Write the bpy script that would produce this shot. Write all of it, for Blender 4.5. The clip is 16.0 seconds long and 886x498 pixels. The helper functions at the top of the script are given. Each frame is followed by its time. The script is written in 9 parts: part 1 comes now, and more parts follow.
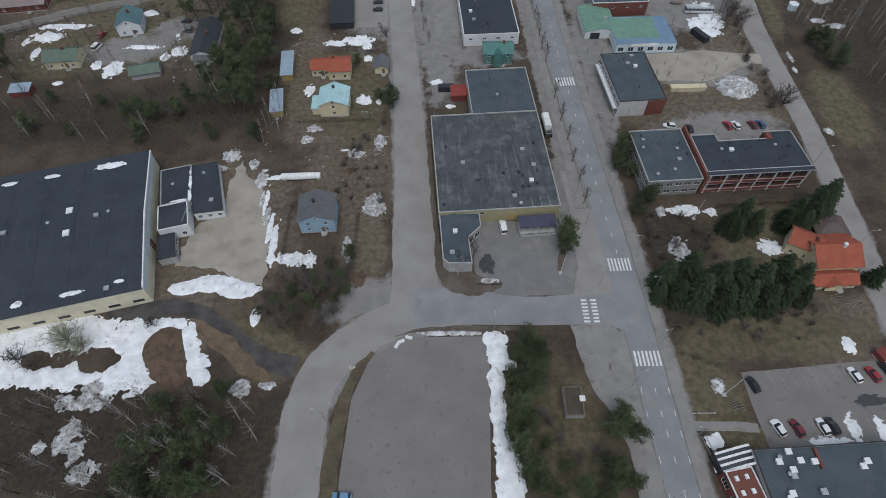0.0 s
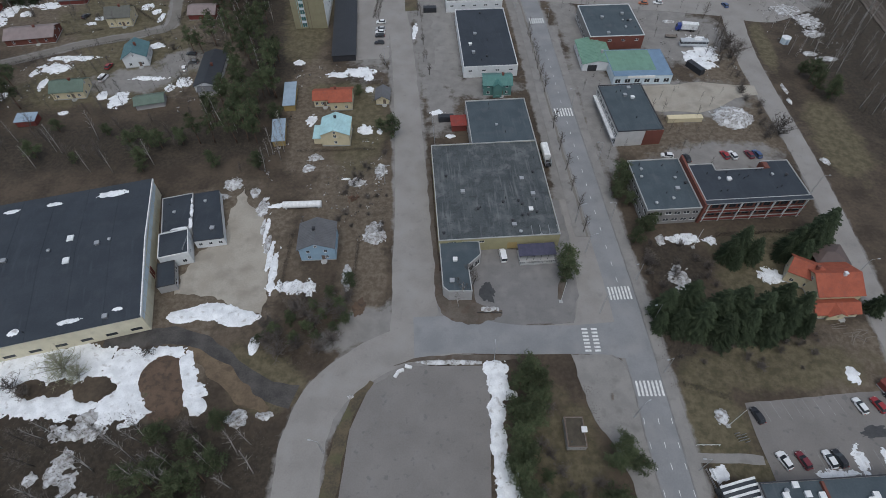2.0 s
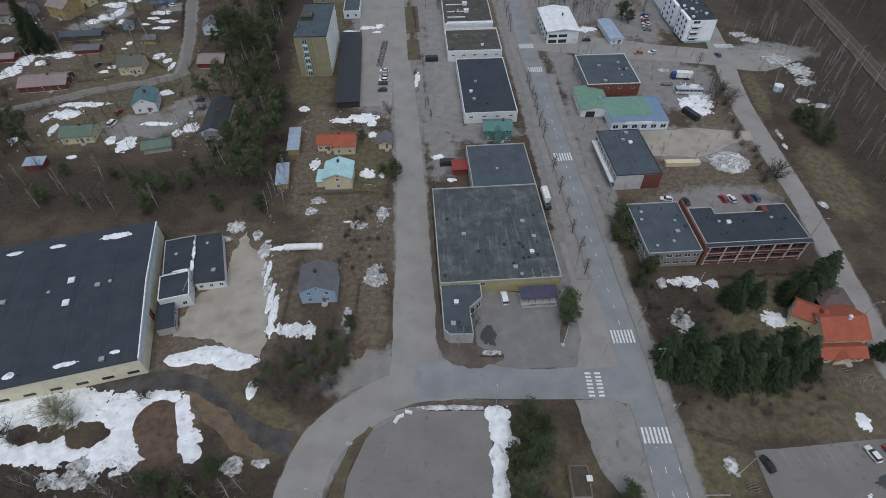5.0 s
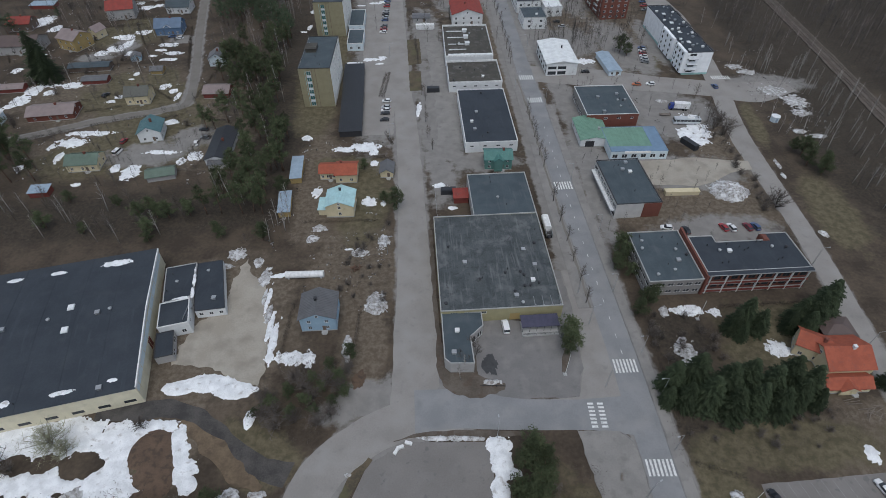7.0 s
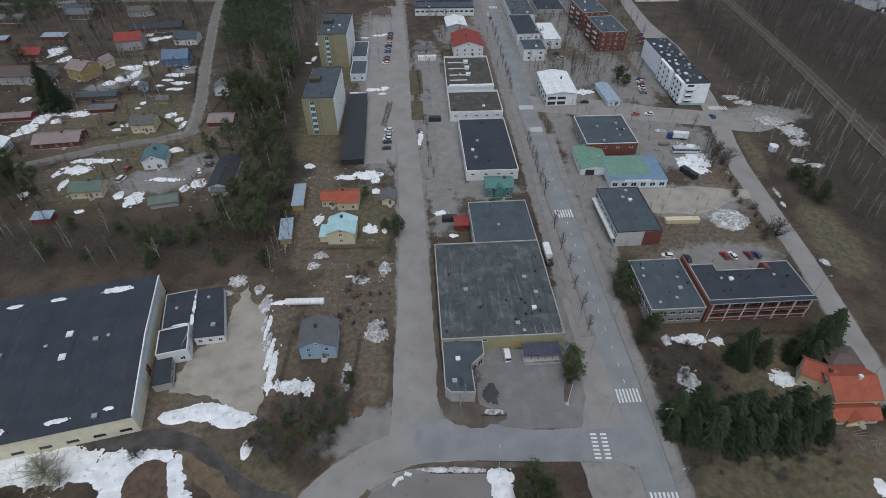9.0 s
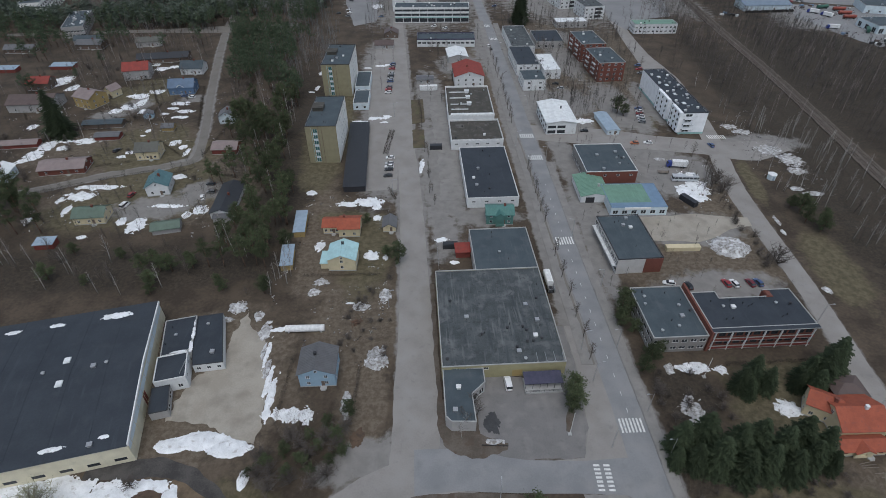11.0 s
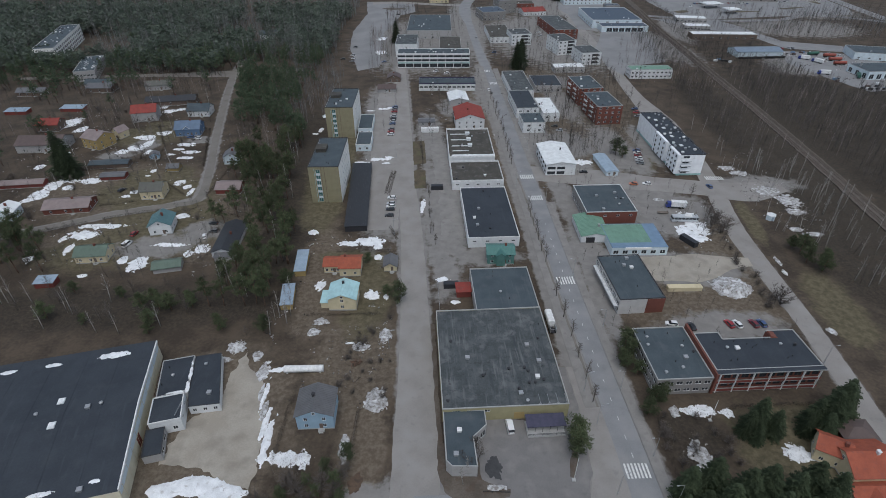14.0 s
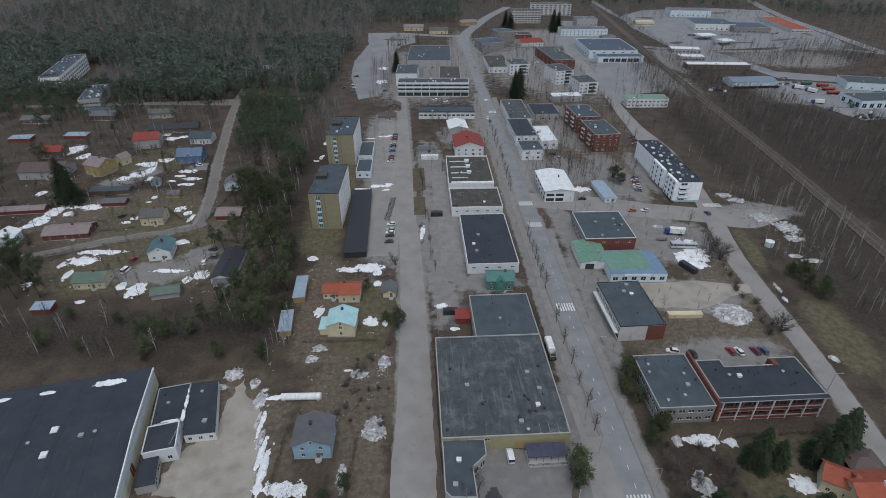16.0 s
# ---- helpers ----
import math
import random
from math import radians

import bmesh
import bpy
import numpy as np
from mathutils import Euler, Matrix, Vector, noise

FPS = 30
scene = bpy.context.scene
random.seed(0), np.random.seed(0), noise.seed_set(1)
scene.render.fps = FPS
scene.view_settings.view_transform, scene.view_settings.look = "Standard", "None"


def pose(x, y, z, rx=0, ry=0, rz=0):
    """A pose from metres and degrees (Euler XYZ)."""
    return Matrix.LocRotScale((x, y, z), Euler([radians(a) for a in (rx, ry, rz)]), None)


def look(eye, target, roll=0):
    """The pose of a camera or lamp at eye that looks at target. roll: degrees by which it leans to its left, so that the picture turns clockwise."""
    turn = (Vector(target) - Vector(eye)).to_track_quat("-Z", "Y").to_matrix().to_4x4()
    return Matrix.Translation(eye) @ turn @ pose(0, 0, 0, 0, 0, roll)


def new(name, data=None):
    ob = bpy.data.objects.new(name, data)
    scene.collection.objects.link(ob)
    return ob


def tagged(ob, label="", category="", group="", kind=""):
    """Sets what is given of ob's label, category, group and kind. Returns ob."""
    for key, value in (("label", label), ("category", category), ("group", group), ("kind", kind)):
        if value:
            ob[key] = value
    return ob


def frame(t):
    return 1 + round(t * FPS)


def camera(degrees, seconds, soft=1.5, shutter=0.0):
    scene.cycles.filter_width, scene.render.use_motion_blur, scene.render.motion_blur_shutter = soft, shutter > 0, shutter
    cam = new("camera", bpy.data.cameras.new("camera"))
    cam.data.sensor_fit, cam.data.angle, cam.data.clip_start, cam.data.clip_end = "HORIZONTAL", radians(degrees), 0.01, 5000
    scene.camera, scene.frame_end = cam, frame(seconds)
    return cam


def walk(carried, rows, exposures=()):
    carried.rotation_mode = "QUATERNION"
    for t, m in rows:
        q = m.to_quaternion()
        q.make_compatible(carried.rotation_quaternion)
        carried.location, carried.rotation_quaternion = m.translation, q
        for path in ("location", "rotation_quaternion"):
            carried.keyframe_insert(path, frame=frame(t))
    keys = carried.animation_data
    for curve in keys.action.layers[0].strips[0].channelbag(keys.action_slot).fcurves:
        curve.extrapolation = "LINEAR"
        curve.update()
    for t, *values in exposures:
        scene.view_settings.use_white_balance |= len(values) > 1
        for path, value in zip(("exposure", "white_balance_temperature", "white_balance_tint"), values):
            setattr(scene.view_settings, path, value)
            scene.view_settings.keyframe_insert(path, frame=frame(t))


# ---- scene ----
cam = camera(79.0, 16.0, soft=0.45)
EYE, TILT, LEAN = 130.0, -55.0, 0.5
# seconds, then degrees of pitch, yaw and roll from the first view
ROWS = [
    (0.0, 0.000, 0.000, 0.000),
    (0.5, 0.746, -0.015, -0.032),
    (1.0, 1.496, -0.019, -0.055),
    (1.5, 2.248, -0.015, -0.071),
    (2.0, 3.002, -0.005, -0.083),
    (2.5, 3.758, 0.010, -0.094),
    (3.0, 4.513, 0.029, -0.106),
    (3.5, 5.269, 0.051, -0.119),
    (4.0, 6.023, 0.076, -0.136),
    (4.5, 6.776, 0.102, -0.157),
    (5.0, 7.527, 0.129, -0.183),
    (5.5, 8.276, 0.157, -0.213),
    (6.0, 9.022, 0.185, -0.248),
    (6.5, 9.764, 0.214, -0.287),
    (7.0, 10.503, 0.244, -0.331),
    (7.5, 11.238, 0.274, -0.377),
    (8.0, 11.970, 0.305, -0.427),
    (8.5, 12.698, 0.336, -0.478),
    (9.0, 13.421, 0.368, -0.531),
    (9.5, 14.141, 0.400, -0.583),
    (10.0, 14.857, 0.433, -0.635),
    (10.5, 15.570, 0.465, -0.685),
    (11.0, 16.279, 0.498, -0.732),
    (11.5, 16.985, 0.531, -0.776),
    (12.0, 17.688, 0.562, -0.816),
    (12.5, 18.390, 0.592, -0.851),
    (13.0, 19.089, 0.618, -0.882),
    (13.5, 19.788, 0.641, -0.908),
    (14.0, 20.486, 0.659, -0.929),
    (14.5, 21.184, 0.670, -0.946),
    (15.0, 21.884, 0.672, -0.960),
    (15.5, 22.586, 0.663, -0.970),
    (16.0, 23.290, 0.640, -0.980),
]


def gimbal(pitch, yaw, roll):
    """The hovering camera's pose: it keeps its place and only turns."""
    first = pose(0, 0, EYE, TILT) @ pose(0, 0, 0, 0, LEAN)
    return first @ pose(0, 0, 0, 0, 0, yaw) @ pose(0, 0, 0, pitch) @ pose(0, 0, 0, 0, roll) @ pose(0, 0, 0, 90)


walk(cam, [(t, gimbal(p, y, r)) for t, p, y, r in ROWS], exposures=[(0.0, 0.12, 6170, 7), (16.0, 0.13, 6130, 7)])

# ---- world and light: a bright overcast afternoon ----
world = bpy.data.worlds.new("overcast_sky")
scene.world = world
world.use_nodes = True
wn = world.node_tree.nodes
sky = wn.new("ShaderNodeTexSky")
sky.sky_type, sky.sun_disc = "NISHITA", False
sky.sun_elevation, sky.sun_rotation = radians(66), radians(176)
sky.air_density, sky.dust_density, sky.ozone_density = 1.0, 3.0, 1.0
grey = wn.new("ShaderNodeHueSaturation")
grey.inputs["Saturation"].default_value = 0.62
world.node_tree.links.new(sky.outputs["Color"], grey.inputs["Color"])
world.node_tree.links.new(grey.outputs["Color"], wn["Background"].inputs["Color"])
wn["Background"].inputs["Strength"].default_value = 0.122

sun_data = bpy.data.lights.new("sun", "SUN")
sun_data.energy, sun_data.angle, sun_data.color = 0.6, radians(50), (1.0, 0.985, 0.97)
sun = new("sun", sun_data)
sun.matrix_world = look((0, 0, 200), (-5, 70, 0))


# ---- materials ----
def mat(name, a, b=None, rough=0.8, size=1.0, fine=None, bump=0.0, metal=0.0, spec=0.4, world_space=False, mix=(0.35, 0.65)):
    """A surface between the colours a and b, by a broad and a fine noise of that size in metres."""
    m = bpy.data.materials.new(name)
    m.use_nodes = True
    n, k = m.node_tree.nodes, m.node_tree.links
    p = n["Principled BSDF"]
    p.inputs["Roughness"].default_value, p.inputs["Metallic"].default_value = rough, metal
    p.inputs["Specular IOR Level"].default_value = spec
    b = b or tuple(c * 0.78 for c in a)
    co = n.new("ShaderNodeNewGeometry").outputs["Position"] if world_space else n.new("ShaderNodeTexCoord").outputs["Object"]
    big, small = n.new("ShaderNodeTexNoise"), n.new("ShaderNodeTexNoise")
    big.inputs["Scale"].default_value, big.inputs["Detail"].default_value = 1 / size, 6
    small.inputs["Scale"].default_value, small.inputs["Detail"].default_value = 1 / (fine or size / 9), 4
    for t in (big, small):
        k.new(co, t.inputs["Vector"])
    add = n.new("ShaderNodeMath")
    add.operation = "MULTIPLY_ADD"
    k.new(small.outputs["Fac"], add.inputs[0])
    add.inputs[1].default_value = 0.45
    sub = n.new("ShaderNodeMath")
    sub.operation = "MULTIPLY_ADD"
    k.new(big.outputs["Fac"], sub.inputs[0])
    sub.inputs[1].default_value, sub.inputs[2].default_value = 1.0, -0.225
    k.new(sub.outputs[0], add.inputs[2])
    ramp = n.new("ShaderNodeMapRange")
    ramp.inputs[1].default_value, ramp.inputs[2].default_value = mix
    k.new(add.outputs[0], ramp.inputs[0])
    mixer = n.new("ShaderNodeMix")
    mixer.data_type = "RGBA"
    k.new(ramp.outputs[0], mixer.inputs["Factor"])
    mixer.inputs["A"].default_value, mixer.inputs["B"].default_value = (*a, 1), (*b, 1)
    k.new(mixer.outputs["Result"], p.inputs["Base Color"])
    if bump:
        bp = n.new("ShaderNodeBump")
        bp.inputs["Strength"].default_value, bp.inputs["Distance"].default_value = 0.6, bump
        k.new(small.outputs["Fac"], bp.inputs["Height"])
        k.new(bp.outputs["Normal"], p.inputs["Normal"])
    return m


def blotch(m, colour, size, lo, hi, amount=1.0, detail=5):
    """Lays blotches of another colour over a material, where a noise of that size passes lo to hi."""
    n, k = m.node_tree.nodes, m.node_tree.links
    p = n["Principled BSDF"]
    under = p.inputs["Base Color"].links[0].from_socket
    t = n.new("ShaderNodeTexNoise")
    t.inputs["Scale"].default_value, t.inputs["Detail"].default_value = 1 / size, detail
    k.new(n.new("ShaderNodeNewGeometry").outputs["Position"], t.inputs["Vector"])
    r = n.new("ShaderNodeMapRange")
    r.inputs[1].default_value, r.inputs[2].default_value, r.inputs[4].default_value = lo, hi, amount
    k.new(t.outputs["Fac"], r.inputs[0])
    x = n.new("ShaderNodeMix")
    x.data_type = "RGBA"
    k.new(r.outputs[0], x.inputs["Factor"])
    k.new(under, x.inputs["A"])
    x.inputs["B"].default_value = (*colour, 1)
    k.new(x.outputs["Result"], p.inputs["Base Color"])
    return m


def varied(m, spread):
    """Brightness differs from one object to the next."""
    n, k = m.node_tree.nodes, m.node_tree.links
    p = n["Principled BSDF"]
    under = p.inputs["Base Color"].links[0].from_socket
    r = n.new("ShaderNodeMapRange")
    r.inputs[3].default_value, r.inputs[4].default_value = 1 - spread, 1 + spread
    k.new(n.new("ShaderNodeObjectInfo").outputs["Random"], r.inputs[0])
    h = n.new("ShaderNodeHueSaturation")
    k.new(r.outputs[0], h.inputs["Value"])
    k.new(under, h.inputs["Color"])
    k.new(h.outputs["Color"], p.inputs["Base Color"])
    return m


def island(m, spread):
    """Brightness differs from one loose piece of a mesh to the next."""
    n, k = m.node_tree.nodes, m.node_tree.links
    p = n["Principled BSDF"]
    under = p.inputs["Base Color"].links[0].from_socket
    r = n.new("ShaderNodeMapRange")
    r.inputs[3].default_value, r.inputs[4].default_value = 1 - spread, 1 + spread
    k.new(n.new("ShaderNodeNewGeometry").outputs["Random Per Island"], r.inputs[0])
    h = n.new("ShaderNodeHueSaturation")
    k.new(r.outputs[0], h.inputs["Value"])
    k.new(under, h.inputs["Color"])
    k.new(h.outputs["Color"], p.inputs["Base Color"])
    return m


def land():
    """Earth, dirt, grass, dust and mud, mixed by the ground's cover attribute with ragged borders."""
    m = mat("land", (0.045, 0.034, 0.024), (0.088, 0.067, 0.047), 0.95, 11, 1.1, 0.15, world_space=True)
    n, k = m.node_tree.nodes, m.node_tree.links
    p = n["Principled BSDF"]
    attr = n.new("ShaderNodeAttribute")
    attr.attribute_name = "cover"
    split = n.new("ShaderNodeSeparateColor")
    k.new(attr.outputs["Color"], split.inputs[0])
    pos = n.new("ShaderNodeNewGeometry").outputs["Position"]

    def grain(size, detail=6):
        t = n.new("ShaderNodeTexNoise")
        t.inputs["Scale"].default_value, t.inputs["Detail"].default_value, t.inputs["Roughness"].default_value = 1 / size, detail, 0.65
        k.new(pos, t.inputs["Vector"])
        return t.outputs["Fac"]

    def layer(mask, size, a, b, fine, strength=1.0):
        under = p.inputs["Base Color"].links[0].from_socket
        edge = n.new("ShaderNodeMath")
        edge.operation = "MULTIPLY_ADD"
        k.new(grain(size), edge.inputs[0])
        edge.inputs[1].default_value = 1.6
        k.new(mask, edge.inputs[2])
        r = n.new("ShaderNodeMapRange")
        r.inputs[1].default_value, r.inputs[2].default_value, r.inputs[4].default_value = 1.15, 1.5, strength
        k.new(edge.outputs[0], r.inputs[0])
        tone = n.new("ShaderNodeMix")
        tone.data_type = "RGBA"
        tr = n.new("ShaderNodeMapRange")
        tr.inputs[1].default_value, tr.inputs[2].default_value = 0.4, 0.6
        k.new(grain(fine), tr.inputs[0])
        k.new(tr.outputs[0], tone.inputs["Factor"])
        tone.inputs["A"].default_value, tone.inputs["B"].default_value = (*a, 1), (*b, 1)
        x = n.new("ShaderNodeMix")
        x.data_type = "RGBA"
        k.new(r.outputs[0], x.inputs["Factor"])
        k.new(under, x.inputs["A"])
        k.new(tone.outputs["Result"], x.inputs["B"])
        k.new(x.outputs["Result"], p.inputs["Base Color"])

    layer(attr.outputs["Alpha"], 9, (0.03, 0.025, 0.018), (0.058, 0.045, 0.032), 1.2, 0.92)
    layer(split.outputs[0], 8, (0.094, 0.073, 0.052), (0.15, 0.122, 0.09), 1.6)
    layer(split.outputs[1], 9, (0.078, 0.068, 0.038), (0.135, 0.114, 0.07), 2.2, 0.92)
    layer(split.outputs[2], 5, (0.2, 0.19, 0.178), (0.24, 0.228, 0.214), 4.0, 0.95)
    return m


LAND = land()
STRAW = blotch(mat("straw_grass", (0.115, 0.092, 0.058), (0.07, 0.058, 0.04), 0.95, 4, 0.5, 0.1, world_space=True), (0.1, 0.1, 0.05), 6, 0.5, 0.62, 0.6)
DIRT = blotch(mat("bare_dirt", (0.085, 0.07, 0.056), (0.13, 0.11, 0.09), 0.95, 5, 0.5, 0.06, world_space=True), (0.08, 0.055, 0.04), 3, 0.52, 0.64, 0.6)
GRAVEL = blotch(mat("pale_gravel", (0.3, 0.27, 0.225), (0.36, 0.33, 0.28), 0.95, 8, 0.5, 0.03, world_space=True), (0.22, 0.2, 0.17), 6, 0.5, 0.65, 0.6)
ASPHALT = blotch(blotch(mat("dusty_asphalt", (0.232, 0.217, 0.202), (0.272, 0.256, 0.239), 0.9, 9, 0.4, 0.01, world_space=True), (0.3, 0.29, 0.275), 7, 0.48, 0.72, 0.5), (0.15, 0.148, 0.148), 2.2, 0.6, 0.72, 0.3)
ROAD = blotch(blotch(mat("road_asphalt", (0.2, 0.203, 0.208), (0.242, 0.243, 0.246), 0.9, 8, 0.4, 0.01, world_space=True), (0.28, 0.272, 0.262), 7, 0.5, 0.72, 0.5), (0.165, 0.168, 0.173), 3, 0.58, 0.7, 0.3)
LOT = blotch(blotch(mat("lot_asphalt", (0.168, 0.157, 0.147), (0.203, 0.19, 0.178), 0.9, 10, 0.4, 0.01, world_space=True), (0.22, 0.21, 0.2), 4, 0.55, 0.72, 0.5), (0.09, 0.09, 0.092), 2, 0.6, 0.7, 0.45)
YARDMIX = blotch(blotch(mat("yard_asphalt", (0.158, 0.152, 0.148), (0.19, 0.182, 0.176), 0.9, 8, 0.4, 0.01, world_space=True), (0.26, 0.247, 0.232), 5, 0.52, 0.7, 0.5), (0.13, 0.126, 0.122), 2.4, 0.58, 0.7, 0.4)
WALKWAY = blotch(mat("sandy_pavement", (0.212, 0.202, 0.19), (0.252, 0.24, 0.224), 0.92, 5, 0.4, 0.01, world_space=True), (0.16, 0.15, 0.14), 3, 0.55, 0.7, 0.6)
WET = mat("wet_asphalt", (0.04, 0.04, 0.042), (0.06, 0.06, 0.06), 0.5, 2, 0.3, world_space=True)
LANEGRIT = blotch(mat("lane_grit", (0.165, 0.152, 0.135), (0.19, 0.175, 0.156), 0.95, 9, 2.0, 0.0, world_space=True), (0.12, 0.108, 0.092), 7, 0.52, 0.7, 0.5)
BLACKDIRT = mat("dark_gravel", (0.045, 0.042, 0.04), (0.085, 0.078, 0.072), 0.9, 4, 0.4, 0.03, world_space=True)
REDEARTH = blotch(mat("red_brown_earth", (0.13, 0.088, 0.06), (0.09, 0.062, 0.044), 0.95, 3, 0.4, 0.1, world_space=True), (0.065, 0.048, 0.036), 1.5, 0.52, 0.64, 0.7)
MOSSROOF = mat("mossy_brown_roof", (0.055, 0.046, 0.034), (0.08, 0.068, 0.05), 0.9, 1.5, 0.2)
KERB = mat("granite_kerb", (0.235, 0.228, 0.22), (0.18, 0.172, 0.165), 0.85, 1.5, 0.1, world_space=True)
PAINT = blotch(mat("worn_road_paint", (0.72, 0.72, 0.7), (0.56, 0.56, 0.54), 0.7, 1, 0.15, world_space=True), (0.3, 0.3, 0.3), 0.5, 0.58, 0.68, 0.7)
FADED = blotch(mat("faded_paint", (0.3, 0.3, 0.29), (0.24, 0.235, 0.23), 0.8, 1, 0.15, world_space=True), (0.19, 0.185, 0.18), 1.2, 0.5, 0.6, 0.9)
TANBANK = blotch(mat("tan_bank", (0.16, 0.118, 0.076), (0.11, 0.082, 0.054), 0.95, 3, 0.5, 0.05, world_space=True), (0.075, 0.056, 0.04), 2.2, 0.52, 0.64, 0.6)
SNOW = blotch(mat("old_snow", (0.84, 0.85, 0.86), (0.66, 0.67, 0.68), 0.7, 2.5, 0.3, 0.08, world_space=True), (0.4, 0.38, 0.36), 1.6, 0.6, 0.7, 0.7)
DIRTYSNOW = blotch(blotch(mat("dirty_snow", (0.5, 0.5, 0.5), (0.3, 0.29, 0.28), 0.85, 1.2, 0.2, 0.15, world_space=True), (0.2, 0.18, 0.16), 0.8, 0.5, 0.62, 0.9), (0.75, 0.76, 0.77), 2, 0.52, 0.62, 0.6)
BALLAST = mat("rail_ballast", (0.092, 0.077, 0.064), (0.13, 0.11, 0.092), 0.95, 3, 0.3, 0.05, world_space=True)
RAILSTEEL = mat("rail_steel", (0.13, 0.1, 0.085), (0.09, 0.065, 0.05), 0.7, 1)
# Far asphalt, cooler than the near kind: distance haze is put into its colour.
ASPHALT_HAZE = blotch(blotch(mat("haze_tinted_asphalt", (0.2, 0.2, 0.202), (0.24, 0.239, 0.24), 0.9, 20, 1.5, 0.01, world_space=True), (0.27, 0.268, 0.262), 16, 0.5, 0.7, 0.5), (0.14, 0.143, 0.15), 6, 0.58, 0.7, 0.3)

TAR = blotch(blotch(mat("worn_roofing_felt", (0.05, 0.058, 0.061), (0.082, 0.091, 0.094), 0.85, 5, 0.4, 0.01), (0.135, 0.142, 0.145), 3.5, 0.53, 0.68, 0.7), (0.04, 0.042, 0.046), 1.4, 0.58, 0.66, 0.6)
TARBLUE = blotch(mat("blue_grey_felt", (0.05, 0.066, 0.077), (0.068, 0.087, 0.099), 0.8, 6, 0.4, 0.01), (0.09, 0.1, 0.112), 4, 0.55, 0.7, 0.5)
TARDARK = blotch(mat("dark_felt", (0.028, 0.035, 0.045), (0.038, 0.046, 0.057), 0.75, 7, 0.5, 0.01), (0.055, 0.06, 0.067), 4, 0.56, 0.72, 0.35)
TARBROWN = blotch(mat("brown_grey_felt", (0.052, 0.049, 0.042), (0.075, 0.069, 0.058), 0.85, 5, 0.4, 0.01), (0.15, 0.145, 0.135), 3, 0.55, 0.7, 0.6)


def streaks(m, colour, across, along, lo, hi, amount):
    """Lays long streaks, such as water leaves on a roof, over a material."""
    n, k = m.node_tree.nodes, m.node_tree.links
    p = n["Principled BSDF"]
    under = p.inputs["Base Color"].links[0].from_socket
    warp = n.new("ShaderNodeMapping")
    warp.inputs["Scale"].default_value = (1 / across, 1 / along, 1)
    k.new(n.new("ShaderNodeTexCoord").outputs["Object"], warp.inputs["Vector"])
    t = n.new("ShaderNodeTexNoise")
    t.inputs["Scale"].default_value, t.inputs["Detail"].default_value = 1.0, 6
    k.new(warp.outputs["Vector"], t.inputs["Vector"])
    r = n.new("ShaderNodeMapRange")
    r.inputs[1].default_value, r.inputs[2].default_value, r.inputs[4].default_value = lo, hi, amount
    k.new(t.outputs["Fac"], r.inputs[0])
    x = n.new("ShaderNodeMix")
    x.data_type = "RGBA"
    k.new(r.outputs[0], x.inputs["Factor"])
    k.new(under, x.inputs["A"])
    x.inputs["B"].default_value = (*colour, 1)
    k.new(x.outputs["Result"], p.inputs["Base Color"])
    return m


streaks(TAR, (0.16, 0.168, 0.17), 0.8, 9, 0.55, 0.72, 0.6)
streaks(TAR, (0.035, 0.042, 0.05), 1.6, 14, 0.58, 0.7, 0.5)
streaks(TARBLUE, (0.1, 0.116, 0.125), 0.9, 8, 0.57, 0.74, 0.45)
streaks(TARDARK, (0.06, 0.068, 0.08), 1.2, 10, 0.58, 0.75, 0.4)
streaks(TARBROWN, (0.14, 0.13, 0.115), 1.4, 5, 0.58, 0.74, 0.45)


def sheet(name, a, rough=0.5, metal=0.0):
    return mat(name, a, tuple(c * 0.82 for c in a), rough, 2.5, 0.3, 0.0, metal)


TILE_ORANGE = blotch(mat("orange_roof_tiles", (0.33, 0.088, 0.048), (0.26, 0.068, 0.038), 0.8, 2, 0.3, 0.03), (0.22, 0.07, 0.05), 1.2, 0.56, 0.68, 0.6)
TILE_RED = blotch(mat("red_roof_tiles", (0.26, 0.05, 0.038), (0.2, 0.042, 0.034), 0.8, 2, 0.3, 0.03), (0.18, 0.06, 0.05), 1.2, 0.56, 0.68, 0.6)
ROOF_MINT = sheet("mint_sheet_metal", (0.42, 0.62, 0.64))
ROOF_INK = sheet("dark_blue_roof_sheet", (0.055, 0.08, 0.115))
ROOF_STEEL = sheet("steel_blue_sheet", (0.19, 0.24, 0.3))
ROOF_NAVY = sheet("blue_sheet_roof", (0.11, 0.16, 0.235))
ROOF_TEAL = sheet("teal_sheet_metal", (0.1, 0.185, 0.2))
ROOF_GREEN = sheet("green_sheet_metal", (0.075, 0.19, 0.17))
ROOF_PALEGREEN = sheet("pale_green_sheet", (0.165, 0.29, 0.215))
ROOF_MOSS = sheet("moss_green_sheet", (0.115, 0.16, 0.125))
ROOF_GREY = sheet("grey_sheet_metal", (0.13, 0.13, 0.135))
ROOF_PINK = sheet("faded_pink_roofing", (0.25, 0.2, 0.19))
ROOF_BLUE = sheet("pale_blue_sheet", (0.32, 0.4, 0.48))
ROOF_BROWN = sheet("brown_roofing", (0.11, 0.08, 0.072))
ROOF_BLACK = sheet("black_roofing", (0.035, 0.037, 0.042))
ROOF_WHITE = sheet("white_sheet", (0.76, 0.78, 0.78))
ROOF_OLIVE = sheet("olive_roofing", (0.11, 0.11, 0.095))
STRIPE_BLUE = sheet("blue_roof_edge", (0.17, 0.255, 0.36))


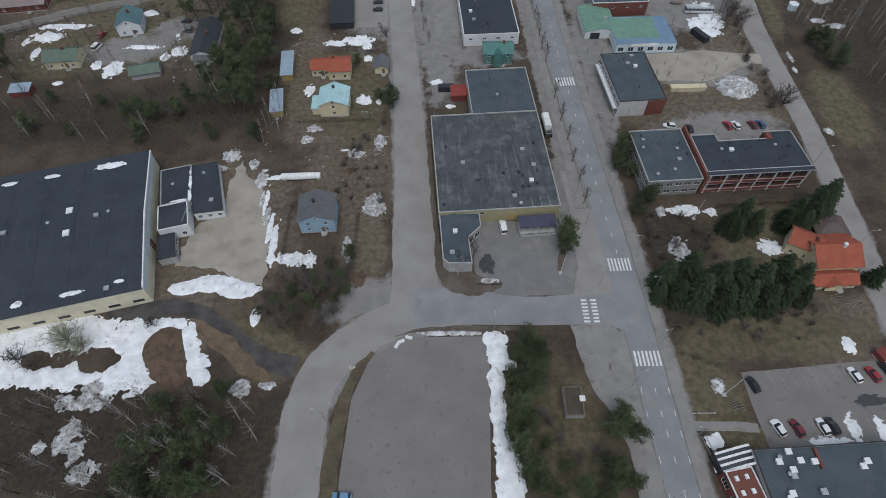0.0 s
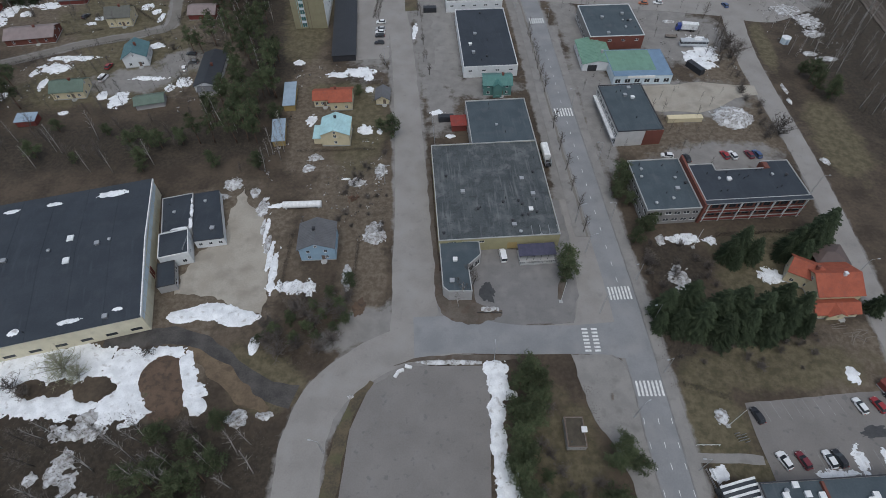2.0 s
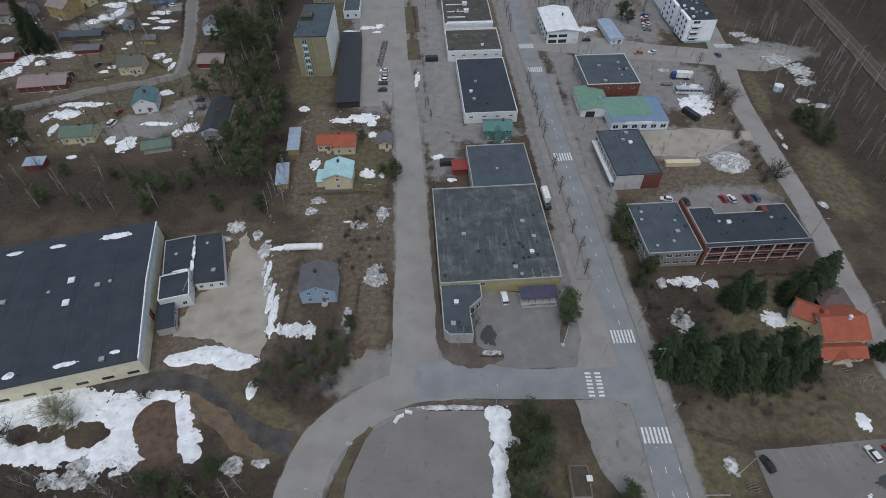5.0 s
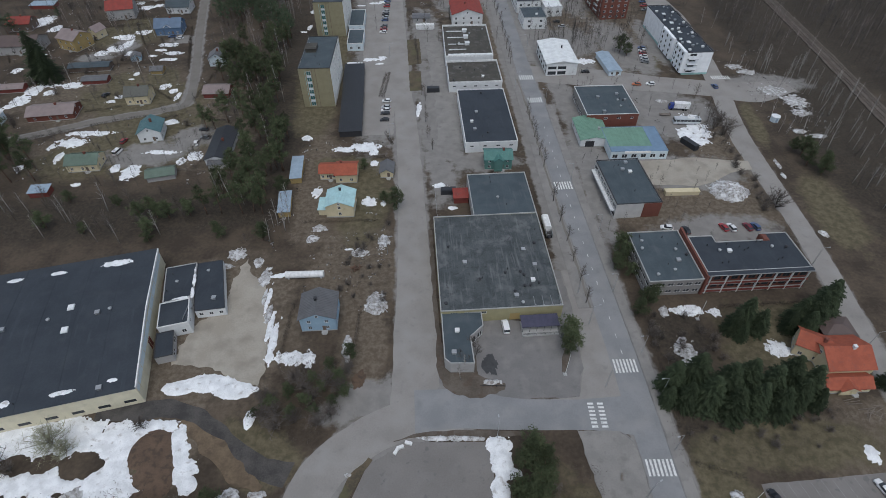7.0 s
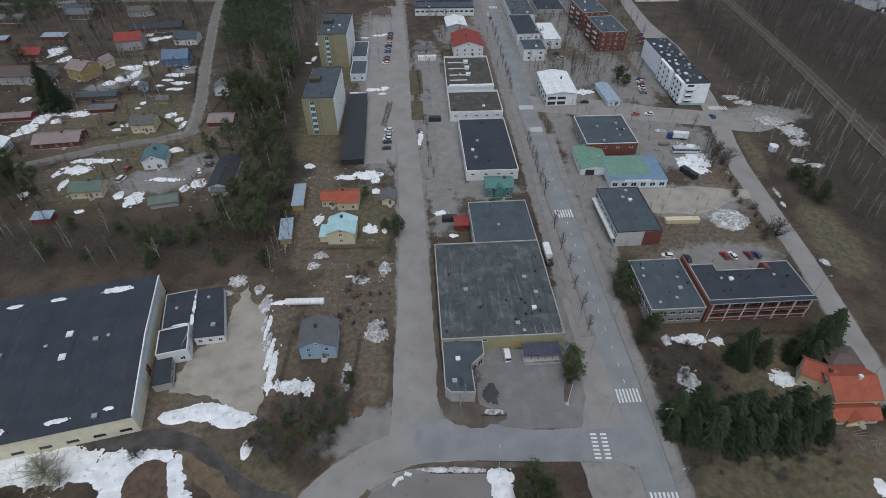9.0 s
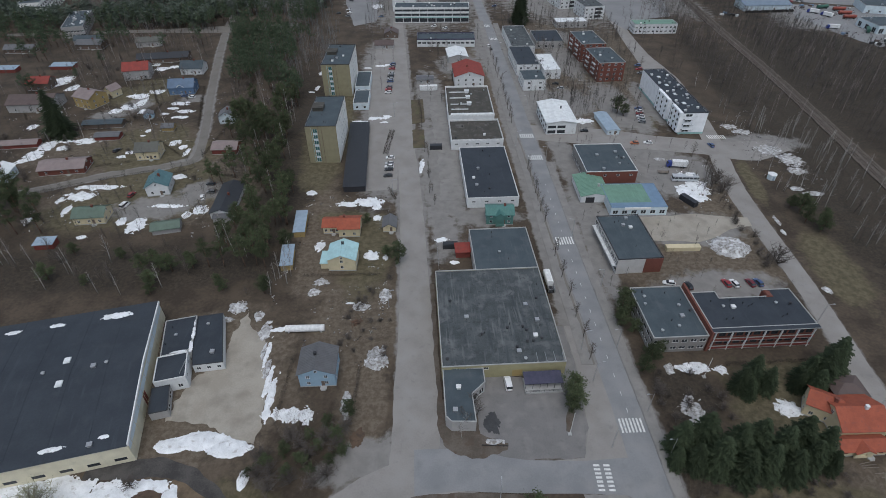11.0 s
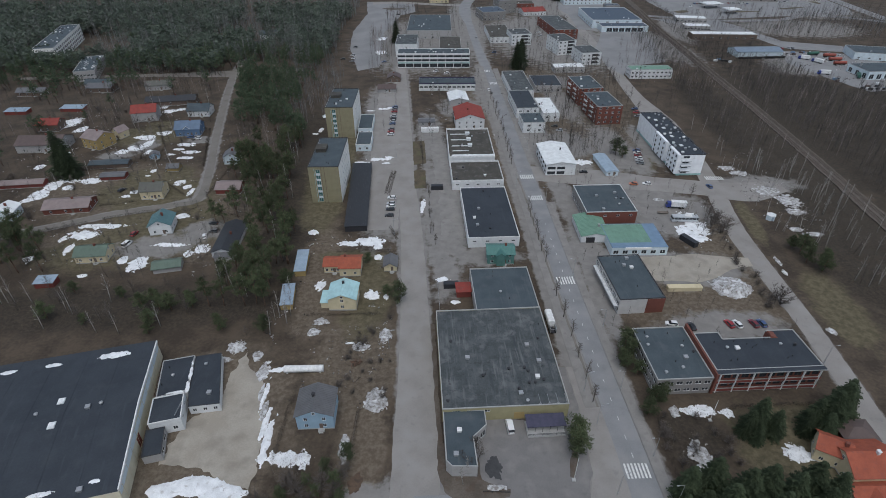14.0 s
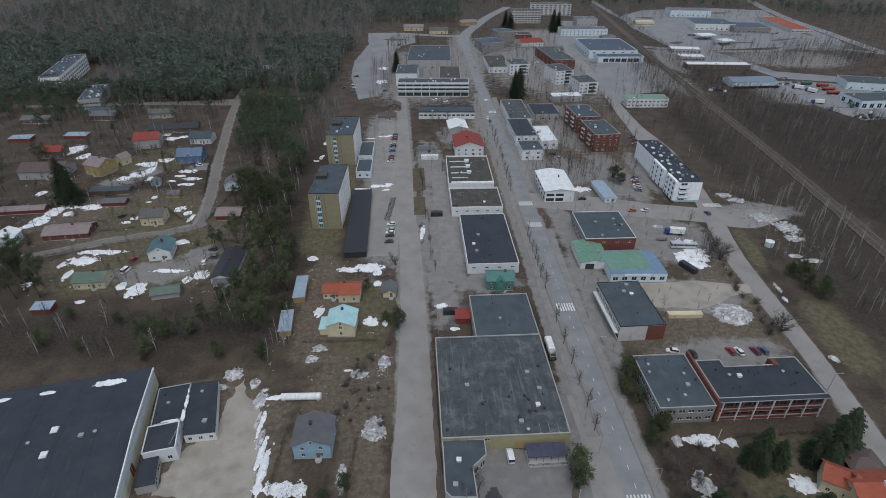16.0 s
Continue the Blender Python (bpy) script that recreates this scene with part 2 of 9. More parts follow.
def plaster(name, a):
    return blotch(mat(name, a, tuple(c * 0.88 for c in a), 0.85, 2.5, 0.25, 0.01), tuple(c * 0.62 for c in a), 2.2, 0.6, 0.75, 0.5)


W_YELLOW = plaster("yellow_plaster", (0.34, 0.31, 0.18))
W_CREAM = plaster("cream_plaster", (0.62, 0.54, 0.36))
W_CREAMPANEL = plaster("cream_sheet_wall", (0.66, 0.61, 0.46))
W_MUSTARD = plaster("mustard_plaster", (0.28, 0.252, 0.16))
W_WHITE = plaster("white_plaster", (0.68, 0.69, 0.69))
W_GREY = plaster("grey_render", (0.38, 0.37, 0.36))
W_BRICK = plaster("red_brick", (0.17, 0.062, 0.045))
W_DARKRED = plaster("dark_red_boards", (0.19, 0.05, 0.04))
W_BLUE = plaster("light_blue_boards", (0.3, 0.42, 0.52))
W_DEEPBLUE = plaster("blue_boards", (0.12, 0.19, 0.3))
W_GREEN = plaster("green_boards", (0.11, 0.23, 0.205))
W_BROWN = plaster("brown_boards", (0.16, 0.12, 0.095))
W_OCHRE = plaster("ochre_boards", (0.38, 0.28, 0.12))
W_PALEBLUE = plaster("pale_blue_boards", (0.6, 0.68, 0.72))
W_TEALSTRIP = plaster("sea_green_band", (0.33, 0.52, 0.5))
CONCRETE = plaster("concrete", (0.4, 0.4, 0.39))
W_DARKGREY = plaster("weathered_grey_render", (0.24, 0.23, 0.22))
W_BRIGHT = plaster("fresh_white_render", (0.86, 0.88, 0.9))
W_LIGHTGREY = plaster("light_grey_render", (0.5, 0.49, 0.475))
W_PALE = plaster("pale_cream_panel", (0.86, 0.85, 0.81))
TRIM_WHITE = mat("white_trim", (0.78, 0.78, 0.77), None, 0.6, 1)
TRIM_DARK = mat("dark_trim", (0.04, 0.04, 0.045), None, 0.6, 1)
STEEL = mat("galvanised_steel", (0.42, 0.43, 0.44), (0.33, 0.34, 0.35), 0.5, 0.6, metal=0.5)
RUST = mat("red_shutter", (0.22, 0.06, 0.04), None, 0.8, 1)
WOOD = mat("weathered_boards", (0.2, 0.17, 0.14), (0.13, 0.11, 0.095), 0.9, 1, 0.1)
GLASS = mat("window_glass", (0.03, 0.036, 0.042), (0.05, 0.055, 0.06), 0.06, 3, spec=0.6)
GLASS_TEAL = mat("teal_window_glass", (0.06, 0.16, 0.16), (0.04, 0.1, 0.1), 0.1, 3, spec=0.6)
RUBBER = mat("tyre_rubber", (0.02, 0.02, 0.02), None, 0.9, 1)
CHROME = mat("wheel_rim", (0.5, 0.5, 0.51), None, 0.35, 0.5, metal=0.8)
LAMPGLASS = mat("headlight_lens", (0.7, 0.7, 0.68), None, 0.15, 0.5)
TAIL = mat("tail_light_lens", (0.3, 0.02, 0.015), None, 0.2, 0.5)
PLASTIC_BLUE = mat("navy_canopy", (0.045, 0.045, 0.075), (0.065, 0.062, 0.1), 0.5, 1.5)
BARK = mat("pine_bark", (0.16, 0.09, 0.06), (0.09, 0.065, 0.05), 0.95, 0.8, 0.1)
BARKGREY = varied(mat("grey_twigs", (0.12, 0.105, 0.092), (0.085, 0.07, 0.06), 0.95, 0.8, 0.1), 0.3)
BIRCH = mat("birch_bark", (0.46, 0.44, 0.41), (0.26, 0.24, 0.22), 0.85, 1.5, 0.3)
NEEDLE = varied(mat("pine_needles", (0.052, 0.066, 0.033), (0.096, 0.113, 0.062), 0.9, 1.8, 0.3, spec=0.12), 0.3)
NEEDLE_DARK = varied(mat("spruce_needles", (0.029, 0.041, 0.023), (0.052, 0.066, 0.037), 0.9, 1.6, 0.3, spec=0.12), 0.25)
# Far needles, paler and bluer than near ones, with distance haze in the colour.
NEEDLE_HAZE = island(mat("hazy_far_needles", (0.074, 0.094, 0.072), (0.116, 0.138, 0.11), 0.9, 14, 3, spec=0.12, world_space=True), 0.18)
THICKET = island(mat("thicket_twigs", (0.098, 0.088, 0.08), (0.05, 0.046, 0.042), 0.95, 12, 2, world_space=True), 0.3)
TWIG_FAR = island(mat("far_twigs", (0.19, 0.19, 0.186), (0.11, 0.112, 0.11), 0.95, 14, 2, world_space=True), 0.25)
NEEDLE_BELT = island(mat("belt_needles", (0.055, 0.078, 0.046), (0.098, 0.125, 0.078), 0.9, 4, 0.6, spec=0.12, world_space=True), 0.2)
PALE_TRUNK = island(mat("pale_birch_wood", (0.24, 0.205, 0.19), (0.1, 0.09, 0.082), 0.9, 6, 1, world_space=True), 0.3)
CATKIN = mat("budding_willow_twigs", (0.3, 0.3, 0.2), (0.22, 0.22, 0.14), 0.9, 1)
SHRUB = island(mat("brown_shrub", (0.085, 0.07, 0.055), (0.055, 0.046, 0.038), 0.95, 6, 1, world_space=True), 0.3)

# ---- building helpers ----
rng = random.Random(7)


class Shape:
    """Vertices and faces that grow piece by piece."""

    def __init__(self):
        self.v, self.f = [], []

    def add(self, verts, faces):
        n = len(self.v)
        self.v.extend(verts)
        self.f.extend(tuple(i + n for i in q) for q in faces)
        return self

    def box(self, x0, x1, y0, y1, z0, z1):
        vs = [(x, y, z) for z in (z0, z1) for x, y in ((x0, y0), (x1, y0), (x1, y1), (x0, y1))]
        return self.add(vs, [(3, 2, 1, 0), (4, 5, 6, 7), (0, 1, 5, 4), (1, 2, 6, 5), (2, 3, 7, 6), (3, 0, 4, 7)])

    def rbox(self, cx, cy, sx, sy, z0, z1, yaw=0.0):
        c, s = math.cos(radians(yaw)), math.sin(radians(yaw))
        vs = [(cx + x * c - y * s, cy + x * s + y * c, z) for z in (z0, z1) for x, y in ((-sx / 2, -sy / 2), (sx / 2, -sy / 2), (sx / 2, sy / 2), (-sx / 2, sy / 2))]
        return self.add(vs, [(3, 2, 1, 0), (4, 5, 6, 7), (0, 1, 5, 4), (1, 2, 6, 5), (2, 3, 7, 6), (3, 0, 4, 7)])

    def prism(self, poly, z0, z1):
        n = len(poly)
        vs = [(x, y, z0) for x, y in poly] + [(x, y, z1) for x, y in poly]
        return self.add(vs, [tuple(range(n - 1, -1, -1)), tuple(range(n, 2 * n))] + [(i, (i + 1) % n, n + (i + 1) % n, n + i) for i in range(n)])

    def tube(self, a, b, r0, r1, n=6):
        a, b = Vector(a), Vector(b)
        q = (b - a).to_track_quat("Z", "Y")
        vs = []
        for p, r in ((a, r0), (b, r1)):
            for i in range(n):
                vs.append(tuple(p + q @ Vector((r * math.cos(6.2832 * i / n), r * math.sin(6.2832 * i / n), 0))))
        return self.add(vs, [(i, (i + 1) % n, n + (i + 1) % n, n + i) for i in range(n)] + [tuple(range(n - 1, -1, -1)), tuple(range(n, 2 * n))])

    def weld(self):
        """Joins corners that lie in one place."""
        seen, key = {}, []
        for v in self.v:
            k = (round(v[0], 4), round(v[1], 4), round(v[2], 4))
            key.append(seen.setdefault(k, len(seen)))
        self.v, self.f = list(seen), [tuple(key[i] for i in q) for q in self.f]
        return self

    def mesh(self, name, material, smooth=False):
        me = bpy.data.meshes.new(name)
        me.from_pydata(self.v, [], self.f)
        me.materials.append(material)
        if smooth:
            me.polygons.foreach_set("use_smooth", [True] * len(me.polygons))
        me.update()
        return me


def part(name, shape, material, parent, label="", at=None, smooth=False):
    """One mesh object under a thing or under a part."""
    me = shape if isinstance(shape, bpy.types.Mesh) else shape.mesh(name, material, smooth)
    ob = new(name, me)
    ob.parent = parent
    if at is not None:
        ob.matrix_basis = at
    return tagged(ob, label)


def thing(name, label, category, x, y, yaw=0.0, z=0.0, group="", kind=""):
    ob = new(name)
    ob.empty_display_size = 0.5
    ob.matrix_basis = pose(x, y, z, 0, 0, yaw)
    return tagged(ob, label, category, group, kind)


def solid(name, shape, material, label, category, x=0, y=0, yaw=0.0, z=0.0, group="", kind="", smooth=False):
    ob = new(name, shape.mesh(name, material, smooth))
    ob.matrix_basis = pose(x, y, z, 0, 0, yaw)
    return tagged(ob, label, category, group, kind)


def spline(points, step=2.0):
    """A smooth line through a few plan points, with a point every step metres."""
    pts = [Vector(p) for p in points]
    pts = [2 * pts[0] - pts[1], *pts, 2 * pts[-1] - pts[-2]]
    out = []
    for a, b, c, d in zip(pts, pts[1:], pts[2:], pts[3:]):
        n = max(2, int((c - b).length / step))
        for i in range(n):
            t = i / n
            out.append(0.5 * (2 * b + (c - a) * t + (2 * a - 5 * b + 4 * c - d) * t * t + (3 * b - a - 3 * c + d) * t ** 3))
    return out + [pts[-2]]


def strip(points, left, right, z, depth=0.12, wobble=0.0, step=2.0, seed=0):
    """A raised band along a line: left and right are its reach on either side, one number or one for each point."""
    line = spline(points, step)
    n, sh = len(line), Shape()
    vs = []

    def reach(v, i):
        if isinstance(v, (int, float)):
            return v
        s = i / (n - 1) * (len(v) - 1)
        k = min(int(s), len(v) - 2)
        return v[k] + (v[k + 1] - v[k]) * (s - k)

    for i, p in enumerate(line):
        d = (line[min(i + 1, n - 1)] - line[max(i - 1, 0)]).normalized()
        nrm = Vector((-d.y, d.x))
        w1 = wobble * noise.noise((p.x * 0.25, p.y * 0.25, seed))
        w2 = wobble * noise.noise((p.x * 0.25, p.y * 0.25, seed + 9))
        a, b = p + nrm * (reach(left, i) + w1), p - nrm * (reach(right, i) + w2)
        vs += [(a.x, a.y, z - depth), (a.x, a.y, z), (b.x, b.y, z), (b.x, b.y, z - depth)]
    sh.add(vs, [(4 * i + j, 4 * i + j + 1, 4 * i + j + 5, 4 * i + j + 4) for i in range(n - 1) for j in range(3)] + [(0, 3, 2, 1), (4 * n - 4, 4 * n - 3, 4 * n - 2, 4 * n - 1)])
    return sh


def blob(rx, ry, h, seed, rough=0.35, rings=5, n=40, lump=0.5, edge=0.02):
    """A patch with a ragged outline that rises h in its middle."""
    sh, vs = Shape(), []
    for j in range(rings + 1):
        s = 1 - j / rings
        for i in range(n):
            a = 6.28319 * i / n
            c, d = math.cos(a), math.sin(a)
            k = 1 + rough * (1.3 * noise.noise((c * 1.1, d * 1.1, seed * 3.7)) + 0.8 * noise.noise((c * 2.6, d * 2.6, seed * 1.9 + 40)) + 0.45 * noise.noise((c * 6, d * 6, seed + 80)))
            k = max(k, 0.3)
            x, y = rx * c * k * s, ry * d * k * s
            up = 1 - s ** 2
            z = edge * (0 if j == 0 else 1) + h * up * (1 + lump * noise.noise((x * 0.7, y * 0.7, seed))) + (h * 0.35 * noise.noise((x * 1.9, y * 1.9, seed + 5)) if 0 < j else 0)
            vs.append((x, y, max(z, edge * 0.6) if j else -0.1))
    fs = [(j * n + i, j * n + (i + 1) % n, (j + 1) * n + (i + 1) % n, (j + 1) * n + i) for j in range(rings) for i in range(n)]
    return sh.add(vs, fs)


# ---- windows, walls and houses ----
WINDOWS = {}


def sash(w, h, split, t, deep, glazed=False):
    """A window frame with mullions as one connected mesh; glazed: the panes close its lights. Gives the shape and the panes' faces."""
    xs = [-w / 2, -w / 2 + t]
    for i in range(1, split):
        xs += [-w / 2 + w * i / split - 0.04, -w / 2 + w * i / split + 0.04]
    xs += [w / 2 - t, w / 2]
    zs = [0.0, t, h - t, h]
    sh, panes = Shape(), []
    for i, (x0, x1) in enumerate(zip(xs, xs[1:])):
        for j, (z0, z1) in enumerate(zip(zs, zs[1:])):
            if j == 1 and i % 2 == 1:
                sh.add([(x0, -deep, z0), (x1, -deep, z0), (x1, -deep, z1), (x0, -deep, z1), (x0, 0.02, z0), (x1, 0.02, z0), (x1, 0.02, z1), (x0, 0.02, z1)], [(0, 4, 5, 1), (1, 5, 6, 2), (2, 6, 7, 3), (3, 7, 4, 0)])
                if glazed:
                    panes.append(len(sh.f))
                    sh.add([(x0, 0.02, z0), (x1, 0.02, z0), (x1, 0.02, z1), (x0, 0.02, z1)], [(0, 1, 2, 3)])
            else:
                sh.add([(x0, -deep, z0), (x1, -deep, z0), (x1, -deep, z1), (x0, -deep, z1)], [(0, 1, 2, 3)])
    sh.add([(-w / 2, -deep, 0), (w / 2, -deep, 0), (w / 2, -deep, h), (-w / 2, -deep, h), (-w / 2, 0.08, 0), (w / 2, 0.08, 0), (w / 2, 0.08, h), (-w / 2, 0.08, h)], [(1, 5, 4, 0), (2, 6, 5, 1), (3, 7, 6, 2), (0, 4, 7, 3)])
    return sh.weld(), panes


def window_meshes(w, h, split, frame_mat, pane_mat):
    key = (round(w, 2), round(h, 2), split, frame_mat.name, pane_mat.name)
    if key not in WINDOWS:
        pn = Shape().box(-w / 2 + 0.09, w / 2 - 0.09, -0.015, 0.015, 0.09, h - 0.09)
        WINDOWS[key] = sash(w, h, split, 0.09, 0.07)[0].mesh("window", frame_mat), pn.mesh("pane", pane_mat)
    return WINDOWS[key]


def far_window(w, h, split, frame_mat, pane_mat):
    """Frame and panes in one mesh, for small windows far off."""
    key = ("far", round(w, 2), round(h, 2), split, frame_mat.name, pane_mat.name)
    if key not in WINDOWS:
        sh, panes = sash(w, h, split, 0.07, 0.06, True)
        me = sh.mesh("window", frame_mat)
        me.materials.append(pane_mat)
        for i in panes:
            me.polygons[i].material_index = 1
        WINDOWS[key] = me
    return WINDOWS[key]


def wall_side(length, height, openings, gable=0.0, thick=0.25):
    """An upright wall along x, its outer face at y = 0, with real openings (x0, x1, z0, z1); gable: the peak's rise."""
    xs = sorted({-length / 2, length / 2, *(v for o in openings for v in o[:2])})
    zs = sorted({0.0, height, *(v for o in openings for v in o[2:])})
    sh = Shape()
    for x0, x1 in zip(xs, xs[1:]):
        for z0, z1 in zip(zs, zs[1:]):
            cx, cz = (x0 + x1) / 2, (z0 + z1) / 2
            if not any(o[0] < cx < o[1] and o[2] < cz < o[3] for o in openings):
                sh.add([(x0, 0, z0), (x1, 0, z0), (x1, 0, z1), (x0, 0, z1)], [(0, 1, 2, 3)])
    for x0, x1, z0, z1 in openings:
        sh.add([(x0, 0, z0), (x1, 0, z0), (x1, 0, z1), (x0, 0, z1), (x0, thick, z0), (x1, thick, z0), (x1, thick, z1), (x0, thick, z1)], [(0, 4, 5, 1), (1, 5, 6, 2), (2, 6, 7, 3), (3, 7, 4, 0)])
    if gable:
        sh.add([(-length / 2, 0, height), (length / 2, 0, height), (0, 0, height + gable)], [(0, 1, 2)])
    sh.add([(-length / 2, thick, 0), (length / 2, thick, 0), (length / 2, thick, height), (-length / 2, thick, height)], [(3, 2, 1, 0)])
    sh.add([(-length / 2, 0, height), (length / 2, 0, height), (length / 2, thick, height), (-length / 2, thick, height)], [(0, 1, 2, 3)])
    return sh.weld()


SIDES = {"S": (0, 0), "E": (90, 1), "N": (180, 0), "W": (270, 1)}


def put_wall(root, side, w, d, h, rows, wall, frame_mat=TRIM_WHITE, pane_mat=GLASS, gable=0.0, door=None):
    """A wall on one side of a w x d body, with rows of (count, z0, z1, width[, split[, from, to]]) windows."""
    turn, across = SIDES[side]
    length, off = (d, w / 2) if across else (w, d / 2)
    at = pose(0, 0, 0, 0, 0, turn) @ Matrix.Translation((0, -off, 0))
    holes, wins = [], []
    if side == "N":
        rows = []
    for r in rows:
        n, z0, z1, ww = r[:4]
        split = r[4] if len(r) > 4 else 2
        lo, hi = (r[5], r[6]) if len(r) > 6 else (0.0, 1.0)
        for i in range(n):
            cx = -length / 2 + length * (lo + (hi - lo) * (i + 0.5) / n)
            if z1 - z0 > 0.2 and abs(cx) + ww / 2 < length / 2 - 0.02:
                holes.append((cx - ww / 2, cx + ww / 2, z0, z1))
                wins.append((cx, z0, ww, z1 - z0, split))
    if door:
        dx, dw, dh = door[:3]
        holes.append((dx - dw / 2, dx + dw / 2, 0.05, dh))
    part("wall", wall_side(length, h, holes, gable), wall, root, at=at)
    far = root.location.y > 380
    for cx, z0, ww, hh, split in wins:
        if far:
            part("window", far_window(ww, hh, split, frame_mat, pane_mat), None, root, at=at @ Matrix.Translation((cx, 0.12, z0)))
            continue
        fm, pm = window_meshes(ww, hh, split, frame_mat, pane_mat)
        win = part("window", fm, None, root, at=at @ Matrix.Translation((cx, 0.12, z0)))
        part("pane", pm, None, win)
    if door:
        dx, dw, dh = door[:3]
        leaf = part("door", Shape().box(-dw / 2, dw / 2, 0.08, 0.14, 0.05, dh).box(-dw / 2 + 0.1, dw / 2 - 0.1, 0.05, 0.08, 0.3, dh - 0.3), door[3] if len(door) > 3 else W_BROWN, root, at=at @ Matrix.Translation((dx, 0, 0)))
        part("door_handle", Shape().box(dw / 2 - 0.2, dw / 2 - 0.1, 0.0, 0.05, 1.0, 1.06), STEEL, leaf)


def vent_shapes():
    hood = Shape()
    hood.tube((0, 0, 0), (0, 0, 0.5), 0.35, 0.35, 10).tube((0, 0, 0.5), (0, 0, 0.62), 0.55, 0.55, 10).tube((0, 0, 0.62), (0, 0, 0.8), 0.5, 0.15, 10)
    box = Shape()
    box.box(-0.55, 0.55, -0.55, 0.55, 0, 0.7).box(-0.68, 0.68, -0.68, 0.68, 0.7, 0.8)
    pipe = Shape()
    pipe.tube((0, 0, 0), (0, 0, 0.7), 0.12, 0.12, 8).tube((0, 0, 0.7), (0, 0, 0.8), 0.18, 0.18, 8)
    hatch = Shape()
    hatch.box(-0.9, 0.9, -1.1, 1.1, 0, 0.25).box(-0.82, 0.82, -1.02, 1.02, 0.25, 0.36)
    return {"hood": hood.mesh("roof_vent", STEEL), "dark": hood.mesh("roof_vent", TRIM_DARK), "box": box.mesh("roof_vent", STEEL), "white": box.mesh("roof_vent", TRIM_WHITE), "pipe": pipe.mesh("vent_pipe", TRIM_DARK), "hatch": hatch.mesh("roof_hatch", ROOF_WHITE)}


VENTS = vent_shapes()


def vents(roof, z, spots):
    for kind, x, y in spots:
        name = {"pipe": "vent_pipe", "hatch": "roof_hatch"}.get(kind, "roof_vent")
        part(name, VENTS[kind], None, roof, at=Matrix.Translation((x, y, z)))


def scatter_vents(roof, w, d, z, n, seed):
    r = random.Random(seed)
    vents(roof, z, [(r.choice(("hood", "dark", "box", "pipe", "pipe", "white")), r.uniform(-0.42, 0.42) * w, r.uniform(-0.42, 0.42) * d) for _ in range(n)])


def flat_building(name, label, x, y, w, d, yaw, h, wall, roof_mat, rows=None, category="building", rim=0.3, rim_mat=CONCRETE, walls=None, doors=None, n_vents=0, seams=0, frame_mat=TRIM_WHITE, pane_mat=GLASS, kind=""):
    """A flat-roofed building: four walls with openings, a roof with a raised rim, vents and felt seams."""
    root = thing(name, label, category, x, y, yaw)
    rows, walls, doors = rows or {}, walls or {}, doors or {}
    for s in "SENW":
        put_wall(root, s, w, d, h, rows.get(s, []), walls.get(s, wall), frame_mat, pane_mat, door=doors.get(s))
    step = (w - 0.56) / (seams + 1) if seams else 0
    sh = slab(Shape(), ribbed(-w / 2 + 0.28, w / 2 - 0.28, step * 0.999, 0.07, 0.035), lambda u: (u, -d / 2 + 0.28, h - 0.02), lambda u: (u, d / 2 - 0.28, h - 0.02), 0.28)
    roof = part("roof", sh, roof_mat, root)
    o, t = 0.05, 0.22
    ring = Shape().box(-w / 2 - o, w / 2 + o, -d / 2 - o, -d / 2 + t, h + 0.003, h + rim).box(-w / 2 - o, w / 2 + o, d / 2 - t, d / 2 + o, h + 0.003, h + rim)
    ring.box(-w / 2 - o, -w / 2 + t, -d / 2 + t, d / 2 - t, h + 0.003, h + rim).box(w / 2 - t, w / 2 + o, -d / 2 + t, d / 2 - t, h + 0.003, h + rim)
    part("roof_edge", ring, rim_mat, root)
    if n_vents:
        scatter_vents(roof, w, d, h - 0.02, n_vents, int(abs(x) * 7 + y))
    return root, roof


def slab(sh, prof, a, b, thick):
    """A sheet from edge a(u) to edge b(u), ribbed along its profile of (u, rise)."""
    n, vs = len(prof), []
    for u, dz in prof:
        p, q = a(u), b(u)
        vs += [(p[0], p[1], p[2] + dz), (q[0], q[1], q[2] + dz), (q[0], q[1], q[2] - thick), (p[0], p[1], p[2] - thick)]
    fs = [(4 * i + j, 4 * i + (j + 1) % 4, 4 * i + 4 + (j + 1) % 4, 4 * i + 4 + j) for i in range(n - 1) for j in range(4)]
    return sh.add(vs, fs + [(3, 2, 1, 0), (4 * n - 4, 4 * n - 3, 4 * n - 2, 4 * n - 1)])


def ribbed(u0, u1, step, half=0.04, rise=0.06):
    """A profile from u0 to u1 with a rib every step."""
    out = [(u0, 0.0)]
    n = int((u1 - u0) / step) if step else 0
    for i in range(1, n):
        u = u0 + (u1 - u0) * i / n
        out += [(u - half - 0.01, 0.0), (u - half, rise), (u + half, rise), (u + half + 0.01, 0.0)]
    return out + [(u1, 0.0)]


def gable_roof(w, d, he, rise, over=0.5, thick=0.16, ribs=0.0):
    """Two slopes with the ridge along y over a w x d body."""
    sh, half = Shape(), w / 2
    k, top = rise / half, he + rise + thick
    prof = ribbed(-d / 2 - over, d / 2 + over, ribs)
    for s in (-1, 1):
        slab(sh, prof if s < 0 else [(u, z) for u, z in prof], lambda u: (0, u, top), lambda u: (s * (half + over), u, he - over * k + thick), thick)
    return sh


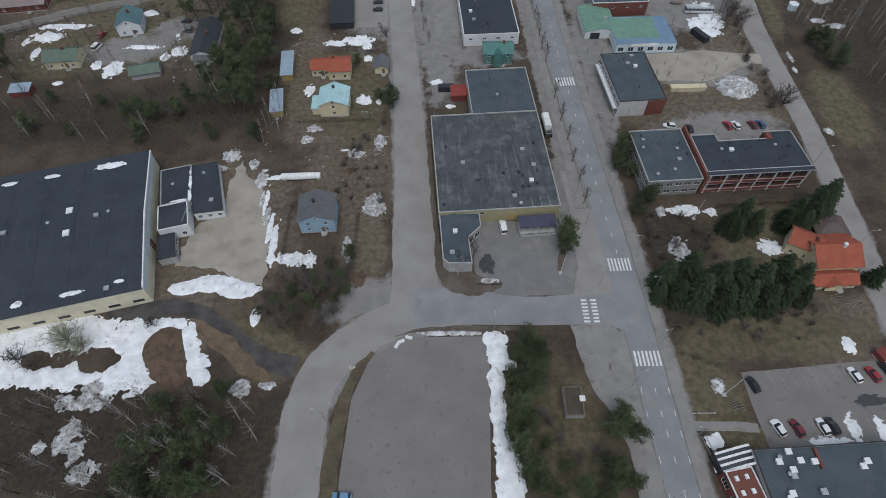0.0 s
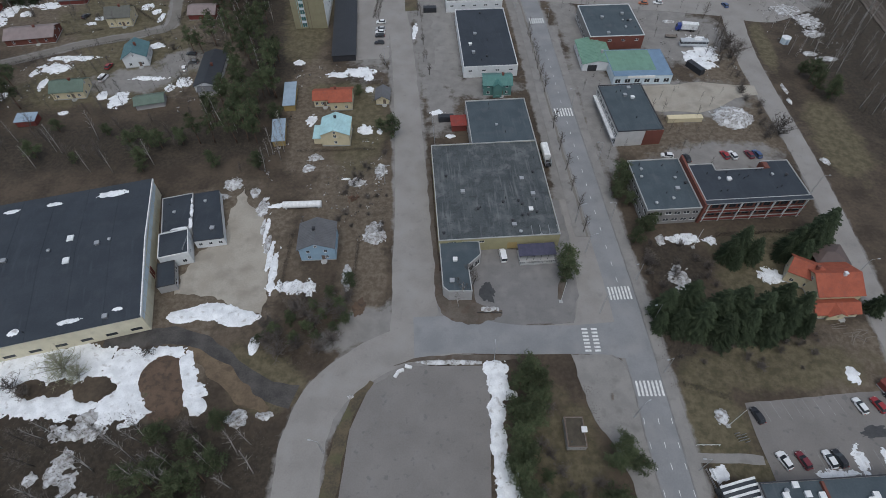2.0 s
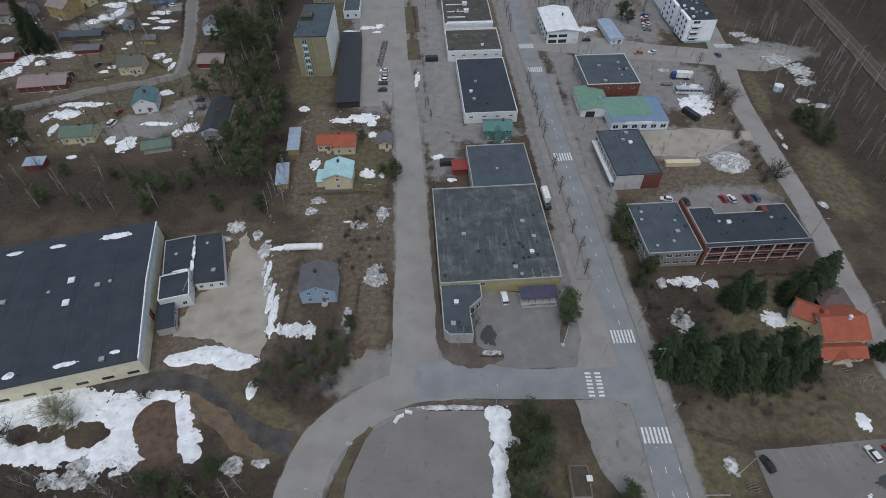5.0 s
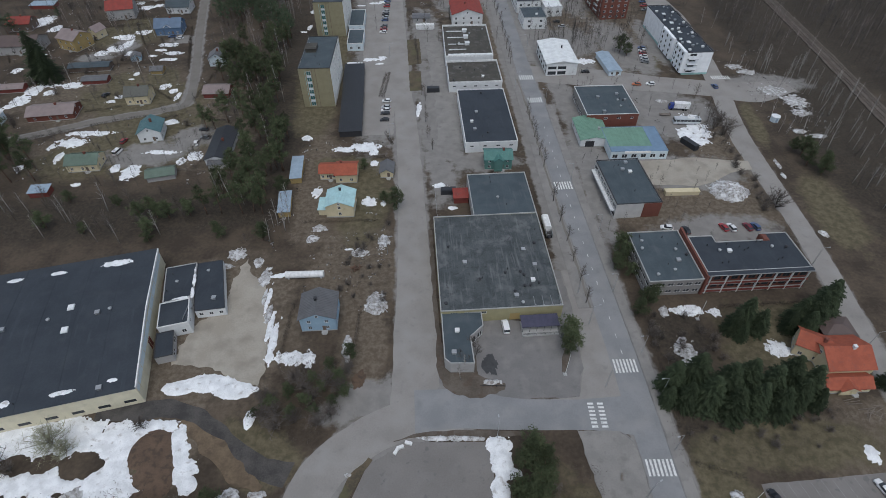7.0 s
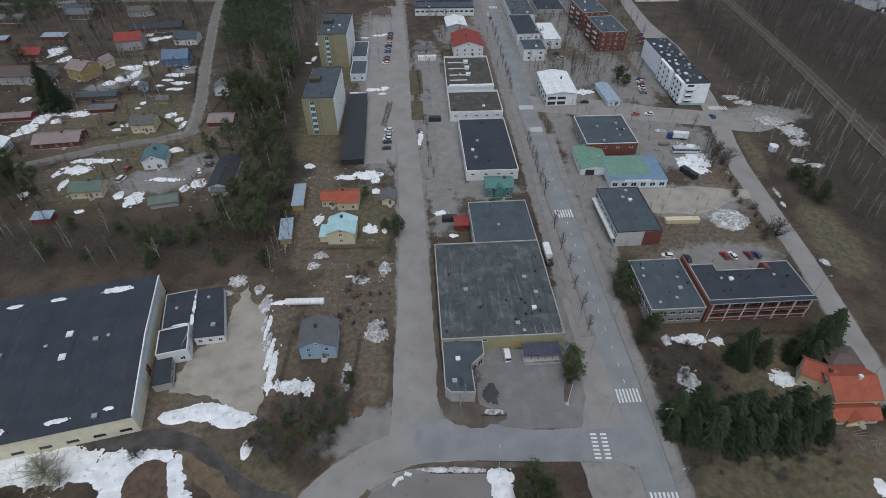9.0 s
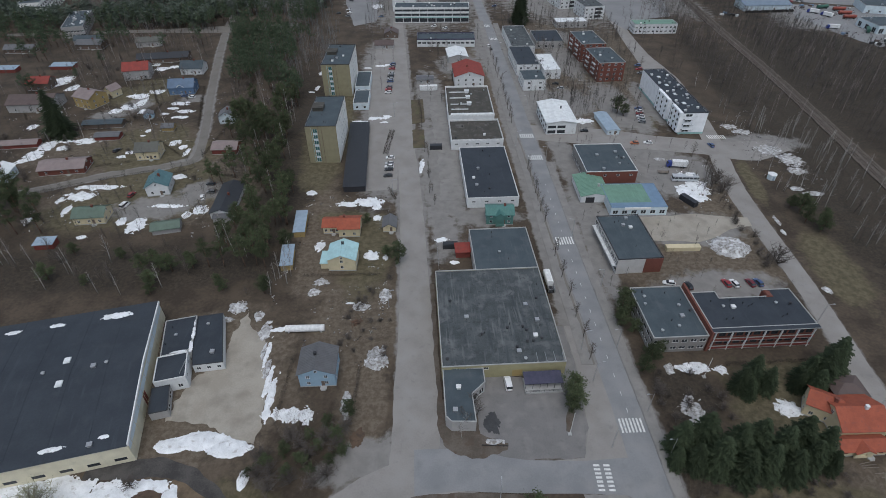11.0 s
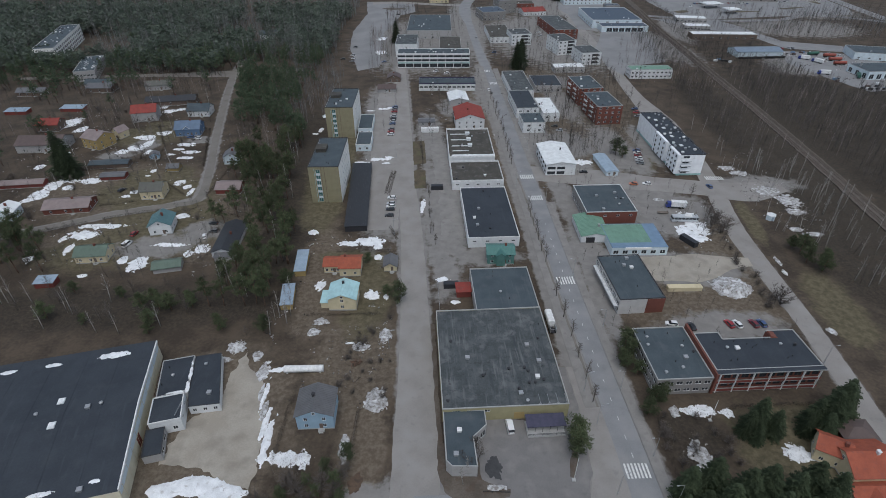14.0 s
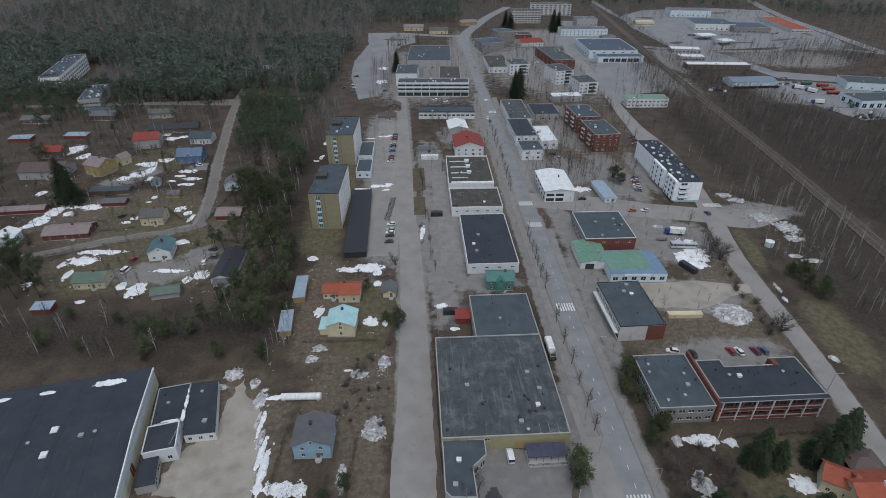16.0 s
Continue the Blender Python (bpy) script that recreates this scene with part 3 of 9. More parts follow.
def hip_roof(w, d, he, rise, over=0.5, thick=0.16):
    sh = Shape()
    a, b = w / 2 + over, d / 2 + over
    run = min(a, b)
    rx, ry = max(a - run, 0.0), max(b - run, 0.0)
    vs = [(-a, -b, he), (a, -b, he), (a, b, he), (-a, b, he)]
    up = [(p, q, r + thick) for p, q, r in vs]
    top = [(-rx, -ry, he + rise), (rx, -ry, he + rise), (rx, ry, he + rise), (-rx, ry, he + rise)]
    return sh.add(vs + up + top, [(3, 2, 1, 0), (0, 1, 5, 4), (1, 2, 6, 5), (2, 3, 7, 6), (3, 0, 4, 7), (4, 5, 9, 8), (5, 6, 10, 9), (6, 7, 11, 10), (7, 4, 8, 11), (8, 9, 10, 11)])


def house(name, label, x, y, w, d, yaw, he, rise, wall, roof_mat, ridge="y", floors=1, chimney=(0.8, 0.5), hip=False, ribs=0.0, category="house", win=(3, 2), frame_mat=TRIM_WHITE, over=0.5, chimney_mat=W_BRICK, door=True, snow=0):
    """A pitched-roof house; ridge x or y; win: windows a floor on the long and on the short sides."""
    root = thing(name, label, category, x, y, yaw)
    gx = ridge == "x"
    for s in "SENW":
        across = SIDES[s][1]
        is_gable = not hip and (across == 1) == gx
        n = win[0] if (across == 1) != gx else win[1]
        rows = [(n, 0.9 + 2.7 * f, 2.2 + 2.7 * f, 1.1) for f in range(floors) if n and 2.2 + 2.7 * f < he - 0.05]
        if s == ("E" if x > 0 else "W"):
            rows = []
        dr = None
        put_wall(root, s, w, d, he, rows, wall, frame_mat, gable=(rise - 0.02) if is_gable else 0.0, door=dr)
        if is_gable and rise > 1.8 and n and s != "N":
            turn = pose(0, 0, 0, 0, 0, SIDES[s][0]) @ Matrix.Translation((0, -(w / 2 if across else d / 2) - 0.05, he + 0.35))
            fm, pm = window_meshes(0.9, 1.0, 2, frame_mat, GLASS)
            wi = part("window", fm, None, root, at=turn)
            part("pane", pm, None, wi, at=Matrix.Translation((0, -0.02, 0)))
    if door:
        st = Shape().box(-0.9, 0.9, -1.2, -0.003, 0, 0.35).box(-0.6, 0.6, -1.6, -1.2, 0, 0.18)
        part("porch_step", st, CONCRETE, root, at=Matrix.Translation((w * 0.15, -d / 2, 0)))
        lf = part("door", Shape().box(-0.5, 0.5, -0.06, -0.003, 0.36, 2.35).box(-0.35, 0.35, -0.09, -0.06, 0.6, 2.1), W_BROWN, root, at=Matrix.Translation((w * 0.15 + (0.001 if not floors else 0), -d / 2, 0)))
    if hip:
        part("roof", hip_roof(w, d, he, rise, over), roof_mat, root)
    else:
        sh = gable_roof(d, w, he, rise, over, ribs=ribs) if gx else gable_roof(w, d, he, rise, over, ribs=ribs)
        part("roof", sh, roof_mat, root, at=pose(0, 0, 0, 0, 0, 90) if gx else None)
    part("plinth", Shape().box(-w / 2 - 0.04, w / 2 + 0.04, -d / 2 - 0.04, d / 2 + 0.04, -0.2, 0.3), CONCRETE, root)
    if chimney:
        cx, cy = (chimney[0] - 0.5) * w, (chimney[1] - 0.5) * d
        ch = Shape().box(cx - 0.4, cx + 0.4, cy - 0.4, cy + 0.4, he, he + rise + 0.8).box(cx - 0.48, cx + 0.48, cy - 0.48, cy + 0.48, he + rise + 0.8, he + rise + 0.92)
        part("chimney", ch, chimney_mat, root)
    return root


def shed(name, label, x, y, w, d, yaw, h, wall, roof_mat, tilt=0.5, category="shed", door=None):
    """A small building under one sloping roof."""
    root = thing(name, label, category, x, y, yaw)
    for s in "SENW":
        put_wall(root, s, w, d, h, [], wall, door=door if s == "S" else None)
    sh = slab(Shape(), ribbed(-w / 2 - 0.3, w / 2 + 0.3, 0.8, 0.03, 0.05), lambda u: (u, -d / 2 - 0.3, h + 0.14), lambda u: (u, d / 2 + 0.3, h + tilt + 0.14), 0.14)
    part("roof", sh, roof_mat, root)
    g = Shape().add([(-w / 2, d / 2, h), (w / 2, d / 2, h), (w / 2, d / 2, h + tilt), (-w / 2, d / 2, h + tilt), (-w / 2, -d / 2, h), (w / 2, -d / 2, h)], [(1, 0, 3, 2), (0, 4, 3), (5, 1, 2)])
    part("gable_board", g, wall, root)
    return root

# ---- the ground, roads and yards ----
def surface(name, label, shape, material, category):
    return solid(name, shape, material, label, category, kind="structure")


def yard(name, label, poly, z, material, category="yard"):
    return surface(name, label, Shape().prism(ragged(poly, *WEAR.get(name, (0.15, 3.0))), z - 0.2, z), material, category)


WEAR = {"lawn": (0.3, 1.5), "verge_corner": (0.5, 0.7), "pavement_southwest": (0.35, 1.2), "gravel_yard": (0.8, 0.9), "retail_yard": (0.8, 9.0), "truck_yard": (1.5, 7.0), "depot_yard": (1.0, 8.0), "west_lot": (1.2, 9.0), "shed_lot": (0.9, 4.0), "market_yard": (0.5, 1.2), "corner_apron": (0.1, 6.0)}


def ragged(poly, amp=0.4, step=2.0):
    """A closed outline with worn, uneven edges."""
    out = []
    for (ax, ay), (bx, by) in zip(poly, poly[1:] + poly[:1]):
        n = max(1, int(math.hypot(bx - ax, by - ay) / step))
        for i in range(n):
            x, y = ax + (bx - ax) * i / n, ay + (by - ay) * i / n
            out.append((x + amp * noise.noise((x * 0.45, y * 0.45, 3.1)) * 1.6, y + amp * noise.noise((x * 0.45, y * 0.45, 8.7)) * 1.6))
    return out


def patch(name, label, x, y, rx, ry, yaw, seed, material, z=0.03, rough=0.3, h=0.02):
    return solid(name, blob(rx, ry, h, seed, rough, 3, 44, 0.2, z), material, label, "ground", x, y, yaw, kind="structure")


MAIN = [(54, -20), (53.3, 23), (52.4, 44), (52.5, 56), (51.4, 74), (51, 85), (49, 120), (46.6, 167), (45.2, 200), (43.7, 234), (42, 258), (38.5, 330), (34.5, 415), (31, 470), (28, 520), (24, 600), (20, 690), (24, 745), (40, 810), (66, 900), (100, 990)]
WALK_W = [(44.6, 106), (43.3, 130), (41.1, 166), (39.6, 200), (38, 234), (36.6, 255), (33.2, 330), (30, 410), (28, 462)]
WALK_E = [(58.9, 10), (58.2, 40), (57.6, 62), (56.6, 90), (54.5, 125), (52.2, 166), (50.8, 200), (49.6, 228)]
EAST = [(115, 0), (120.5, 60), (124.8, 104), (127.6, 140), (128.2, 168), (129, 198), (131.5, 220), (136, 246), (139, 273), (140.2, 300), (138, 350), (136.4, 395), (138.6, 480), (139.5, 560), (138, 640), (140, 720)]
SIDE = [(-6.8, 68), (-7.2, 80), (-8.7, 97), (-11.4, 141), (-14.5, 185), (-17.8, 220), (-21.4, 250), (-25.6, 302), (-35.5, 412), (-41, 470)]
LANE = [(-260, 172), (-215, 190), (-181, 205), (-158, 217), (-135, 225), (-123, 232), (-129, 263), (-142, 310), (-161, 384), (-174, 441), (-180, 480)]
APPROACH = [(-35, -30), (-34.5, 10), (-34, 30), (-33.5, 44), (-30, 54), (-22, 62), (-11, 68), (4, 71)]
RAIL = [(189, 60), (196, 150), (201, 214), (206.3, 284), (210.5, 355), (213.8, 443), (217.5, 516), (222, 612), (232, 738), (245, 944), (262, 1180)]
# soft land cover: centre, reach and turn of worn dirt, of dead grass and of dusty hard ground
DIRT_SPOTS = [(-74, 57, 8, 8, 0), (14, 76, 6, 3, 0), (-21.5, 94, 4.5, 22, 3), (-165, 240, 40, 30, 10), (-120, 215, 25, 25, 0), (-24, 96, 7, 24, 2), (-30, 124, 16, 22, 0), (96, 154, 34, 16, 4), (-105, 205, 20, 26, 5), (-150, 195, 26, 18, 15), (118, 190, 14, 32, -8), (112, 62, 20, 12, 0), (26, 320, 26, 90, 3), (82, 330, 40, 70, 0), (85, 400, 50, 60, 0), (-70, 98, 26, 30, 10), (-50, 170, 10, 40, 6), (-70, 60, 9, 9, 0)]
GRASS_SPOTS = [(-167, 234, 9, 9, 0), (-163, 256, 10, 9, 5), (-145, 258, 9, 12, 0), (-132, 232, 8, 10, 20), (-181, 329, 12, 8, 0), (-150, 186, 22, 14, 10), (-60, 223, 10, 20, 3), (66, 47, 9, 11, 0), (72, 36, 7, 3, 0), (92, 92, 12, 10, 0), (29, 37, 9, 17, 0), (86, 62, 26, 7, 4), (-74, 57, 2, 2, 0), (-150, 240, 30, 16, 10), (-140, 232, 26, 20, 10), (-128, 200, 30, 24, 10), (-186, 310, 26, 16, 8), (-30, 160, 10, 26, 0), (-62, 268, 13, 60, 2), (103, 92, 22, 16, 0), (144, 152, 9, 24, -4), (140, 212, 3.5, 20, -8), (-47, 60, 12, 8, -35), (-40, 183, 14, 5, 0), (-20, 255, 4, 14, 4), (112, 282, 6, 14, 0)]
HARD_NEAR = [(58, 235, 6, 34, 3), (60, 190, 8, 22, 3), (58, 160, 4, 26, 4), (92, 238, 26, 10, 2), (100, 215, 14, 16, 0), (76, 186, 20, 5, 2), (2, 222, 7, 52, 3), (16, 184, 16, 7, 4), (0, 172, 5, 16, 4), (50, 330, 12, 70, 4), (72, 300, 16, 20, 4), (118, 300, 7, 30, 3), (76, 420, 24, 16, 4), (10, 360, 16, 22, 4), (30, 400, 12, 60, 3), (97, 296, 12, 36, 4), (-180, 296, 8, 10, 0), (-150, 305, 8, 6, 0), (-190, 282, 10, 6, 0), (-20, 75, 10, 6, 20), (-27, 72, 8, 4, 30), (30, 88, 16, 13, 5), (40, 100, 6, 30, 2), (98, 175, 22, 12, 6), (104, 222, 24, 20, 5), (-34, 255, 13, 62, 5), (-44, 360, 13, 50, 6), (62, 268, 18, 10, 4), (50, 300, 8, 40, 4), (80, 372, 10, 40, 6)]
HARD_FAR = [(370, 605, 62, 40, 0), (430, 690, 50, 40, 0), (300, 470, 30, 26, 0), (240, 600, 14, 60, -6), (-24, 540, 60, 100, 2), (100, 560, 62, 110, 8), (-6, 222, 6, 66, 4), (-10, 310, 9, 40, 6), (20, 620, 20, 130, 2), (330, 450, 60, 16, 0), (190, 556, 26, 88, 14), (120, 720, 60, 60, 0), (98, 142, 22, 8, 4), (160, 250, 22, 9, 0), (106, 280, 8, 22, 0), (-125, 190, 18, 9, 10), (-110, 203, 9, 9, 0)]
DUST_SPOTS = HARD_NEAR + HARD_FAR
MUD_SPOTS = [(250, 330, 60, 140, -4), (182, 320, 18, 110, -2), (176, 230, 16, 50, 0), (66, 63, 7, 7, 0), (80, 66, 20, 5, 0), (-66, 32, 34, 18, 0), (-130, 150, 80, 13, 4), (-80, 260, 16, 100, 8), (180, 220, 24, 120, -6), (70, 96, 10, 9, 0), (78, 76, 24, 6, 0), (300, 300, 90, 130, 0), (-95, 40, 20, 12, 0)]


def near_line(px, py, line):
    best = np.full(px.shape, 1e9)
    for (ax, ay), (bx, by) in zip(line, line[1:]):
        dx, dy = bx - ax, by - ay
        t = np.clip(((px - ax) * dx + (py - ay) * dy) / (dx * dx + dy * dy), 0, 1)
        best = np.minimum(best, np.hypot(px - ax - t * dx, py - ay - t * dy))
    return best


def near_spots(px, py, spots):
    best = np.zeros(px.shape)
    for cx, cy, rx, ry, turn in spots:
        c, s = math.cos(radians(turn)), math.sin(radians(turn))
        u, v = ((px - cx) * c + (py - cy) * s) / rx, (-(px - cx) * s + (py - cy) * c) / ry
        best = np.maximum(best, np.clip(1.5 - np.hypot(u, v), 0, 1))
    return best


def build_ground():
    """One sheet to the horizon, fine near the streets, with its land cover held in a point attribute."""
    xs = np.unique(np.concatenate([np.linspace(-4500, -640, 12), np.arange(-640, -240, 6.0), np.arange(-240, 240, 1.6), np.arange(240, 640, 6.0), np.linspace(640, 4500, 12)]))
    ys = np.unique(np.concatenate([np.linspace(-1500, 0, 6), np.arange(0, 480, 1.6), np.arange(480, 640, 2.5), np.arange(640, 1000, 5.0), np.linspace(1000, 4500, 14)]))
    gx, gy = np.meshgrid(xs, ys)
    px, py = gx.ravel(), gy.ravel()
    road = np.minimum.reduce([near_line(px, py, MAIN) - 4.2, near_line(px, py, EAST) - 3.2, near_line(px, py, SIDE) - 5.4, near_line(px, py, LANE) - 2.4, near_line(px, py, APPROACH) - 5.4, near_line(px, py, WALK_W) - 5.0, near_line(px, py, WALK_E) - 1.5])
    shoulder = np.clip(1.0 - road / 1.9, 0, 1)
    cover = np.ones((len(px), 4))
    road_and_rail = np.minimum(road, near_line(px, py, RAIL) - 5.0)
    cover[:, 0] = near_spots(px, py, DIRT_SPOTS)
    cover[:, 1] = near_spots(px, py, GRASS_SPOTS)
    cover[:, 2] = np.maximum(near_spots(px, py, DUST_SPOTS), shoulder * 0.9)
    cover[:, 3] = near_spots(px, py, MUD_SPOTS)
    # gentle bumps away from the roads, 
    wild = np.clip((road_and_rail - 4) / 10, 0, 1) * np.clip(near_spots(px, py, MUD_SPOTS) * 1.5, 0, 1)
    bumps = np.sin(px * 0.31 + np.sin(py * 0.17) * 2) * np.sin(py * 0.27 + np.sin(px * 0.13) * 2)
    pz = wild * (bumps * 0.35 - 0.2)
    nx, ny = len(xs), len(ys)
    q = (np.arange(ny - 1)[:, None] * nx + np.arange(nx - 1)[None, :]).ravel()
    quads = np.stack([q, q + 1, q + 1 + nx, q + nx], 1)
    me = bpy.data.meshes.new("ground")
    me.vertices.add(len(px))
    me.vertices.foreach_set("co", np.stack([px, py, pz], 1).astype(np.float32).ravel())
    me.loops.add(len(quads) * 4)
    me.loops.foreach_set("vertex_index", quads.astype(np.int32).ravel())
    me.polygons.add(len(quads))
    me.polygons.foreach_set("loop_start", np.arange(0, len(quads) * 4, 4, dtype=np.int32))
    me.update(calc_edges=True)
    me.attributes.new("cover", "FLOAT_COLOR", "POINT").data.foreach_set("color", cover.astype(np.float32).ravel())
    me.materials.append(LAND)
    return tagged(new("ground", me), "brown earth, dead grass and dusty verges", "ground", kind="structure")


build_ground()

surface("road_approach", "grey asphalt road bending up from the forest", strip([(-35, -30), (-34.5, 10), (-34, 30), (-33.5, 44), (-30, 54), (-22, 62), (-11, 68), (4, 71)], [5.2, 5.2, 5.2, 5.2, 5.5, 6, 6, 6], [5.2, 5.2, 5.2, 5.5, 5.5, 5, 5, 5], 0.045, wobble=0.5), ASPHALT, "road")
surface("road_cross", "grey asphalt cross street joining two streets", strip([(-8, 71), (4, 71.5), (18, 70.2), (38, 70), (52, 70)], [6.5, 6, 4.5, 4.5, 6], [6, 5, 4.2, 4.2, 6], 0.055, wobble=0.15), ROAD, "road")
surface("side_street", "long straight dusty asphalt side street", strip([(-6.8, 68), (-7.2, 80), (-8.7, 97), (-11.4, 141), (-14.5, 185), (-17.8, 220), (-21.4, 250), (-25.6, 302), (-35.5, 412), (-41, 470)], [8, 5.6, 4.9, 4.8, 4.7, 4.5, 4.3, 4.3, 4.0, 4], [8, 5.8, 5.1, 4.8, 4.7, 4.5, 4.3, 4.3, 4.0, 4], 0.05, wobble=0.3), ASPHALT, "road")
surface("main_street", "grey two-lane asphalt main street", strip(MAIN, [3.9] * 13 + [7] * 7, [4.1] * 13 + [7] * 7, 0.06, wobble=0.1), ROAD, "road")
surface("kerb_southwest", "pale granite kerb", strip([(50.0, -20), (49.4, 23), (48.55, 44), (48.5, 56), (47.6, 62.6), (44.5, 65.5)], 0.15, 0.15, 0.16), KERB, "kerb")
surface("pavement_west", "wide sandy pavement under bare street trees", strip(WALK_W, [3.2, 3, 2.6, 2.6, 2.6, 3, 2.6, 2.5, 2.5], 1.4, 0.15, wobble=0.12), WALKWAY, "pavement")
surface("kerb_west", "pale granite kerb", strip([(x + 1.55, y) for x, y in WALK_W], 0.15, 0.15, 0.165), KERB, "kerb")
surface("pavement_east", "sandy pavement beside the main street", strip(WALK_E, 1.35, 1.5, 0.15, wobble=0.15), WALKWAY, "pavement")
surface("kerb_east", "pale granite kerb", strip([(x - 1.5, y) for x, y in WALK_E], 0.15, 0.15, 0.165), KERB, "kerb")
WALK_NE = [(46.6, 275), (44, 330), (40.8, 410), (39, 455)]
surface("pavement_northeast", "sandy pavement beside the main street", strip(WALK_NE, 1.5, 2.5, 0.15, wobble=0.15), WALKWAY, "pavement")
surface("east_road", "grey asphalt road along the edge of the wood", strip(EAST, [3.2, 3.4, 3.5, 3.8, 4.6, 4.7, 5, 9, 5.4, 4.4, 4.2, 4, 5, 5, 5, 5], [3.2, 3.4, 3.5, 3.8, 4.4, 4.6, 5, 9, 5.4, 4.4, 4.2, 4, 5, 5, 5, 5], 0.05, wobble=0.3), ASPHALT, "road")
surface("station_street", "wide asphalt street between the shops and the wood", strip([(44, 262), (60, 259), (76, 256.5), (104, 250), (130, 245), (148, 241), (172, 246)], [8, 9, 10, 8, 8, 10, 7], [9, 9, 10, 8, 8, 10, 4], 0.056, wobble=0.3), ASPHALT, "road")
surface("lane_west", "narrow gravel lane between gardens", strip([(-260, 172), (-215, 190), (-181, 205), (-158, 217), (-135, 225), (-123, 232), (-129, 263), (-142, 310), (-161, 384), (-174, 441), (-180, 480)], 2.1, 2.1, 0.12, 0.3, wobble=0.25), LANEGRIT, "road")
surface("lane_north", "pale gravel lane behind the gardens", strip([(-340, 425), (-270, 432), (-215, 436), (-172, 440), (-120, 452)], [3, 3, 4, 9, 4], [3, 3, 4, 9, 4], 0.13, 0.3, wobble=0.3), LANEGRIT, "road")
surface("hall_drive", "dark wet gravel drive to the hall", strip([(-92, 71), (-82, 71.5), (-73, 72), (-64, 69), (-54, 61.5), (-46, 56.5), (-38, 54)], [2, 2.8, 2.6, 2.6, 2.6, 2.6, 3.4], [2, 3.0, 2.4, 2.2, 2.2, 2.2, 3], 0.04, wobble=0.8, step=1), BLACKDIRT, "road")
surface("forest_edge_road", "pale road joining the street and the parking ground", strip([(-96, 742), (-60, 746), (-20, 735), (16, 728)], [9, 6, 6, 6], [9, 6, 6, 6], 0.052, wobble=0.8), ASPHALT, "road")
patch("far_field", "brown and green field beyond the wood", 640, 1130, 110, 110, 0, 90, STRAW, 0.05, 0.2)
surface("far_road", "pale highway past the far sheds", strip([(600, 1250), (541, 1029), (512, 874), (504, 775), (496, 694), (492, 627), (500, 540), (530, 440)], 7, 7, 0.06), ASPHALT_HAZE, "road")
surface("railway_road", "pale road running beside the railway", strip([(263, 1150), (262, 931), (266, 822), (267, 725), (270, 668)], 4.5, 4.5, 0.064, wobble=0.4), ASPHALT_HAZE, "road")
surface("yard_road", "pale street between the far sheds", strip([(226, 668), (261, 655), (300, 642), (370, 645), (411, 668), (450, 660), (492, 627)], 5, 5, 0.062, wobble=0.5), ASPHALT_HAZE, "road")

yard("pavement_southwest", "wide sandy pavement at the street corner", [(44, -20), (49.8, -20), (49.3, 23), (48.4, 44), (48.4, 58), (47.4, 63), (44.5, 65.6), (34, 65.6), (35.2, 57), (36.8, 48), (40.6, 42), (43.2, 33), (43.6, 20)], 0.1, WALKWAY, "pavement")
yard("east_plaza", "wide empty grey asphalt parking square", [(147, 548), (159, 590), (205, 590), (196, 520), (188, 475), (168, 468), (152, 462), (141, 436), (134, 464), (137, 520)], 0.052, ASPHALT_HAZE)
yard("store_yard", "asphalt yard round the far stores", [(134, 705), (140, 676), (137, 600), (159, 588), (206, 592), (214, 706), (200, 849), (165, 852), (140, 770)], 0.054, ASPHALT_HAZE)
yard("west_lot", "pale asphalt parking ground at the wood's edge", [(-105, 751), (-42, 738), (-39, 689), (-55, 667), (-66, 576), (-58, 462), (-74, 448), (-91, 518), (-99, 587), (-94, 674)], 0.042, ASPHALT_HAZE)
for gx, gy, grx, gry, gyaw, gs in [(278, 690, 14, 8, 30, 81), (350, 690, 30, 5, 8, 82), (420, 712, 26, 5, 20, 83), (468, 760, 6, 30, 4, 84), (300, 880, 16, 12, 0, 85), (430, 930, 30, 9, 6, 86)]:
    patch("lot_island", "strip of dead grass between the yards", gx, gy, grx, gry, gyaw, gs, STRAW, 0.07, 0.2)
for lawn in ([(-21, 303), (-14, 304), (-11.8, 273), (-18.6, 271)], [(-18.3, 264), (-12, 264), (-10.6, 244), (-16.6, 243.5)]):
    yard("lawn", "small kerbed lawn of dead grass beside the street", lawn, 0.1, STRAW, "grass")
yard("shed_lot", "pale beige gravel lot behind the shop", [(80, 168), (98, 167), (108, 170), (115, 175.5), (124.5, 178), (124.5, 183), (113, 184), (105, 186.5), (94, 185), (81, 184)], 0.058, GRAVEL)
patch("lot_island", "earth island in the parking ground", -66, 707, 19, 9, -8, 67, DIRT, 0.06, 0.2)
yard("retail_yard", "wide asphalt yard before the large stores", [(262, 660), (300, 648), (400, 668), (470, 672), (488, 710), (494, 780), (500, 880), (518, 960), (440, 985), (320, 960), (268, 900), (254, 800)], 0.05, ASPHALT_HAZE)
yard("depot_yard", "asphalt yard round the white depots", [(228, 652), (262, 600), (292, 585), (305, 560), (314, 522), (345, 512), (372, 505), (372, 530), (325, 548), (310, 620), (300, 640)], 0.047, ASPHALT_HAZE)
yard("truck_yard", "worn asphalt yard full of lorries and machines", [(300, 512), (325, 509), (372, 500), (378, 448), (340, 402), (312, 398), (303, 425), (290, 470)], 0.044, ASPHALT_HAZE)
yard("parking_lot_front", "empty grey asphalt parking lot with worn patches", [(-24.5, -20), (-24, 30), (-23, 46), (-19, 57), (-9, 62.6), (12.2, 62.6), (10.5, 30), (9, -20)], 0.048, LOT)
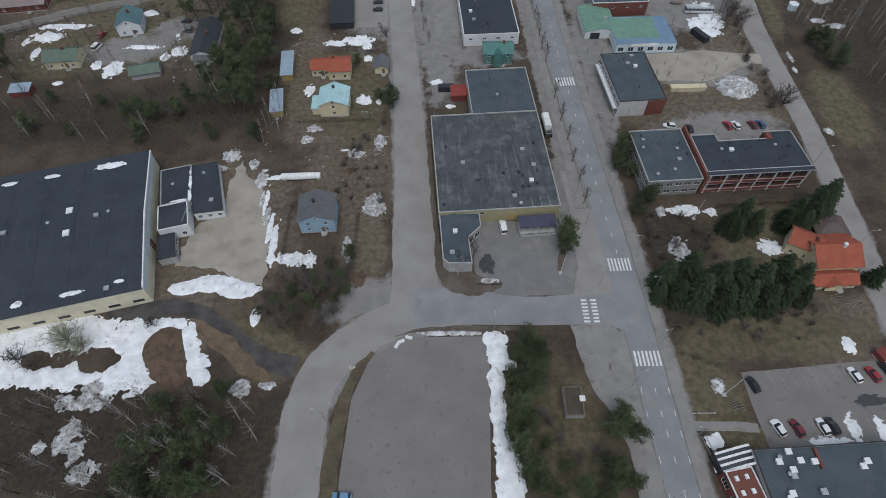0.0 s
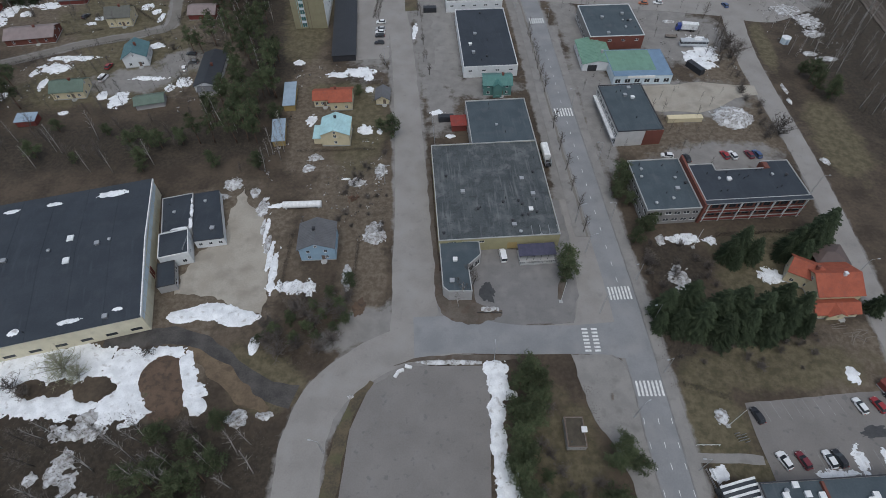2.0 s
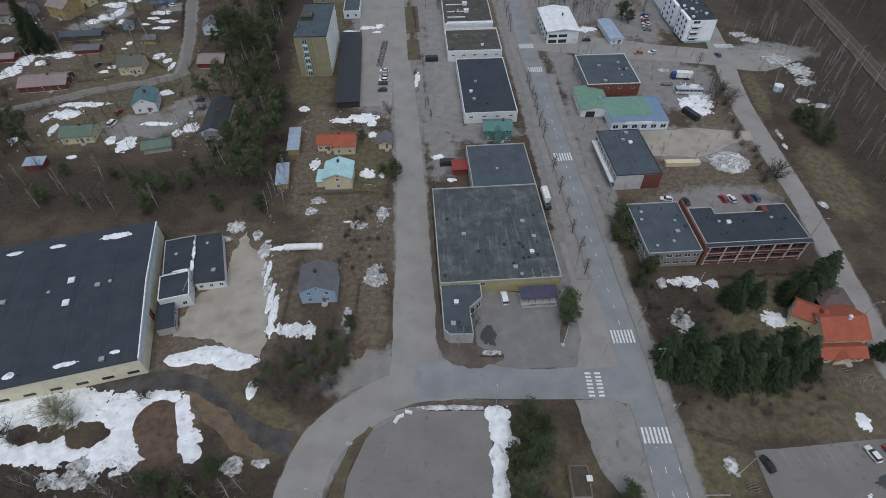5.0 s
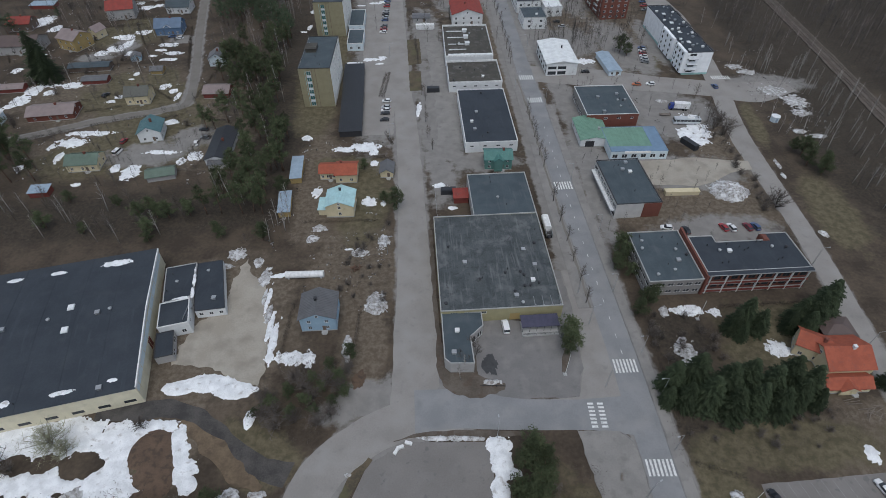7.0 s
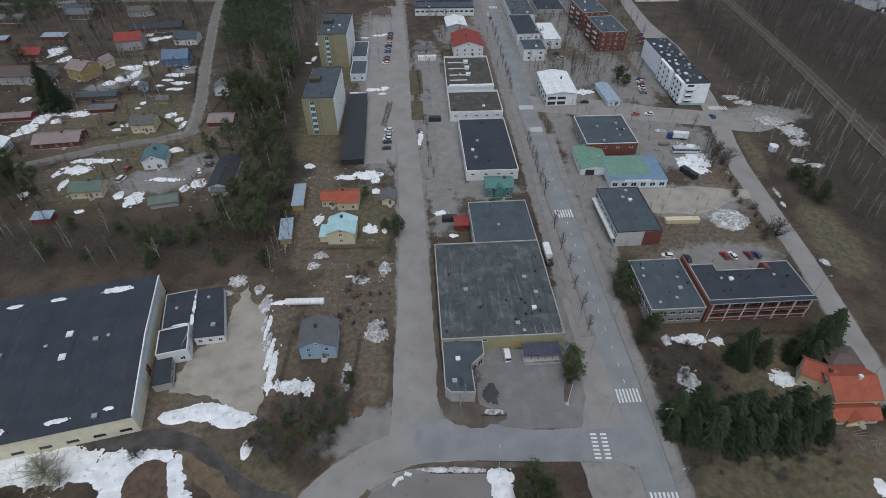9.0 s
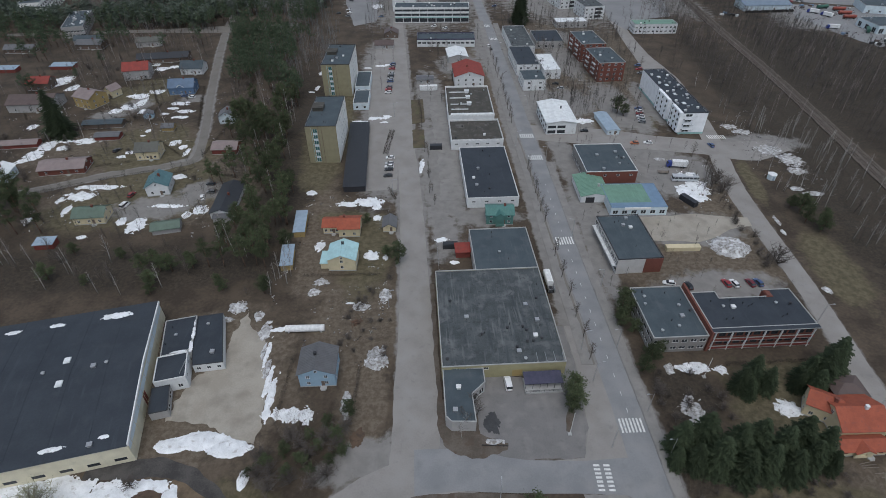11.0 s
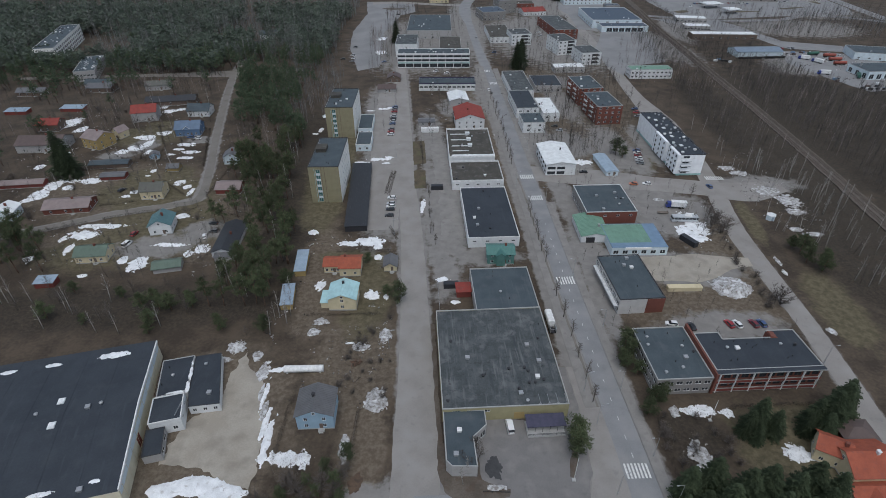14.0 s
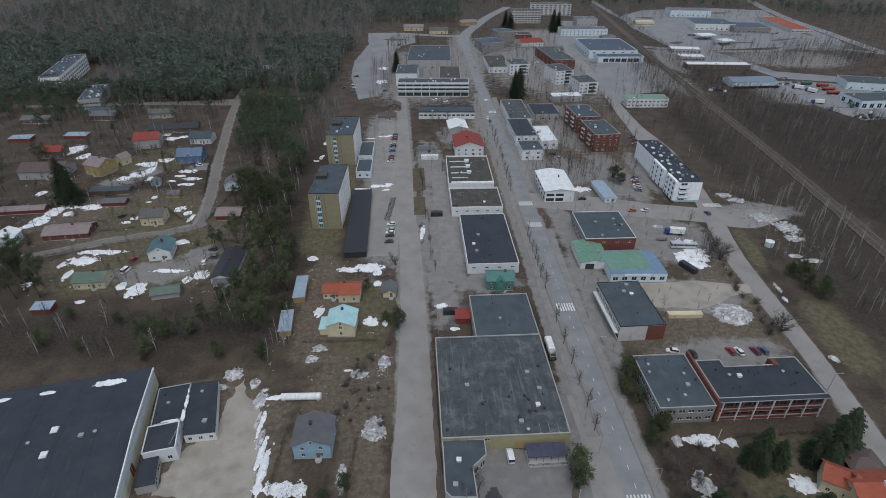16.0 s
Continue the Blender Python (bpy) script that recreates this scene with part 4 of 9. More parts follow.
surface("grass_strip", "strip of straw-coloured dead grass", strip([(-27.6, -20), (-26.5, 25), (-25.6, 40), (-23, 51), (-18.6, 58.5)], [1.4, 1.5, 1.7, 1.8, 0.7], [1.4, 1.5, 1.7, 1.8, 0.7], 0.11, wobble=0.9, step=1), STRAW, "grass")
surface("verge_lot", "narrow dirt verge", strip([(-13, 62.8), (-6, 64.6), (4, 64.9), (14, 64.8), (20, 64.8)], [0.15, 0.7, 0.9, 0.9, 0.5], [0.1, 0.6, 0.8, 0.9, 0.5], 0.1, wobble=0.5, step=0.8), DIRT, "grass")
yard("market_yard", "asphalt yard in front of the supermarket", [(-1.5, 84), (-2, 75), (19, 74.6), (36, 75.5), (38.6, 84), (39.4, 104), (38, 122), (35.5, 122), (34.4, 101.5), (10.8, 101.5), (7.6, 92), (6.5, 84)], 0.052, YARDMIX)
yard("corner_apron", "dusty asphalt apron between the yard and the street", [(19, 73.6), (47.6, 73.8), (47.2, 90), (46.2, 105), (44.2, 122), (38.6, 122), (39.6, 104), (38.8, 84), (36.2, 75.4)], 0.05, ASPHALT)
yard("gravel_yard", "pale beige gravel yard beside the hall", [(-78, 86), (-76, 99), (-68.5, 108), (-69, 118), (-67, 128), (-64, 121), (-58, 116.5), (-54, 104), (-50.5, 84), (-52, 79), (-58, 80), (-66, 85)], 0.045, GRAVEL)
surface("tower_parking", "asphalt parking strip beside the apartment towers", strip([(-28.5, 204), (-30.5, 240), (-35, 300), (-41, 350), (-45, 400)], [8, 8.5, 11, 8, 6], [6, 7, 8, 6, 5], 0.042, wobble=0.9), ASPHALT, "yard")
surface("shop_back_lane", "worn asphalt lane behind the shops", strip([(2, 196), (0.5, 230), (-3, 270), (-6, 300)], 4.5, 5, 0.04, wobble=1.2), WALKWAY, "yard")
yard("parking_lot_east", "asphalt parking lot with painted bays", [(76, 33), (75.2, 44), (75.4, 52), (124, 56), (126, 40), (122, 33)], 0.046, LOT)
patch("puddle", "dark wet patch on the asphalt", 13.2, 85.6, 3.0, 5.2, 12, 61, WET, 0.066, 0.5, 0.0)
patch("puddle", "dark wet patch on the asphalt", 35.5, 94, 1.6, 4, 25, 62, WET, 0.066, 0.5, 0.0)
patch("puddle", "dark wet patch on the asphalt", 104, 44.5, 6, 2, 10, 63, WET, 0.06, 0.5, 0.0)
yard("verge_corner", "brown earth and dead grass round the shop corner", [(-2.6, 94), (-2.2, 83), (-0.8, 78.8), (2.5, 76.4), (7, 75.2), (12, 75.6), (16.2, 77.4), (16.4, 79.6), (12, 80.6), (9.4, 82), (9, 88), (4, 92)], 0.09, DIRT, "grass")
patch("verge_corner", "earth verge below the flag pole", 34.6, 87.5, 1.3, 6.5, -14, 66, DIRT, 0.09, 0.25)
surface("verge_west", "dirt verge along the supermarket wall", strip([(-0.9, 85), (-2.6, 104), (-5.0, 142)], 0.7, 0.7, 0.08, wobble=0.5, step=1), DIRT, "grass")

surface("drive_verge", "tan dead grass bank along the drive", strip([(-69, 68), (-63.5, 65), (-57, 60), (-50.5, 54.6), (-44, 50.8)], [1.0, 2.0, 2.8, 2.6, 1.2], [0.8, 1.6, 2.2, 2.2, 1.0], 0.12, wobble=1.2, step=1), TANBANK, "grass")
patch("verge_corner", "dark earth verge in the road bend", -24, 80.5, 2.2, 3.4, 0, 72, REDEARTH, 0.07, 0.4)

surface("lot_path", "sandy footpath to the parking lot", strip([(57.5, 38.8), (66, 38.6), (75, 38.0)], 1.1, 1.1, 0.05, wobble=0.3, step=1), WALKWAY, "path")
surface("tree_strip", "strip of bare soil under the street trees", strip([(x + 0.6, y) for x, y in WALK_W[:6]], 0.4, 0.4, 0.157, wobble=0.4, step=1), LANEGRIT, "planting strip")

# road paint
def crosswalk(x, y, w, length, yaw, n):
    root = thing("crosswalk", "white striped zebra crossing painted on the asphalt", "crosswalk", x, y, yaw, 0.06, group="zebra crossings", kind="structure")
    me = Shape().box(-w / n * 0.27, w / n * 0.27, -length / 2, length / 2, 0.006, 0.018).mesh("stripe", PAINT)
    for i in range(n):
        part("stripe", me, None, root, at=Matrix.Translation((-w / 2 + w * (i + 0.5) / n, 0, 0)))


for cx, cy, cw, cl, cyaw, cn in [(52.5, 56, 7.2, 4.2, 0, 7), (50.9, 85, 6.8, 4.4, 2, 7), (46.6, 167.5, 7.2, 4.8, 3, 7), (43.7, 234, 7, 4.6, 4, 7), (42, 257, 7.4, 4.6, 4, 7), (140.5, 256, 9.5, 3.8, 0, 9), (35.3, 415.5, 6, 5.5, 2, 6), (30.5, 448, 8, 6, 0, 7)]:
    crosswalk(cx, cy, cw, cl, cyaw, cn)
crosswalk(38.7, 70, 7.6, 1.6, 90, 7)
crosswalk(41.3, 70, 7.6, 1.6, 90, 7)

lane_marks = thing("lane_markings", "white dashed lane lines on the main street", "road marking", 0, 0, z=0.06, kind="structure")
dash_me = Shape().box(-0.07, 0.07, -0.75, 0.75, 0.006, 0.016).mesh("dash", PAINT)
line = spline(MAIN, 3.0)
for i, p in enumerate(line):
    q = line[min(i + 1, len(line) - 1)]
    if p.y < 5 or p.y > 215 or i % 2 or any(abs(p.y - c) < 4.5 for c in (56, 85, 167.5, 234, 257)) or 62 < p.y < 78:
        continue
    ang = math.degrees(math.atan2(q.y - p.y, q.x - p.x)) - 90
    for off in ((0.2,) if p.y > 52 else (-3.3, 0.2, 3.5)):
        part("dash", dash_me, None, lane_marks, at=pose(p.x + off, p.y, 0, 0, 0, ang))
bay_marks = thing("bay_markings", "faded white parking bay lines", "road marking", 0, 0, z=0.046, kind="structure")
bay_me = Shape().box(-0.05, 0.05, -2.4, 2.4, 0.006, 0.014).mesh("bay_line", FADED)
for i in range(8):
    part("bay_line", bay_me, None, bay_marks, at=pose(79.5 + 2.75 * i, 49.6 + 0.22 * i, 0, 0, 0, 14))
for i in range(12):
    part("bay_line", bay_me, None, bay_marks, at=pose(80 + 2.75 * i, 38, 0, 0, 0, 8))

# the railway
surface("railway_bed", "grey-brown gravel railway embankment", strip(RAIL, 4.2, 4.2, 0.5, 0.6, wobble=0.8), BALLAST, "railway")
for off in (-5.4, -2.4, 2.4, 5.4):
    surface("rail", "brown steel rail", strip([(x + off * 0.5, y) for x, y in RAIL], 0.05, 0.05, 0.82, 0.15, step=6), RAILSTEEL, "rail")
sl = Shape()
for i, p in enumerate(spline(RAIL, 1.2)):
    if 100 < p.y < 700:
        sl.rbox(p.x - 1.95, p.y, 2.5, 0.26, 0.45, 0.66, -3).rbox(p.x + 1.95, p.y, 2.5, 0.26, 0.45, 0.66, -3)
solid("sleepers", sl, BARKGREY, "dark weathered railway sleepers", "sleeper", kind="stuff")

# ---- large buildings ----
mk, mk_roof = flat_building("supermarket", "low yellow supermarket with a worn dark felt roof", 15.8, 122.6, 36.6, 42.5, 3.6, 5.5, W_YELLOW, TAR, {"S": [(3, 3.6, 4.6, 2.4, 3, 0.05, 0.4)], "W": [(6, 3.4, 4.3, 1.8, 2)]}, rim=0.3, rim_mat=CONCRETE, seams=5, doors={"S": (4.0, 3.0, 3.0, W_OCHRE)})
vents(mk_roof, 5.48, [("box", -9.4, -1.8), ("dark", -14.2, 5.8), ("dark", -5.3, -9.3), ("box", 10.3, 2.8), ("dark", 14.5, 5.7), ("dark", 2.9, -7.0), ("box", 12.8, -4.3), ("dark", 7.8, -6.8), ("dark", 8.7, -8.3), ("white", 11.1, -10.7), ("dark", 12.8, -11.9), ("dark", 8.2, -12.9), ("dark", 10.0, -12.8), ("dark", 4.8, -14.9), ("box", 5.0, -16.7), ("hood", 6.5, -19.5), ("dark", -16.6, -18.4), ("pipe", -4.4, -8.7), ("pipe", 16.0, 12.4), ("pipe", 13.3, -6.6), ("pipe", 3.9, -5.4)])
for i in range(4):
    part("roof_rail", Shape().box(-0.05, 0.05, -1.6, 1.6, 0, 0.35).box(-0.4, 0.4, -1.65, -1.55, 0, 0.1), STEEL, mk_roof, at=Matrix.Translation((10 + 2.6 * i, -19.0, 5.5)))
flat_building("market_wing", "dark-roofed rear wing of the supermarket", 20.7, 156.0, 22.3, 24.0, 4.0, 5.6, W_GREY, TARBLUE, {"W": [(5, 3.0, 4.0, 1.4)]}, rim_mat=CONCRETE, n_vents=4, seams=3)


def poly_building(name, label, poly, h, wall, roof_mat, x=0, y=0, yaw=0, rim=0.5, rim_mat=TRIM_WHITE, glazing=None, category="building", frame_mat=TRIM_WHITE):
    """A flat-roofed building on any plan outline, counter-clockwise; glazing: windows of each wall by its number."""
    root = thing(name, label, category, x, y, yaw)
    for i, (a, b) in enumerate(zip(poly, poly[1:] + poly[:1])):
        d = Vector((b[0] - a[0], b[1] - a[1]))
        at = pose((a[0] + b[0]) / 2, (a[1] + b[1]) / 2, 0, 0, 0, math.degrees(math.atan2(d.y, d.x)))
        L = d.length
        holes = []
        for n, z0, z1, ww in (glazing or {}).get(i, []):
            holes += [(-L / 2 + L * (k + 0.5) / n - ww / 2, -L / 2 + L * (k + 0.5) / n + ww / 2, z0, z1) for k in range(n)]
        part("wall", wall_side(L, h, holes), wall, root, at=at)
        for x0, x1, z0, z1 in holes:
            fm, pm = window_meshes(x1 - x0, z1 - z0, 2, frame_mat, GLASS)
            wi = part("window", fm, None, root, at=at @ Matrix.Translation(((x0 + x1) / 2, 0.12, z0)))
            part("pane", pm, None, wi)
        part("roof_edge", Shape().box(-L / 2, L / 2, -0.08, 0.2, h + 0.003, h + rim), rim_mat, root, at=at)
    cx, cy = sum(p[0] for p in poly) / len(poly), sum(p[1] for p in poly) / len(poly)
    roof = part("roof", Shape().prism([(cx + (px - cx) * 0.985, cy + (py - cy) * 0.985) for px, py in poly], h - 0.2, h + 0.06), roof_mat, root)
    return root, roof


_, annex_roof = poly_building("shop_annex", "low chamfered shop wing with a pale roof edge", [(-1.0, 101), (0.0, 84.6), (1.6, 83), (8.2, 83), (7.4, 92), (11.2, 96), (10.9, 101)], 4.3, W_GREY, TARBLUE, rim=0.4, rim_mat=CONCRETE, glazing={3: [(3, 0.5, 2.8, 2.4)], 4: [(2, 0.5, 2.8, 2.0)]})
vents(annex_roof, 4.36, [("white", 3.6, 94), ("box", 2.6, 86.5)])


def canopy():
    root = thing("loading_canopy", "navy blue canopy over a railed ramp", "canopy", 28.2, 98.6, 4)
    part("roof", Shape().add([(-5.6, -2, 2.9), (5.6, -2, 2.9), (5.6, 2.2, 3.4), (-5.6, 2.2, 3.4), (-5.6, -2, 3.05), (5.6, -2, 3.05), (5.6, 2.2, 3.55), (-5.6, 2.2, 3.55)], [(3, 2, 1, 0), (4, 5, 6, 7), (0, 1, 5, 4), (1, 2, 6, 5), (2, 3, 7, 6), (3, 0, 4, 7)]), PLASTIC_BLUE, root)
    part("ramp", Shape().box(-5.4, 5.4, -3.2, 2.1, 0.03, 0.7), CONCRETE, root)
    for i in range(6):
        part("post", Shape().tube((-5.3 + i * 2.12, -1.9, 0.7), (-5.3 + i * 2.12, -1.9, 2.9), 0.06, 0.06), TRIM_DARK, root)
    part("railing", Shape().box(-5.4, 5.4, -3.2, -3.12, 1.5, 1.58).box(-5.4, 5.4, -3.2, -3.12, 1.1, 1.16), TRIM_DARK, root)
    for i in range(9):
        part("baluster", Shape().box(-5.38 + i * 1.34, -5.32 + i * 1.34, -3.19, -3.13, 0.7, 1.5), TRIM_DARK, root)


canopy()
trailer = thing("lorry_trailer", "white rounded lorry trailer beside the shop wall", "trailer", 36.4, 142.0, 4)
ring = [(1.25 * math.copysign(abs(math.cos(a)) ** 0.5, math.cos(a)), 2.4 + 1.2 * math.copysign(abs(math.sin(a)) ** 0.5, math.sin(a))) for a in (6.28319 * (i + 0.5) / 16 for i in range(16))]
part("tank", Shape().add([(x, y, z) for y in (-2.2, 4.4) for x, z in ring], [(i, (i + 1) % 16, 16 + (i + 1) % 16, 16 + i) for i in range(16)] + [tuple(range(15, -1, -1)), tuple(range(16, 32))]), TRIM_WHITE, trailer)
part("chassis", Shape().box(-0.6, 0.6, -5.2, 4.2, 0.8, 1.1), TRIM_DARK, trailer)
part("ladder_frame", Shape().box(-1.1, -0.95, -5.2, -2.2, 1.1, 2.6).box(0.95, 1.1, -5.2, -2.2, 1.1, 2.6).box(-0.95, 0.95, -5.2, -5.05, 2.45, 2.6), STEEL, trailer)
for sx in (-1.0, 1.0):
    for sy in (-4.2, -3.0, 3.0):
        part("wheel", Shape().tube((sx - 0.15, sy, 0.5), (sx + 0.15, sy, 0.5), 0.5, 0.5, 12), RUBBER, trailer)

flat_building("shop_hall", "long shop with a dark felt roof and white edge", 18.6, 213.3, 22.0, 45.0, 3.4, 4.8, W_WHITE, TARDARK, {"W": [(6, 2.2, 3.4, 1.6)], "S": [(4, 2.6, 3.4, 1.6)]}, n_vents=8, seams=3, rim_mat=TRIM_WHITE)
flat_building("shop_brown_roof", "low shop with a brown flat roof and white fascia", 14.9, 254.0, 26.0, 23.0, 3.0, 4.6, W_WHITE, TARBROWN, {"S": [(5, 2.6, 3.4, 1.6)], "W": [(5, 2.2, 3.4, 1.6)]}, rim=0.9, rim_mat=TRIM_WHITE, n_vents=5)
flat_building("shop_sawtooth", "low shop with a dark roof and white rooflights", 12.6, 290.5, 25.0, 40.0, 2.4, 4.8, W_WHITE, TARBROWN, {"W": [(7, 2.2, 3.4, 1.6)]}, rim=0.9, rim_mat=TRIM_WHITE, n_vents=6)
for i, (rx, ry) in enumerate(((6.4, 302.5), (6.9, 294.2), (7.4, 285.6), (7.8, 279.0))):
    ridge = thing("rooflight", "white rooflight ridge ending in a box on the flat roof", "rooflight", rx, ry, 2.4, 4.75)
    part("ridge", Shape().box(-5.0, 4.2, -0.2, 0.2, 0.05, 0.5), ROOF_WHITE, ridge)
    if i < 3:
        part("box", Shape().box(4.2, 6.4, -1.2, 1.2, 0.0, 1.2).box(4.0, 6.6, -1.4, 1.4, 1.2, 1.35), ROOF_WHITE, ridge)
long_light = thing("rooflight", "long white rooflight along the shop's roof edge", "rooflight", 13.9, 271.9, 2.6, 4.8)
part("upstand", Shape().box(-11.6, 11.6, -1.0, 1.0, 0, 0.7), TRIM_WHITE, long_light)
for i in range(8):
    part("dome", Shape().box(-11.3 + 2.85 * i, -8.7 + 2.85 * i, -0.8, 0.8, 0.7, 0.95), ROOF_WHITE, long_light)

east_wing, east_roof = poly_building("brick_office", "two-storey red brick office with white columns", [(-16.6, 8), (-16.6, -8), (16.6, -8), (16.6, 8), (7.5, 8), (7.5, 4.9), (-8.5, 4.9), (-8.5, 8)], 8.2, W_BRICK, TARDARK, 97.3, 122.2, 3.6, 0.3, CONCRETE, {1: [(12, 1.2, 3.2, 2.2), (12, 4.6, 6.6, 2.2)], 0: [(4, 4.6, 6.0, 1.9)]}, frame_mat=TRIM_DARK)
vents(east_roof, 8.26, [("pipe", -12, 3.5), ("hood", -9, 1), ("pipe", -5.5, 3.6), ("white", -6, 0.5), ("pipe", -2, 2.2), ("pipe", -1, 0.6), ("pipe", 0.6, 1.4), ("pipe", -10.5, -4.5), ("pipe", -8.3, -4.2), ("hood", 8.6, 1.6), ("pipe", 6, 3.9), ("pipe", 4.5, 4.0), ("pipe", 12.5, 0.8), ("pipe", 7.6, -4.3), ("pipe", 9.4, -3.6), ("dark", 13.2, 1.2)])
part("brick_upstand", Shape().add([(7.2, 4.6, 8.27), (9.6, 4.6, 8.27), (9.6, 7.4, 8.27), (7.2, 7.4, 8.27), (7.4, 4.8, 9.0), (7.4, 7.2, 9.0)], [(0, 1, 4), (1, 2, 5, 4), (2, 3, 5), (3, 0, 4, 5)]), W_BRICK, east_roof)
for i in range(7):
    fx = -15.6 + i * 5.2
    part("column", Shape().box(fx - 0.14, fx + 0.14, -9.45, -9.0, 0, 8.0), W_WHITE, east_wing)
part("eave", Shape().box(-16.9, 16.9, -9.6, -8.1, 8.0, 8.45), TARDARK, east_wing)
part("eave_edge", Shape().box(-16.9, 16.9, -9.66, -9.603, 8.1, 8.45), CONCRETE, east_wing)
for z in (0.4, 3.9):
    part("access_balcony", Shape().box(-16.4, 16.4, -9.3, -8.003, z - 0.15, z), CONCRETE, east_wing)
    part("balcony_railing", Shape().box(-16.4, 16.4, -9.34, -9.3, z + 0.1, z + 1.0), W_DARKRED, east_wing, "dark red balcony front")
part("white_end_wall", Shape().box(-16.95, -16.65, -9.4, -4.0, 0, 8.1), W_WHITE, east_wing)
flat_building("grey_office_wing", "two-storey grey office wing with ribbon windows", 71.0, 122.4, 17.2, 22.4, 3.6, 6.6, W_DARKGREY, TARBLUE, {"S": [(6, 1.2, 2.4, 2.0, 2), (6, 4.2, 5.5, 2.0, 2)], "W": [(8, 1.2, 2.4, 2.0, 2), (8, 4.2, 5.5, 2.0, 2)]}, rim_mat=CONCRETE, n_vents=12)
part("link_wall", Shape().box(-0.35, 0.35, -11.3, 11.2, 0, 8.4), W_BRICK, thing("link_wall", "red brick wall between two roofs", "wall", 80.3, 122.6, 3.6))

dk, _ = flat_building("dark_shop", "dark flat-roofed shop, glazed front, red end panel", 68.9, 161.9, 16.6, 27.0, 4.5, 6.6, W_LIGHTGREY, TARBLUE, {"W": [(7, 0.6, 2.6, 3.2, 3), (7, 3.6, 5.6, 3.2, 3)], "N": [(3, 3, 4.4, 1.6)]}, n_vents=6, rim_mat=TRIM_DARK)
part("red_panel", Shape().box(1.8, 8.36, -13.62, -13.503, 0.1, 6.5), W_BRICK, dk)
part("awning", Shape().box(-9.6, -8.32, -12.5, 12.5, 2.9, 3.2), TRIM_WHITE, dk)
flat_building("brick_shop", "red brick shop with a dark flat roof", 74.0, 223.4, 23.2, 26.0, 2.7, 6.0, W_BRICK, TARBLUE, {"W": [(7, 0.6, 2.9, 2.8, 3)], "S": [(4, 3.6, 4.6, 1.6)]}, rim_mat=W_WHITE, n_vents=10, walls={"W": W_DARKGREY})
house("green_garage_shop", "low garage shop with a pale green pitched roof", 63.9, 203.2, 12.4, 17.6, 1.5, 3.4, 1.4, W_WHITE, ROOF_PALEGREEN, "y", 1, (0.7, 0.35), ribs=1.0, win=(3, 0), over=0.35, chimney_mat=CONCRETE, category="shop", door=False)
part("garage_door", Shape().box(-1.9, 1.9, -0.08, -0.003, 0.05, 2.8).box(-1.7, 1.7, -0.12, -0.08, 0.3, 2.6), TRIM_DARK, bpy.data.objects["green_garage_shop"], at=Matrix.Translation((-2.2, -8.8, 0)))
gb_hall, _ = flat_building("green_blue_hall", "low hall with green and blue sheet roof", 80.0, 194.2, 23.5, 18.5, 1.5, 4.0, W_PALEBLUE, ROOF_PALEGREEN, {"S": [(6, 0.8, 2.6, 2.2, 2)]}, rim=0.12, rim_mat=STRIPE_BLUE, seams=14)
part("blue_band", Shape().box(6.2, 11.45, -9.0, 9.0, 4.03, 4.09), STRIPE_BLUE, gb_hall, "pale blue sheet strip")
part("blue_band", Shape().box(-11.4, 6.19, -9.0, -5.6, 4.03, 4.09), STRIPE_BLUE, gb_hall, "pale blue sheet strip")
part("sign_board", Shape().box(-6.2, 4.6, -9.62, -9.4, 3.2, 4.2), W_PALE, gb_hall, "long pale sign board")


def hip_hall():
    root, _ = flat_building("white_hall", "white two-storey hall with a pale sheet roof", 59.4, 272.6, 15.6, 27.0, 3.0, 6.4, W_WHITE, ROOF_WHITE, {"S": [(2, 0.5, 2.3, 4.2, 4, 0.02, 0.66), (2, 3.4, 4.9, 4.2, 4, 0.02, 0.66)], "W": [(5, 3.6, 5, 2.4, 3), (5, 0.6, 2.2, 2.8, 3)]}, rim=0.1, frame_mat=TRIM_DARK)
    part("hip_roof", gable_roof(15.6, 27.0, 6.45, 1.3, 0.6, ribs=1.2), ROOF_WHITE, root)
    part("gable_wall", Shape().add([(-7.8, -13.5, 6.5), (7.8, -13.5, 6.5), (0, -13.5, 7.75)], [(0, 1, 2)]), W_WHITE, root)
    part("chimney", Shape().tube((2.5, 2, 7), (2.5, 2, 8.8), 0.4, 0.4, 8), TRIM_DARK, root)


hip_hall()


